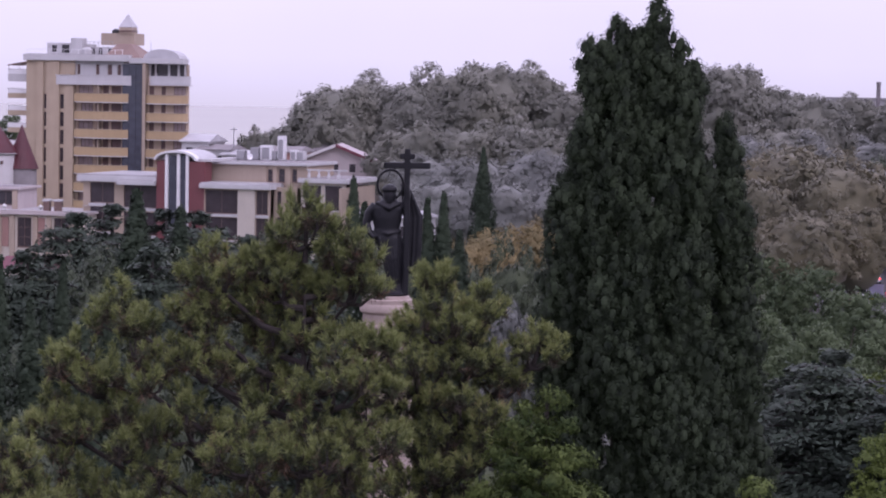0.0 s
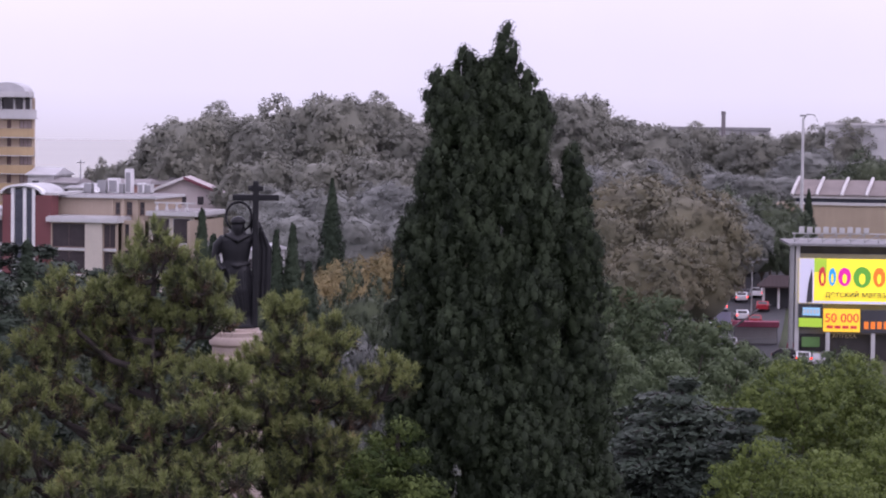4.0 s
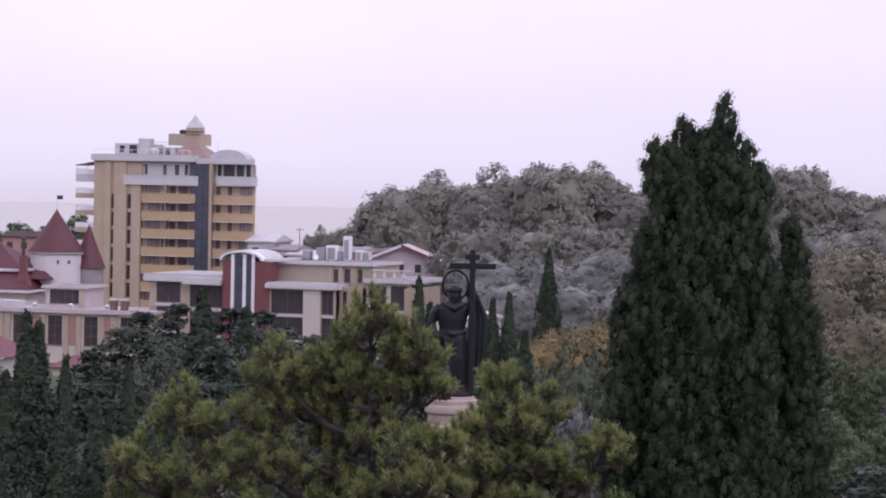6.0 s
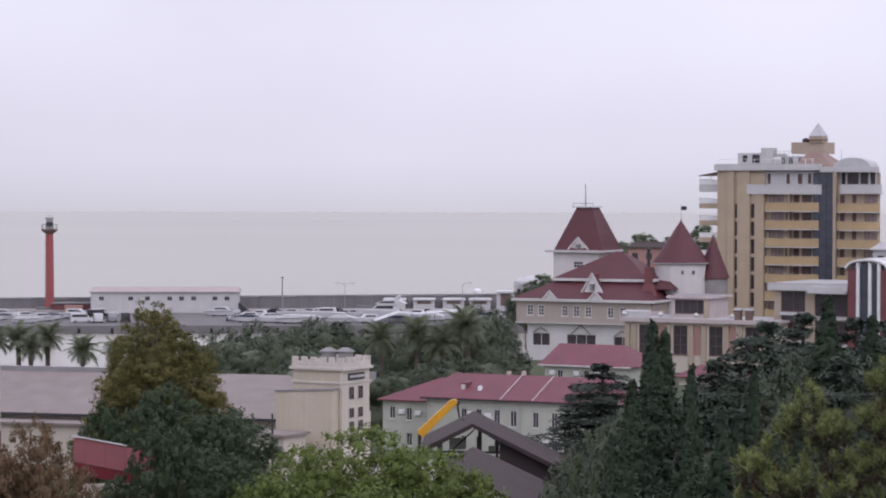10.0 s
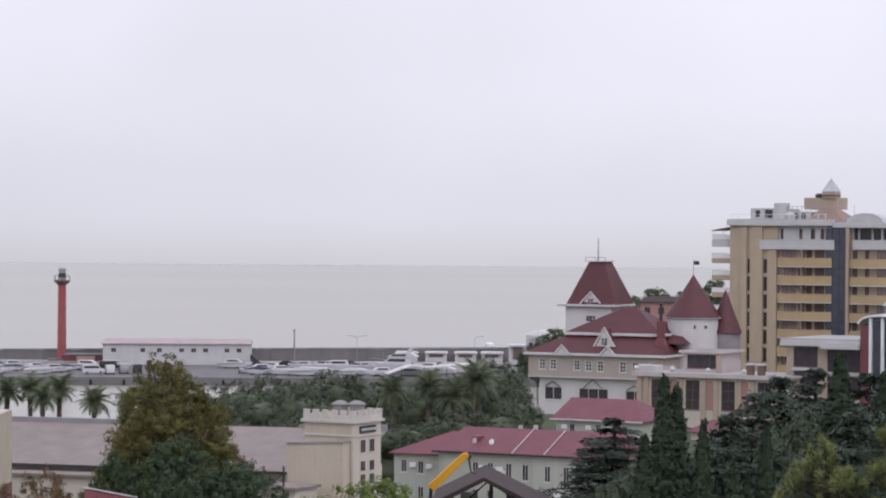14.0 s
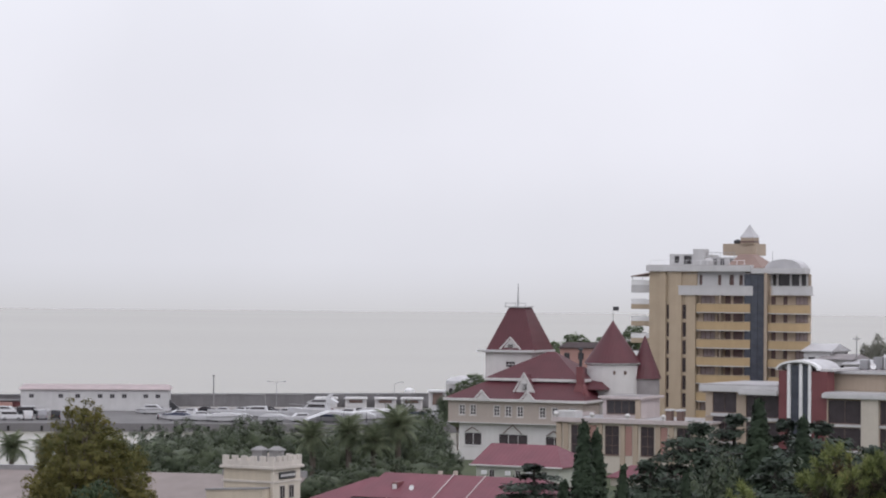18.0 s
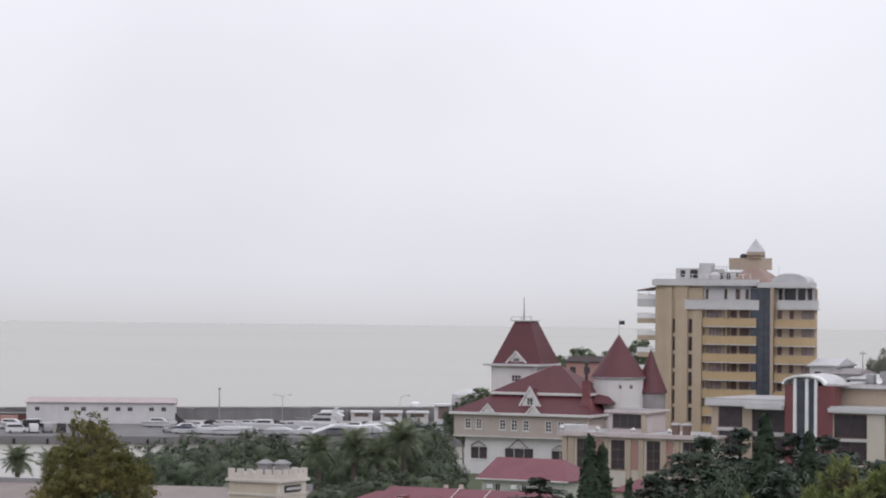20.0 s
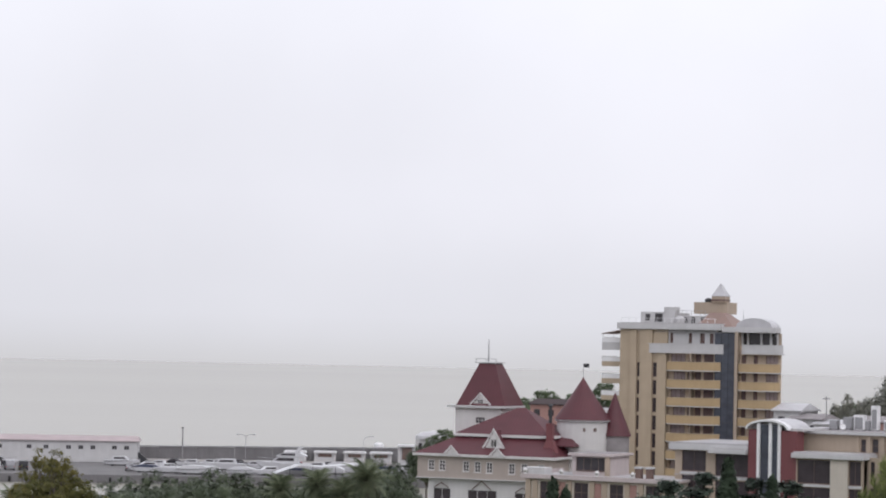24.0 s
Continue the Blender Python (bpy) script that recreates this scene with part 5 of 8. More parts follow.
def make_battlements():
    t = facing("battlement_house", -11.1, 250, 0, -32, label="cream building with a battlemented tower and two small chimneys", category="building")
    part("tower_wall", block(-5.9, -0.5, 0, 4.8, 2.2, 14.0), CREAM, t)
    rows = [(11.0, 12.35), (9.2, 10.3), (7.9, 9.0), (6.5, 7.6)]
    sw = []
    for za, zb in rows:
        for y in (1.0, 2.65):
            sw.append((y, za, zb))
    # The brighter light on the right face is put into its paler cream.
    part("lit_tower_face", block(-0.5, -0.2, -0.1, 4.9, 2.2, 14.0), CREAM_PALE, t)
    for y, za, zb in sw:
        w = part("window", block(-0.24, -0.12, y, y + 0.95, za, zb, 0.03), TOWER_TRIM, t)
        part("pane", block(-0.15, -0.09, y + 0.08, y + 0.43, za + 0.08, zb - 0.08), DARK_PANE, w)
        part("pane", block(-0.15, -0.09, y + 0.52, y + 0.87, za + 0.08, zb - 0.08), DARK_PANE, w)
    part("string_course", block(-6.02, -0.08, -0.14, 5.0, 12.6, 12.8, 0.03), TOWER_TRIM, t)
    part("cornice", block(-6.2, 0.1, -0.32, 5.2, 13.9, 14.2, 0.04), TOWER_TRIM, t)
    part("parapet", block(-6.0, -0.1, -0.1, 0.2, 14.2, 14.65), TOWER_TRIM, t)
    part("parapet", block(-0.4, -0.1, 0.21, 5.0, 14.2, 14.65), TOWER_TRIM, t)
    part("parapet", block(-6.0, -5.7, 0.21, 5.0, 14.2, 14.65), TOWER_TRIM, t)
    part("parapet", block(-5.69, -0.41, 4.7, 5.0, 14.2, 14.65), TOWER_TRIM, t)
    for k in range(6):
        part("merlon", block(-6.0 + k * 1.06, -5.4 + k * 1.06, -0.1, 0.2, 14.653, 15.15), TOWER_TRIM, t)
        if k:
            part("merlon", block(-0.4, -0.1, -0.1 + k * 0.9, 0.4 + k * 0.9, 14.653, 15.15), TOWER_TRIM, t)
            part("merlon", block(-6.0 + k * 1.06, -5.4 + k * 1.06, 4.7, 5.0, 14.653, 15.15), TOWER_TRIM, t)
    for x, y in ((-3.9, 1.9), (-2.4, 2.6)):
        part("chimney", block(x, x + 1.1, y, y + 1.1, 13.9, 15.5, 0.03), CHIMNEY_GREY, t)
        part("chimney_cap", hip(x - 0.12, x + 1.22, y - 0.12, y + 1.22, 15.6, 15.95, 0.35, 0.1), CHIMNEY_GREY, t)
    part("sign_board", block(-0.19, -0.06, 0.9, 3.8, 12.95, 13.6, 0.02), DARK_METAL, t, "dark sign board with unreadable light lettering")
    for k in range(8):
        part("sign_bar", block(-0.055, -0.02, 1.1 + k * 0.33, 1.33 + k * 0.33, 13.15, 13.4), OFFWHITE, t)
    # lower block in front of the tower's flank
    part("block_wall", slab(((-7.0, 2.2), (-0.6, 2.2), (-0.6, 12.1), (-7.0, 11.75)), -1.4, -0.05), CREAM, t)
    part("block_coping", slab(((-7.1, 11.76), (-0.5, 12.11), (-0.5, 12.25), (-7.1, 11.9)), -1.5, -0.03), CONCRETE, t)
    part("small_arch", block(-4.5, -3.4, -1.46, -1.403, 4.0, 6.6, 0.02), CREAM_PALE, t)
    part("small_arch", block(-2.3, -1.2, -1.46, -1.403, 4.0, 6.6, 0.02), CREAM_PALE, t)
    # long hall with a broad felt roof
    hall = facing("market_hall", -14.6, 262, 0, -21, label="long low hall with a broad grey-pink roof slope", category="building")
    wn_holes = [(8.5, 10.0, 6.4, 7.5), (8.5, 10.0, 4.4, 5.5), (11.0, 12.0, 4.4, 5.5)]
    part("wall", pierced(-28, 15.5, 2.2, 8.4, wn_holes, 0, 0.35), CREAM_PALE, hall)
    for h in wn_holes:
        window(hall, *h, 0, WHITE, DARK_PANE, bars=3, rim=0.06)
    bm = bmesh.new()
    v = [bm.verts.new(q) for q in ((-29, -0.9, 8.6), (16, -0.9, 8.6), (16, 13, 11.9), (-29, 13, 11.9), (-29, -0.9, 8.45), (16, -0.9, 8.45), (16, 13, 11.7), (-29, 13, 11.7))]
    for f in ((0, 1, 2, 3), (7, 6, 5, 4), (4, 5, 1, 0), (5, 6, 2, 1), (6, 7, 3, 2), (7, 4, 0, 3)):
        bm.faces.new([v[i] for i in f])
    part("roof", bm, GREY_ROOF, hall)
    part("gutter", block(-29, 16, -1.1, -0.92, 8.35, 8.6), DARK_METAL, hall)
    part("ridge_kerb", block(-29, -11, 12.6, 13.4, 11.7, 12.3), CONCRETE, hall)
    part("ridge_kerb", block(7, 16, 12.6, 13.4, 11.7, 12.4), CONCRETE, hall)
    shell(hall, -28, 15.5, 0, 13, 2.2, 8.4, CREAM_PALE, 0.35)
    part("lower_roof", block(-28, 4, -4.4, -1.15, 7.7, 7.95), GREY_ROOF, hall)
    part("lower_wall", block(-27.6, 3.6, -4.0, -1.2, 2.2, 7.69), CREAM_PALE, hall)
    part("downpipe", tube(bmesh.new(), ((13.2, -0.2, 2.4), (13.2, -0.2, 8.4)), (0.09, 0.09), 6), GREY_METAL, hall)
    ax = facing("white_annex", -12.75, 246, 0, -32, label="small white annex with two windows and a felt roof", category="building")
    aw = [(-3.3, -2.0, 6.0, 7.0), (-3.3, -1.6, 4.2, 5.2)]
    part("wall", pierced(-4.2, 1.6, 2.2, 8.0, aw, 0, 0.3), CREAM_PALE, ax)
    for h in aw:
        window(ax, *h, 0, WHITE, DARK_PANE, bars=3, rim=0.06)
    shell(ax, -4.2, 1.6, 0, 4, 2.2, 8.0, CREAM_PALE, 0.3)
    part("roof", block(-4.5, 2.0, -0.5, 4.2, 8.0, 8.25, 0.03), GREY_ROOF, ax)
    part("drain_pipe", tube(bmesh.new(), ((0.4, -0.15, 2.3), (0.4, -0.15, 8.0), (0.4, -0.15, 10.2)), (0.1, 0.1, 0.1), 8), DARK_METAL, ax)
    part("pipe_stay", tube(bmesh.new(), ((0.4, -0.15, 9.6), (-1.4, 0.2, 8.2)), (0.05, 0.05), 6), DARK_METAL, ax)
    # red awning roof among the trees
    r = facing("red_awning", -16.0, 176, -0.55, 0, label="small stall with a sloping red sheet roof among trees", category="stall")
    def sheet(x0, x1, y0, y1, za0, za1, zb0, zb1, thick=0.12):
        """A sloping sheet: heights za along the front edge, zb along the back edge."""
        bm = bmesh.new()
        v = [bm.verts.new(c) for c in ((x0, y0, za0), (x1, y0, za1), (x1, y1, zb1), (x0, y1, zb0))]
        bm.faces.new(v)
        bmesh.ops.solidify(bm, geom=bm.faces[:], thickness=thick)
        bmesh.ops.recalc_face_normals(bm, faces=bm.faces[:])
        return bm
    red = surf("red_awning_sheet", (0.22, 0.02, 0.03), rough=0.45, stain=0.3)
    part("roof_sheet", sheet(-3.2, 4.2, -2, 3, 14.05, 12.5, 15.15, 13.7), red, r)
    part("roof_front", sheet(-3.2, 4.2, -2.12, -2.02, 13.2, 11.9, 14.0, 12.45, 0.08), red, r)
    part("ridge_strip", sheet(-3.3, 0.4, 2.9, 3.3, 15.22, 14.5, 15.3, 14.58), OFFWHITE, r)
    for k in range(5):
        x = -2.4 + 1.3 * k
        zf, zb = 14.1 - (x + 3.2) * 0.2095, 15.2 - (x + 3.2) * 0.196
        part("roof_seam", sheet(x, x + 0.07, -2, 3, zf, zf, zb, zb, 0.06), red, r)
    part("wall", block(-2.9, 3.9, -1.5, 2.8, 5, 12.0), CREAM, r)
    # tall cream pier at the end of the market
    p = facing("corner_block", -19.35, 240, 0, -10, label="plain cream corner of a taller building with a dark red foot", category="building")
    part("wall", block(-8, 1.7, 0, 9, 8.6, 15.4, 0.03), CREAM, p)
    part("plinth", block(-8.05, 1.75, -0.1, 9, 2.2, 8.6), RED_PANEL, p)
    for z in (13.4, 11.2):
        part("lamp_bracket", block(0.6, 0.9, -0.25, -0.003, z, z + 0.12), DARK_METAL, p)


make_battlements()


# ---- the monument ----
def make_monument():
    z = 19.5
    ped = facing("pedestal", 5.03, 150, 0, 0, label="tall round pinkish granite pedestal with a stepped cap", category="pedestal")
    shade(part("shaft", lathe([(1.75, 5.5), (1.75, 6.4), (1.62, 6.6), (1.55, 17.6)], 40), GRANITE, ped), 35)
    shade(part("capital", lathe([(1.56, 17.6), (1.66, 17.7), (1.66, 17.85), (1.42, 17.95), (1.42, 18.45), (1.58, 18.6), (1.6, 18.85), (1.5, 19.05)], 40), GRANITE, ped), 35)
    part("cap_slab", lathe([(1.48, 19.05), (1.5, 19.3), (1.3, 19.34), (1.28, 19.5)], 40), GRANITE, ped)
    # one closed bronze figure with a ring behind its head and a tall cross at its side
    s = facing("statue", 5.03, 150, z, 0, label="dark bronze statue of a robed figure holding a tall cross", category="statue")
    bm = bmesh.new()
    def ovals(rows, n=28):
        """A closed body from oval rings: centre x, centre y, z, half width, half depth."""
        loops = []
        for cx, cy, cz, rx, ry in rows:
            loops.append([bm.verts.new((cx + rx * math.cos(2 * math.pi * k / n), cy + ry * math.sin(2 * math.pi * k / n), cz)) for k in range(n)])
        for p, q in zip(loops, loops[1:]):
            for k in range(n):
                bm.faces.new((p[k], p[(k + 1) % n], q[(k + 1) % n], q[k]))
        bm.faces.new(loops[0][::-1])
        bm.faces.new(loops[-1])

    # legs and robe, breastplate
    ovals([(0.38, 0, 0.1, 0.62, 0.46), (0.4, 0, 0.7, 0.48, 0.4), (0.36, 0, 1.6, 0.52, 0.42), (0.2, 0, 2.5, 0.7, 0.48), (-0.02, 0, 3.2, 0.86, 0.5), (-0.08, 0, 3.55, 0.8, 0.47), (-0.1, 0, 3.9, 0.74, 0.45), (-0.1, 0, 4.5, 0.86, 0.48), (-0.08, 0, 5.05, 0.98, 0.46), (-0.05, 0, 5.35, 0.78, 0.42), (0.0, 0, 5.55, 0.42, 0.34), (0.0, -0.02, 5.7, 0.3, 0.28)])
    # head with beard and a low cap
    ovals([(0.02, -0.16, 5.2, 0.12, 0.12), (0.02, -0.16, 5.45, 0.3, 0.3), (0.03, -0.1, 5.8, 0.38, 0.38), (0.03, -0.08, 6.05, 0.37, 0.37), (0.03, -0.07, 6.09, 0.45, 0.45), (0.03, -0.07, 6.25, 0.42, 0.42), (0.03, -0.06, 6.4, 0.26, 0.26), (0.03, -0.06, 6.46, 0.08, 0.08)])
    # bent arm with the hand at the hip, raised arm at the cross
    tube(bm, ((-0.75, 0, 5.2), (-1.15, 0.04, 4.75), (-1.28, 0.0, 4.15), (-1.05, -0.25, 3.6), (-0.8, -0.4, 3.35)), (0.3, 0.28, 0.23, 0.18, 0.15), 12)
    tube(bm, ((0.55, 0, 5.15), (0.95, -0.1, 5.2), (1.05, -0.25, 5.8), (1.03, -0.3, 6.4)), (0.3, 0.27, 0.2, 0.15), 12)
    # belt, collar and cloth folds
    tube(bm, ((-0.85, -0.1, 3.75), (-0.05, -0.5, 3.6), (0.75, -0.1, 3.75)), (0.09, 0.11, 0.09), 8)
    tube(bm, ((-0.75, -0.2, 5.4), (0.0, -0.5, 5.05), (0.7, -0.2, 5.4)), (0.1, 0.13, 0.1), 8)
    for k in range(6):
        x = -0.6 + 0.22 * k
        tube(bm, ((x * 0.9, -0.42, 3.4), (x * 0.75 + 0.15, -0.47, 2.2), (x * 0.5 + 0.38, -0.4, 0.5 + 0.2 * (k % 3))), (0.05, 0.08, 0.05), 6)
    # cloak hanging beside the cross, with deep folds
    for k in range(8):
        x = 0.95 + 0.13 * k
        tube(bm, ((0.75 + 0.11 * k, 0.22, 6.5 - 0.025 * k * k), (x, 0.3 + 0.14 * (k % 2), 4.6), (x - 0.03, 0.28 + 0.14 * (k % 2), 2.8), (x * 0.9 + 0.04, 0.25 + 0.1 * (k % 2), 1.25 + 0.05 * (k % 3))), (0.12, 0.13, 0.12, 0.09), 8)
    box(bm, 0.86, 1.19, -0.42, -0.2, 0.05, 8.5)
    box(bm, 0.58, 1.45, -0.41, -0.21, 7.92, 8.22)
    box(bm, -0.31, 2.36, -0.405, -0.215, 7.37, 7.72)
    ring = [Vector((0.06 + 0.74 * math.cos(a), 0.05, 6.42 + 0.85 * math.sin(a))) for a in [2 * math.pi * k / 40 for k in range(41)]]
    tube(bm, ring, [0.08] * 41, 8)
    bmesh.ops.create_icosphere(bm, subdivisions=2, radius=0.4, matrix=Matrix.Translation((0.2, 0, 0.1)) @ Matrix.Diagonal((2.4, 1.8, 0.35, 1)))
    data = mesh_of("statue_body", bm, BRONZE)
    body = new("statue", data)
    tagged(body, "dark bronze statue of a robed figure holding a tall cross", "statue")
    body.matrix_basis = s.matrix_basis.copy()
    bpy.data.objects.remove(s)
    body.name = "statue"
    rem = body.modifiers.new("fuse", "REMESH")
    rem.mode, rem.voxel_size, rem.use_smooth_shade = "VOXEL", 0.05, True


make_monument()


# ---- the pine in front ----
def make_pine(label, h, boughs, seed, lean=0.0, needle=0.205, category="pine tree"):
    """A pine with bare limbs whose shoots end in upright brushes of long needles. Each bough: x, y, z, rx, ry, rz; it splits into smaller heads with gaps between them."""
    rng = np.random.default_rng(seed)
    t = thing("pine_tree", (0, 0, 0), label=label, category=category)
    P, D, Q = [], [], []
    wood = bmesh.new()
    for bx, by, bz, rx, ry, rz in boughs:
        base = Vector((lean * bz / h, 0, max(bz - rz - 0.45 * math.hypot(bx, by), 0.3 * h)))
        fork = Vector((bx * 0.9, by * 0.9, bz - rz * 0.7))
        tube(wood, (base, base.lerp(fork, 0.5) - Vector((0, 0, 0.25)), fork), (0.09, 0.075, 0.055), 7)
        heads = [(0, 0, 0.5, 0.5)] + [(0.74 * math.cos(q + bx), 0.74 * math.sin(q + bx), rng.uniform(-0.5, 0.2), rng.uniform(0.28, 0.4)) for q in (0.2, 1.5, 2.8, 4.0, 5.2)]
        for hx, hy, hz, hr in heads:
            c0 = np.array([bx + hx * rx, by + hy * ry, bz + hz * rz])
            r = hr * rx
            tube(wood, (fork, fork.lerp(Vector(c0), 0.5) - Vector((0, 0, 0.12)), Vector(c0), Vector(c0) + Vector((0, 0, r * 0.9))), (0.06, 0.045, 0.03, 0.012), 6)
            n = int(30 * r * r) + 7
            d = sphere_dirs(n, rng, -0.25)
            tall = np.where(d[:, 2:3] > 0, 1.35, 0.7)
            c = c0 + d * r * np.concatenate([1 - 0.3 * np.maximum(0, d[:, 2:3])] * 2 + [tall], 1) * (1 - 0.3 * rng.random((n, 1)) ** 2)
            P.append(c)
            D.append(d * np.array([0.55, 0.55, 0.3]) + np.array([0, 0, 0.9]) + rng.normal(size=(n, 3)) * 0.16)
            m = int(n * 0.6)
            Q.append(c0 + sphere_dirs(m, rng) * r * rng.uniform(0.1, 0.75, (m, 1)))
            for q in c[::4]:
                tube(wood, (Vector(c0) - Vector((0, 0, r * 0.3)), Vector(q).lerp(Vector(c0), 0.4) - Vector((0, 0, 0.08)), Vector(q)), (0.028, 0.02, 0.01), 4)
    P, D, Q = np.concatenate(P), np.concatenate(D), np.concatenate(Q)
    D /= np.linalg.norm(D, axis=1, keepdims=True)

    def brush(P, D, k, spread, reach, needle, w, name, material):
        n = len(P)
        big = np.repeat(rng.uniform(0.75, 1.25, (n, 1)), k, 0)
        axis = np.repeat(D, k, 0)
        out = axis * rng.uniform(0.35, 1.2, (n * k, 1)) + rng.normal(size=(n * k, 3)) * spread
        out /= np.linalg.norm(out, axis=1, keepdims=True)
        start = np.repeat(P, k, 0) + axis * (rng.random((n * k, 1)) * reach - 0.05) * big
        side = np.cross(out, rng.normal(size=out.shape))
        side /= np.maximum(np.linalg.norm(side, axis=1, keepdims=True), 1e-6)
        tip = start + out * needle * rng.uniform(0.7, 1.2, (n * k, 1)) * big
        return raw_mesh(name, np.stack([start - side * w, start + side * w, tip], 1).reshape(-1, 3), np.arange(3 * n * k).reshape(-1, 3), material)

    part("trunk", tube(bmesh.new(), ((0, 0, -0.6), (lean * 0.3, 0.05, h * 0.35), (lean * 0.7, -0.05, h * 0.7), (lean, 0, h * 0.96)), (0.36, 0.3, 0.17, 0.03), 12), BARK, t)
    part("limb_work", wood, BARK, t)
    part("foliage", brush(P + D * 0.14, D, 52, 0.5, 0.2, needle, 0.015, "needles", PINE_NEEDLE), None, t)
    # Older lower needles, darkened further for the tuft's shaded underside.
    part("shaded_foliage", brush(P - D * 0.06, D, 28, 0.6, 0.2, needle, 0.016, "mature_shaded_needles", MATURE_SHADE_NEEDLE), None, t)
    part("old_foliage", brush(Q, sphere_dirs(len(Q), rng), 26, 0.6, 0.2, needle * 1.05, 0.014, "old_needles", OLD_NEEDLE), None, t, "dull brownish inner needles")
    return t


def bough(b, e, d, r, b0, d0, z0, flat=0.8):
    """A bough seen at bearing b and elevation e, d metres away, in the frame of a tree at b0, d0 with its foot at z0."""
    p = at(b, d) - at(b0, d0)
    c, s = math.cos(radians(b0)), math.sin(radians(b0))
    return (p.x * c - p.y * s, p.x * s + p.y * c, height(e, d) - z0, r, r, r * flat)


gz = ground_at(3.2, 60) - 0.1
PINE_A = [(3.2, -3.35, 60, 0.75), (2.3, -4.2, 60.4, 0.55), (4.15, -3.85, 60, 0.75), (1.15, -4.3, 60.2, 0.72), (2.72, -4.55, 60.4, 0.7), (3.75, -4.5, 60.6, 0.6), (4.25, -4.6, 60, 0.7), (1.9, -5.0, 60.8, 0.75), (3.4, -5.6, 60.2, 0.85), (2.6, -5.7, 60.8, 0.7),
          (0.95, -5.25, 60.3, 0.7), (-0.8, -5.3, 60, 0.72), (-1.7, -6.6, 60, 0.85), (-0.5, -6.5, 59.6, 0.95), (1.0, -6.3, 60, 0.85), (2.4, -6.9, 60.2, 0.85), (3.9, -6.8, 58.8, 1.0), (4.75, -6.0, 59.6, 0.5), (4.8, -6.9, 59.4, 0.5),
          (-2.2, -7.6, 60, 0.8), (-0.9, -7.9, 59.5, 0.95), (0.5, -7.6, 59.6, 0.9), (1.9, -8.3, 57.8, 0.95), (3.3, -8.2, 58.5, 1.1), (4.6, -7.9, 59, 0.9), (-2.0, -9.2, 60, 1.1), (0.0, -9.3, 59, 1.2), (2.0, -9.7, 58.3, 1.2), (4.2, -9.4, 58.6, 1.1)]
pine_main = make_pine("broad green pine with open crown and brownish inner needles", 20.5 - 0.0, [bough(b, e, d, r, 3.2, 60, gz) for b, e, d, r in PINE_A], 11)
pine_main.matrix_basis = Matrix.Translation(at(3.2, 60, gz)) @ pose(0, 0, 0, 0, 0, -3.2)
gz2 = ground_at(6.2, 66) - 0.1
PINE_B = [(6.1, -4.5, 66, 0.5), (7.1, -5.15, 66, 0.6), (5.55, -5.6, 66, 0.5), (6.2, -5.4, 65.5, 0.85), (6.9, -6.1, 65.5, 0.8), (5.7, -6.5, 65.3, 0.95), (8.4, -6.0, 66, 0.65), (7.6, -6.6, 66, 0.7), (6.7, -7.2, 65.3, 0.95),
          (5.5, -7.7, 65.3, 0.9), (6.4, -8.4, 65.0, 1.0), (5.2, -8.9, 65.5, 1.0), (5.1, -6.9, 65.4, 0.8), (7.4, -8.0, 65.5, 0.9), (6.8, -9.4, 65, 1.1)]
pine_side = make_pine("green pine with rusty brown inner needles", 17.5, [bough(b, e, d, r, 6.2, 66, gz2) for b, e, d, r in PINE_B], 23)
pine_side.matrix_basis = Matrix.Translation(at(6.2, 66, gz2)) @ pose(0, 0, 0, 0, 0, -6.2)
gz3 = ground_at(-4.2, 58) - 0.1
PINE_C = [(-3.4, -8.6, 58, 0.75), (-3.0, -9.4, 58, 0.8), (-4.0, -9.6, 58, 0.9), (-4.9, -9.0, 58.3, 0.7), (-4.4, -10.4, 58, 1.1)]
pine_low = make_pine("low green pine at the edge of the park", 15.0, [bough(b, e, d, r, -4.2, 58, gz3) for b, e, d, r in PINE_C], 31)
pine_low.matrix_basis = Matrix.Translation(at(-4.2, 58, gz3)) @ pose(0, 0, 0, 0, 0, 4.2)


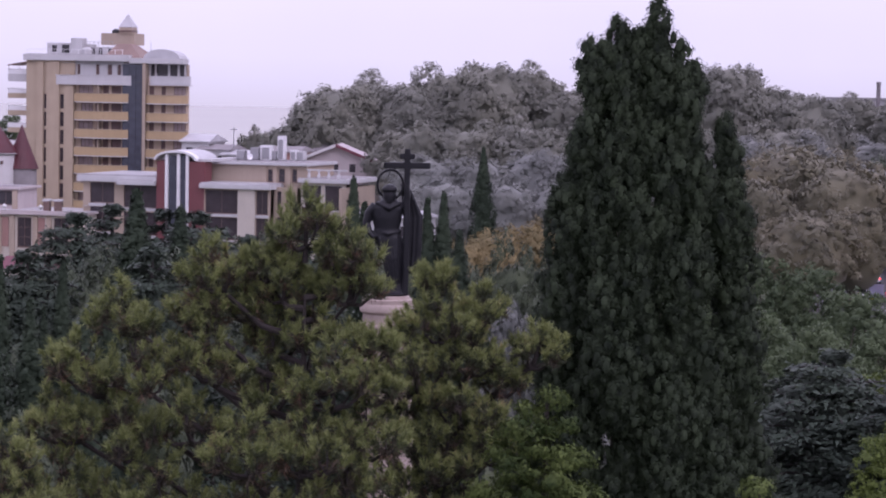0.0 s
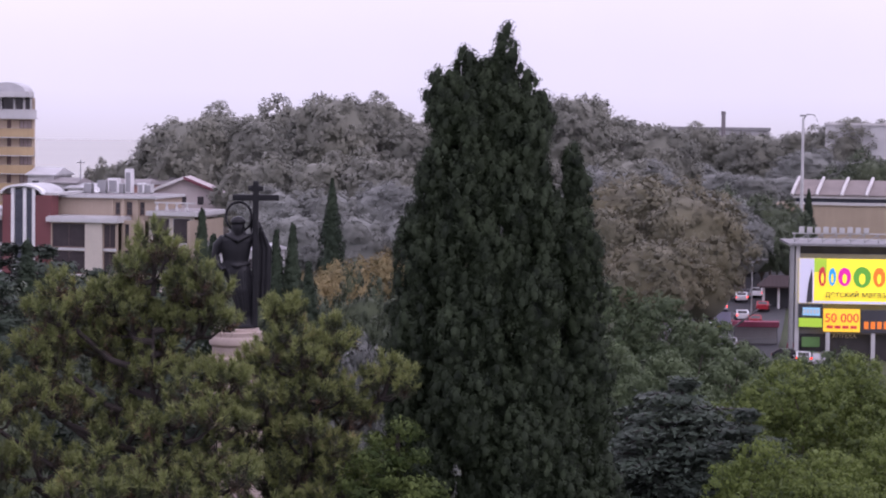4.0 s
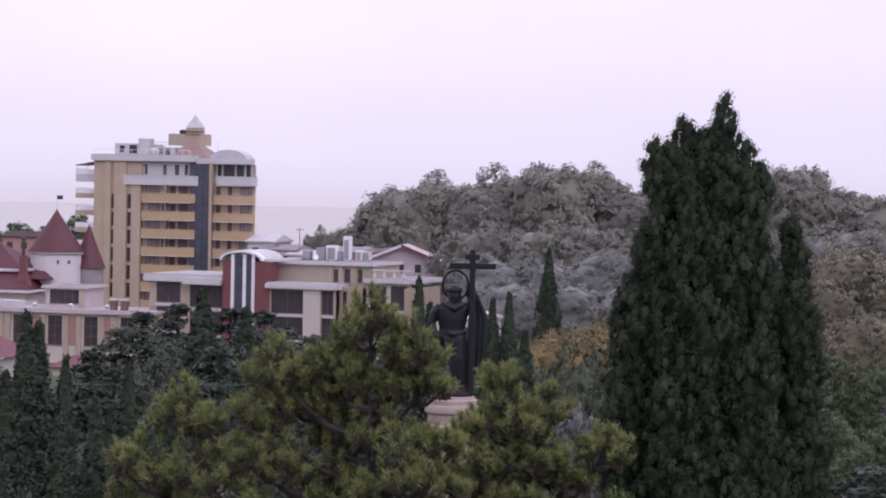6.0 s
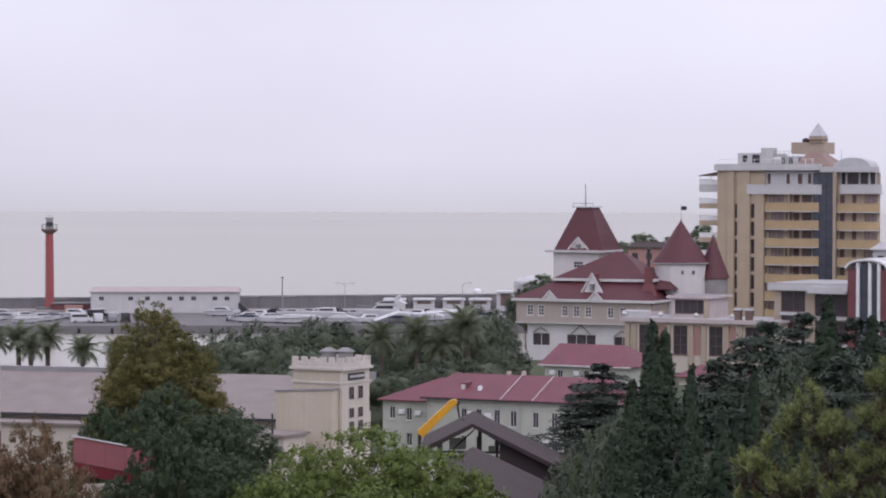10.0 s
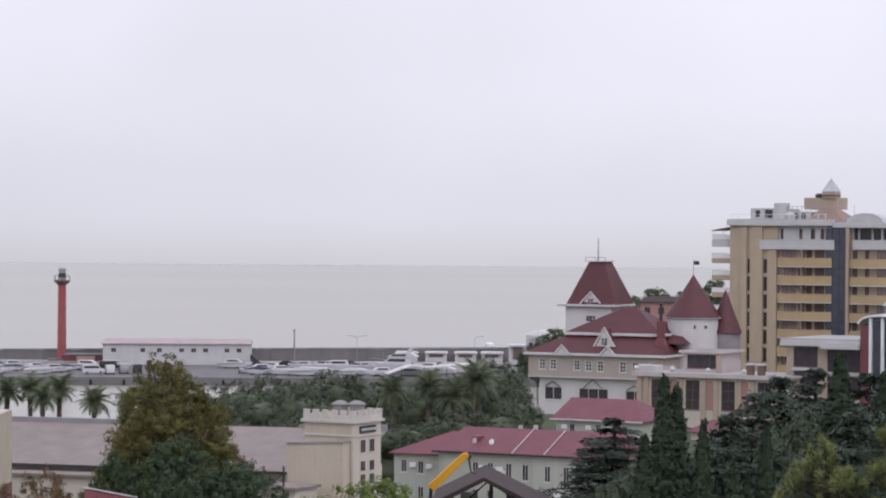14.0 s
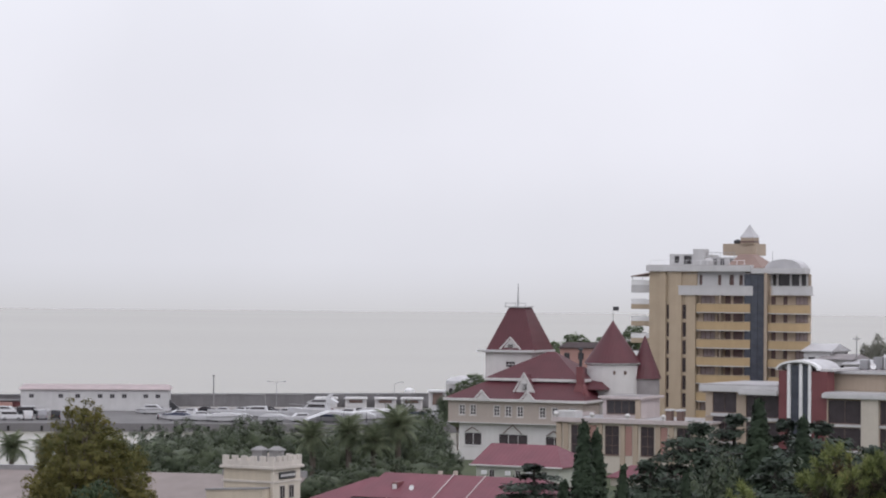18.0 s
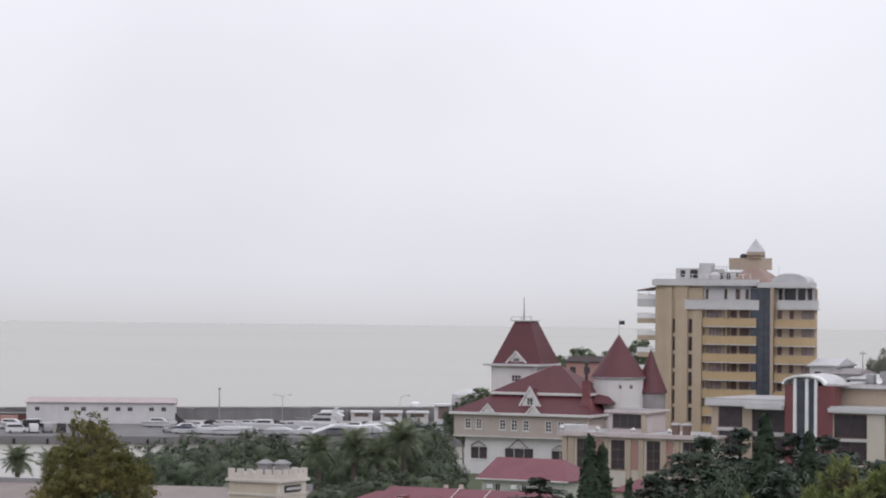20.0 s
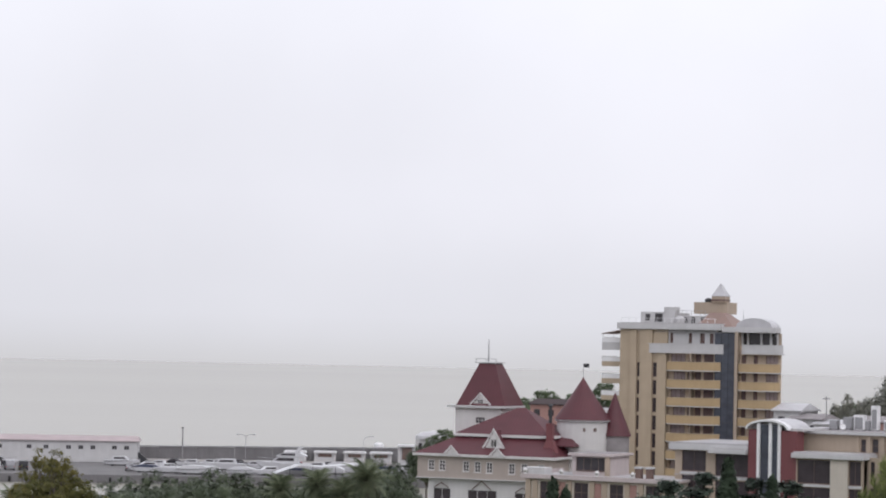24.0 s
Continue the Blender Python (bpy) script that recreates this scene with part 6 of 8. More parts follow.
# ---- the great cypress ----
def make_great_cypress():
    d0, b0 = 70, 11.0
    z0 = ground_at(b0, d0) - 0.1
    rng = np.random.default_rng(5)
    t = thing("cypress_tree", (0, 0, 0), label="huge dark green cypress with several pointed tops", category="cypress tree")
    # pointed tops: bearing of the axis, elevation of the tip, radius, how far it comes forward, length
    lobes = [(10.88, 2.05, 0.34, 0.0, 1.9), (10.84, 1.5, 0.42, 0.0, 1.8), (9.98, 1.62, 0.34, -0.1, 1.7), (10.2, 1.35, 0.24, -0.1, 1.4), (10.44, 1.38, 0.28, 0.1, 1.6), (9.42, 1.05, 0.34, 0.0, 1.3), (9.72, 1.05, 0.38, -0.2, 1.5), (11.4, 1.1, 0.28, -0.1, 1.3), (11.68, 0.68, 0.26, -0.1, 1.3),
             (10.95, 0.9, 0.5, -0.2, 1.9), (10.1, 0.85, 0.48, -0.2, 1.9), (10.5, 0.75, 0.46, 0.1, 1.7), (11.35, 0.55, 0.42, -0.2, 1.6), (12.38, -0.5, 0.3, -0.1, 1.4), (12.5, -0.95, 0.36, 0.0, 1.6)]
    # the body: ring after ring of egg-shaped lobes between the two flanks, standing further out lower down
    levels = (0.5, -0.2, -0.9, -1.7, -2.5, -3.3, -4.2, -5.1, -6.0, -7.0, -8.0)
    flank_left = (9.25, 9.12, 8.92, 8.64, 8.62, 8.6, 8.45, 8.3, 8.22, 8.0, 7.8)
    flank_right = (11.85, 11.85, 11.9, 12.85, 12.95, 13.05, 13.15, 13.36, 13.42, 13.5, 13.55)
    inner = []
    for k, (e, left, right) in enumerate(zip(levels, flank_left, flank_right)):
        wide = 0.46 + 0.032 * k
        lo, hi = left + wide * 0.7, right - wide * 0.7
        n = max(3, round((hi - lo) / (wide * 1.3)) + 1)
        for j in range(n):
            u = 2 * j / (n - 1) - 1
            b = lo + (hi - lo) * (u + 1) / 2 + (rng.uniform(-0.22, 0.22) if abs(u) < 0.99 else rng.uniform(-0.1, 0.06) * u)
            out = math.sqrt(max(0, 1 - 0.9 * u * u))
            lobes.append((b, e + rng.uniform(-0.45, 0.45), wide * rng.uniform(0.72, 1.25), -out * (0.3 + 0.23 * k) + rng.uniform(-0.35, 0.35), rng.uniform(1.5, 2.3) + 0.05 * k))
            inner.append((d0 * math.tan(radians(b * 0.92 + b0 * 0.08 - b0)), -out * (0.3 + 0.23 * k) + 0.75, height(e, d0) - z0 - 1.1, wide * 0.9, 0.7, 1.1))
    P, N, S, cores, lean = [], [], [], [np.array(inner)], [np.array(inner)[:, :3] * 0 + np.array([0, -0.6, 0.3])]
    for b, e, r, fwd, length in lobes:
        top = height(e, d0) - z0
        x = d0 * math.tan(radians(b - b0))
        n = int(4.4 * (r + 0.12) * length / 0.08) + 8
        f = (np.arange(n) + rng.random(n)) / n
        a = np.arange(n) * 2.39996 + rng.uniform(-0.5, 0.5, n)
        rad = r * np.sin(np.pi * np.minimum(1, 0.02 + 0.93 * f ** 0.72)) ** 0.7 * rng.uniform(0.72, 1.12, n)
        side = np.stack([np.cos(a), np.sin(a), 0 * a], 1)
        c = np.array([x, fwd, top - 0.38]) + side * np.maximum(rad - 0.1, 0)[:, None] - f[:, None] * length * np.array([0, 0, 1])
        axis = side * np.minimum(0.75, 0.1 + f * 1.1)[:, None] + np.array([0, 0, 0.9]) + rng.normal(size=(n, 3)) * 0.25
        axis /= np.linalg.norm(axis, axis=1, keepdims=True)
        s = rng.uniform(0.6, 1.35, n)
        cores.append(np.concatenate([c + axis * 0.16 * s[:, None], np.stack([0.085 * s, 0.085 * s, 0.145 * s], 1)], 1))
        lean.append(side * 0.5 + axis * 0.6)
        cores.append(np.array([[x, fwd, top - 0.6 - length * 0.5, r * 0.55, r * 0.55, length * 0.42]]))
        lean.append(np.array([[0, -0.6, 0.3]]))
        # every tuft is a small flame of scale leaves leaning up and outward
        leaves = 72
        A, w = np.repeat(axis, leaves, 0), np.repeat(s, leaves)[:, None]
        B = np.cross(A, rng.normal(size=A.shape))
        B /= np.maximum(np.linalg.norm(B, axis=1, keepdims=True), 1e-6)
        u = rng.random((n * leaves, 1))
        knob = 1 + 0.35 * np.sin(9 * u + 5 * B[:, :1]) * np.sin(7 * B[:, 1:2] + 3)
        P.append(np.repeat(c, leaves, 0) + A * u * 0.36 * w + B * 0.15 * w * knob * np.sin(np.pi * (0.3 + 0.62 * u)) ** 0.7)
        N.append(B)
        S.append(B * 0.8 + A * (1.5 * u - 0.35) + np.repeat(side, leaves, 0) * 0.3)
    P, N, S = np.concatenate(P), np.concatenate(N), np.concatenate(S)
    part("crown", leaf_mesh("crown", P, N, 0.056 * rng.uniform(0.7, 1.3, len(P)), 0.7, CYPRESS_LEAF, rng, soft=S, stray=0.15, rounded=0.9), None, t)
    part("inner_foliage", lumps("inner_foliage", np.concatenate(cores), CYPRESS_LEAF, rng, np.concatenate(lean), 0.35), None, t)
    for x, r, h in ((0, 0.45, 20), (-1.2, 0.3, 17), (1.6, 0.3, 16)):
        part("trunk", tube(bmesh.new(), ((x * 0.4, 0, -0.6), (x * 0.7, 0, h * 0.4), (x, 0, h)), (r, r * 0.7, 0.05), 10), GREY_BARK, t)
    t.matrix_basis = Matrix.Translation(at(b0, d0, z0)) @ pose(0, 0, 0, 0, 0, -b0)


make_great_cypress()


def make_thuja(b0, d0, lobes, label, seed, material=None):
    """A bushy conifer of fan-like sprays in rounded heads."""
    z0 = ground_at(b0, d0) - 0.1
    rng = np.random.default_rng(seed)
    t = thing("thuja_tree", (0, 0, 0), label=label, category="conifer")
    bl = [bough(b, e, d, r, b0, d0, z0, 0.75) for b, e, d, r in lobes]
    P, N, S, C = clumps(bl, 6.0, 0.24, 60, rng, low=-0.7, inner=0.4)
    part("crown", leaf_mesh("crown", P, N, 0.095 * rng.uniform(0.6, 1.4, len(P)), 0.5, material or THUJA_LEAF, rng, soft=S), None, t)
    top = max(b[2] for b in bl)
    part("trunk", tube(bmesh.new(), ((0, 0, -0.5), (0, 0, top * 0.5), (0, 0, top)), (0.25, 0.18, 0.05), 8), BARK, t)
    t.matrix_basis = Matrix.Translation(at(b0, d0, z0)) @ pose(0, 0, 0, 0, 0, -b0)
    return t


make_thuja(8.6, 63, [(8.75, -7.05, 63, 0.4), (8.3, -7.3, 63, 0.45), (8.9, -7.6, 62.7, 0.5), (7.9, -7.7, 62.7, 0.5), (8.4, -8.0, 62.4, 0.55), (7.5, -8.2, 62.8, 0.45), (9.1, -8.3, 62.4, 0.55), (7.9, -8.6, 62.3, 0.6), (8.6, -8.8, 62.1, 0.7), (7.4, -9.0, 62.5, 0.55), (9.3, -9.2, 62.2, 0.7), (8.0, -9.5, 62, 0.9), (9.0, -10.0, 62, 1.0)], "fresh green bushy thuja beside the great cypress", 41)
make_thuja(13.3, 66, [(13.2, -8.9, 66, 0.5), (13.0, -9.6, 65.7, 0.7), (13.6, -9.9, 65.8, 0.6)], "bright green thuja tips at the foot of the cypress", 42)

# ---- slim cypresses, cedars and shrubs of the park ----
slim_a = column_tree("slim dark green cypress", SLIM_LEAF, 16, 1.5, 51, flame=1.8)
slim_b = column_tree("slim dark green cypress with a pointed tip", SLIM_LEAF, 16, 1.5, 52, flame=2.2)
PARK_CYPRESSES = [(-4.32, -3.02, 118, 0.85), (-3.46, -3.98, 112, 0.6), (-2.1, -4.09, 116, 0.62), (-0.5, -2.5, 150, 1.0), (0.45, -2.85, 152, 1.0), (-1.1, -4.5, 112, 0.7), (-4.75, -4.3, 112, 0.8), (-2.8, -4.9, 108, 0.75),
                  (4.25, -2.14, 190, 0.7), (5.88, -2.6, 175, 0.62), (6.24, -2.44, 175, 0.62), (7.1, -1.45, 330, 0.8), (-4.05, -3.2, 119, 0.8), (0.9, -3.7, 140, 0.7), (4.5, -2.7, 180, 0.8), (6.6, -3.3, 170, 0.8), (-1.6, -5.2, 105, 0.8), (-3.6, -5.4, 104, 0.8), (-4.9, -5.6, 100, 0.9), (17.55, -1.55, 420, 0.8)]
for i, (b, e, d, w) in enumerate(PARK_CYPRESSES):
    z = ground_at(b, d)
    h = height(e, d) - z
    src = slim_a if i % 2 else slim_b
    plant(src, b, d, z, h / 16.0, w * max(1, h / 16) * 1.55, i * 47, "slim park cypresses")
for src, b, d in ((slim_a, -2.5, 122), (slim_b, -5.2, 104)):
    src.matrix_basis = Matrix.Translation(at(b, d, ground_at(b, d) - 1))
    src["group"] = "slim park cypresses"

cedar_a = tiered_tree("dark blue-green cedar with level tiers of branches", CEDAR_LEAF, 18, 5.5, 61, tiers=17, arms=7, leaves=40, leaf_size=0.32, taper=0.7)
cedar_b = tiered_tree("dark cedar with drooping flat branches", CEDAR_LEAF, 16, 5.0, 62, tiers=18, arms=7, leaves=40, leaf_size=0.32, taper=0.5)
CEDARS = [(-1.8, -2.85, 170, 1.25), (-1.0, -2.65, 178, 1.25), (0.8, -2.8, 165, 1.35), (1.9, -3.3, 160, 1.2), (-2.9, -3.7, 150, 1.1), (-5.45, -3.85, 205, 1.3), (14.9, -5.55, 118, 1.1), (16.3, -6.2, 116, 1.0), (13.7, -6.4, 122, 1.0), (3.0, -3.2, 172, 1.0), (-0.2, -3.6, 140, 1.1), (0.1, -2.75, 175, 1.1), (12.5, -6.2, 130, 0.9)]
for i, (b, e, d, w) in enumerate(CEDARS):
    z = ground_at(b, d)
    h = height(e, d) - z
    src, H = (cedar_a, 18) if i % 2 else (cedar_b, 16)
    plant(src, b, d, z, h / H, w * 1.3, i * 61, "park cedars")
cedar_a.matrix_basis = Matrix.Translation(at(-3.8, 160, ground_at(-3.8, 160) - 3))
cedar_b.matrix_basis = Matrix.Translation(at(4.2, 160, ground_at(4.2, 160) - 4))
for c in (cedar_a, cedar_b):
    c["group"] = "park cedars"

# ---- leafy trees ----
green = broadleaf("round green leafy tree", GREEN_LEAF, 14, 5, 71, leaf_size=0.28, clump=0.55, leaves=34, dens=0.5, blobs=13, core=0.42)
lime = broadleaf("bright yellow-green leafy tree", LIME_LEAF, 14, 5.5, 72, leaf_size=0.15, clump=0.36, leaves=30, dens=1.2, blobs=18, smooth=1.0, lift=0.25, core=0.42)
deep = broadleaf("dense deep green tree", DEEP_LEAF, 10, 6.5, 73, leaf_size=0.28, clump=0.6, leaves=36, dens=0.5, blobs=20, smooth=0.6, lift=0.4, mass=True, core=0.9)
autumn = broadleaf("tall dome-shaped tree turning golden brown", AUTUMN_LEAF, 20, 6, 74, leaf_size=0.2, clump=0.45, leaves=30, dens=0.95, trunk_frac=0.12, cone=True, inner=0.4, smooth=0.8, lift=0.35, core=0.45)
russet = broadleaf("leafy tree with russet brown autumn leaves", RUSSET_LEAF, 14, 5.5, 75, leaf_size=0.18, clump=0.42, leaves=40, dens=0.9, blobs=12)
far_a = broadleaf("tall distant plane tree, its leaf colour paled as by haze", FAR_LEAF, 24, 9, 76, leaf_size=0.52, clump=1.0, leaves=25, dens=0.42, blobs=30, smooth=0.4, inner=0.25, lift=0.6, mass=True, core=1.0)
far_b = broadleaf("tall plane tree with an open crown, its leaf colour paled as by haze", FAR_LEAF, 24, 8, 77, leaf_size=0.52, clump=1.0, leaves=25, dens=0.42, blobs=30, smooth=0.4, inner=0.25, lift=0.6, mass=True, core=1.0)
far_autumn = broadleaf("broad tree with yellow-brown autumn leaves paled as by haze", FAR_AUTUMN, 18, 8, 78, leaf_size=0.42, clump=0.7, leaves=22, dens=0.6, blobs=22, smooth=0.5, inner=0.25, lift=0.6, mass=True, core=0.98)
mid_a = broadleaf("plane tree in the park, its green leaf colour greyed as by haze", MID_LEAF, 24, 9, 81, leaf_size=0.48, clump=0.95, leaves=25, dens=0.42, blobs=28, smooth=0.4, inner=0.25, lift=0.6, mass=True, core=1.0)
camphor = broadleaf("dark blue-green evergreen tree with layered sprays", CAMPHOR_LEAF, 13, 5, 80, leaf_size=0.22, clump=0.45, leaves=30, dens=0.65, blobs=16, core=0.42)
olive = broadleaf("silvery grey olive tree", OLIVE_LEAF, 8, 4, 79, leaf_size=0.3, clump=0.5, leaves=30, dens=0.5)


def grove(proto, H, R, rows, group):
    """Trees by bearing, elevation of the top, distance and crown half-width; the first row moves proto itself nowhere."""
    for i, (b, e, d, w) in enumerate(rows):
        z = ground_at(b, d)
        h = height(e, d) - z
        plant(proto, b, d, z - 0.1, h / H, w / R, i * 83 + 20, group)


rng_far = random.Random(9)
SKYLINE = [(2.0, -1.2, 3.5), (2.6, -1.1, 4.5), (3.5, -0.45, 7.5), (3.9, -0.1, 9), (4.65, 0.05, 9), (5.4, -0.1, 8), (6.3, 0.22, 9), (7.2, 0.45, 9), (8.1, 0.3, 8), (8.9, -0.15, 8), (9.6, -0.05, 8), (10.6, 0.1, 9), (11.6, 0.3, 8), (12.4, 0.5, 8), (13.2, 0.05, 8), (14.2, -0.15, 8), (15.2, -0.25, 8), (16.3, -0.35, 8), (17.4, -0.3, 8), (18.4, 0.0, 8), (19.4, 0.0, 9), (20.6, 0.1, 9)]
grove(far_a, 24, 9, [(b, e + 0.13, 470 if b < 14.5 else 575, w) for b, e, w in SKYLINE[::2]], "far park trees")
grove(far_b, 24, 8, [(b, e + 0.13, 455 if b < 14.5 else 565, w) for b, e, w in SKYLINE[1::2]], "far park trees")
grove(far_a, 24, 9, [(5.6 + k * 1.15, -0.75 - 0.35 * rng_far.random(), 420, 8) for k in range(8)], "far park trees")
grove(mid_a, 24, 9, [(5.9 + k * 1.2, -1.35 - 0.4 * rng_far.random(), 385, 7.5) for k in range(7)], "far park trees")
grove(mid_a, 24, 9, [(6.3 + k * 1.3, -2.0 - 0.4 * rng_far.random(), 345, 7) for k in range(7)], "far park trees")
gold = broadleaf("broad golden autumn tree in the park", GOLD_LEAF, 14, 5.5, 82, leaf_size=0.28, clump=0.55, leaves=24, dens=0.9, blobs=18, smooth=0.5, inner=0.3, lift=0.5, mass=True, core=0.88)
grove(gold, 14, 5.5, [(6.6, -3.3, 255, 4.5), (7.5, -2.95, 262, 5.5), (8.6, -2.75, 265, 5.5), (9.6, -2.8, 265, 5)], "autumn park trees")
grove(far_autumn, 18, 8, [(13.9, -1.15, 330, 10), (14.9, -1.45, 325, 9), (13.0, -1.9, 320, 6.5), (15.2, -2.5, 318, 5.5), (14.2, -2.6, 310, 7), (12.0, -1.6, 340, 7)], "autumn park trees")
grove(deep, 10, 6.5, [(6.8, -3.95, 215, 4), (7.9, -3.6, 220, 4), (8.8, -3.9, 210, 4), (4.2, -3.6, 215, 4), (5.2, -3.7, 220, 4), (9.8, -4.0, 200, 4), (16.9, -2.3, 425, 4.5), (17.3, -2.6, 400, 4), (16.4, -2.7, 448, 4), (16.05, -1.6, 432, 6.5), (16.75, -1.75, 425, 6.5), (17.15, -2.1, 412, 5), (16.55, -2.3, 402, 5), (18.9, -0.75, 520, 7), (18.2, -1.1, 515, 6)], "deep green park trees")
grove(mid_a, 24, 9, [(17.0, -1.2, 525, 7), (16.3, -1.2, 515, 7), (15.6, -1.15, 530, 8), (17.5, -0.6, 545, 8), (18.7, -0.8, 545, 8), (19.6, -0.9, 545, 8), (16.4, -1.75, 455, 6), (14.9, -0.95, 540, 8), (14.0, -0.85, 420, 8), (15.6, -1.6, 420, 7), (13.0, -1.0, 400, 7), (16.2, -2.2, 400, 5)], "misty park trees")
grove(olive, 8, 4, [(7.75, -5.1, 140, 2.8), (8.6, -5.3, 138, 2.4)], "olive trees")
grove(green, 14, 5, [(13.3, -3.7, 200, 5.5), (14.4, -3.9, 205, 5.5), (15.3, -4.4, 190, 5), (16.1, -4.95, 175, 5), (13.2, -4.9, 170, 5), (17.2, -5.1, 180, 4.5), (12.4, -4.4, 190, 5), (18.3, -5.0, 190, 4.5), (14.6, -5.2, 160, 4.5)], "green park trees")
grove(lime, 14, 5.5, [(17.3, -5.3, 122, 5.2), (18.7, -5.1, 126, 5.4), (16.6, -7.0, 112, 3.6), (18.0, -7.2, 108, 4.6), (19.6, -6.8, 112, 4.5)], "yellow-green park trees")
grove(deep, 10, 6.5, [(-13.6, -3.3, 345, 6.5), (-12.7, -3.15, 350, 6.5), (-11.8, -3.05, 348, 6.5), (-13.1, -3.5, 338, 6), (-12.2, -3.45, 336, 6), (-14.2, -3.6, 340, 5), (-11.0, -3.15, 352, 6), (-10.0, -3.25, 345, 6), (-9.1, -3.2, 350, 6), (-8.2, -3.0, 350, 6), (-8.0, -2.75, 360, 5), (-7.1, -2.3, 470, 4), (-12.3, -4.0, 322, 5.5), (-11.2, -4.1, 318, 5.5), (-10.1, -4.1, 316, 5.5), (-9.0, -3.9, 318, 5.5), (-7.9, -3.8, 322, 5.5), (-7.75, -3.4, 330, 4.5), (-13.4, -4.1, 325, 5), (-7.3, -4.4, 310, 3.5), (-14.6, -3.7, 350, 5), (-9.6, -4.6, 300, 4), (-8.6, -4.6, 300, 4)], "harbour park trees")
grove(green, 14, 5, [(-4.5, -1.1, 620, 7), (-5.1, -1.25, 640, 6), (-3.25, -0.9, 640, 6), (-3.9, -1.15, 630, 6), (-6.7, -2.0, 520, 5), (-2.4, -1.2, 640, 6), (2.2, -1.25, 560, 6)], "distant shore trees")
grove(lime, 14, 5.5, [(-10.55, -5.35, 108, 5.4), (-11.9, -5.75, 106, 4.6), (-9.3, -5.8, 107, 4.6), (-12.9, -6.4, 104, 4.0), (-8.3, -6.3, 106, 3.8), (-10.4, -6.6, 100, 5.0)], "yellow-green park trees")
grove(camphor, 13, 5, [(-15.0, -4.35, 190, 4.6), (-14.0, -4.95, 186, 4.4), (-16.35, -4.75, 196, 3.0), (-14.5, -5.7, 174, 4.8), (-16.1, -6.35, 168, 2.6), (-13.5, -6.0, 172, 3.4), (-15.2, -5.3, 180, 3.0), (-15.05, -5.2, 167, 3.2)], "dark evergreen trees")
grove(autumn, 20, 6, [(-15.2, -2.5, 206, 6.5), (-15.55, -2.45, 213, 4.2)], "autumn park trees")
grove(russet, 14, 5.5, [(-17.9, -5.1, 120, 3.2), (-18.9, -5.4, 122, 3.2), (-17.5, -6.2, 118, 2.4)], "russet trees")
for k, (ob, b, d) in enumerate(((green, 12.0, 215), (lime, 20.8, 120), (deep, -9.4, 338), (autumn, -15.0, 211), (russet, -19.8, 124), (far_a, 22.5, 470), (far_b, 22.0, 440), (mid_a, 21.5, 400), (far_autumn, 11.0, 262), (olive, 9.4, 142), (gold, 10.3, 270), (camphor, -13.6, 192))):
    ob.matrix_basis = Matrix.Translation(at(b, d, ground_at(b, d) - 0.3))

# undergrowth between the cypresses and cedars
grove(deep, 10, 6.5, [(-4.6, -5.3, 150, 4), (-3.7, -5.0, 155, 4), (-2.8, -4.6, 165, 4.5), (-2.0, -4.4, 160, 4.5), (-1.2, -4.2, 158, 4.5), (-0.4, -4.6, 150, 4.5), (0.4, -4.3, 150, 4.5), (1.2, -4.0, 180, 4.5), (2.1, -3.9, 185, 4.5), (3.0, -3.7, 190, 4.5), (3.8, -3.4, 200, 4.5), (-5.2, -5.2, 180, 3.5), (-4.0, -6.2, 120, 3.5), (-2.4, -6.0, 125, 4), (-3.2, -7.2, 105, 3.5), (-0.8, -5.8, 125, 4), (-5.6, -5.9, 150, 3.5)], "park undergrowth")


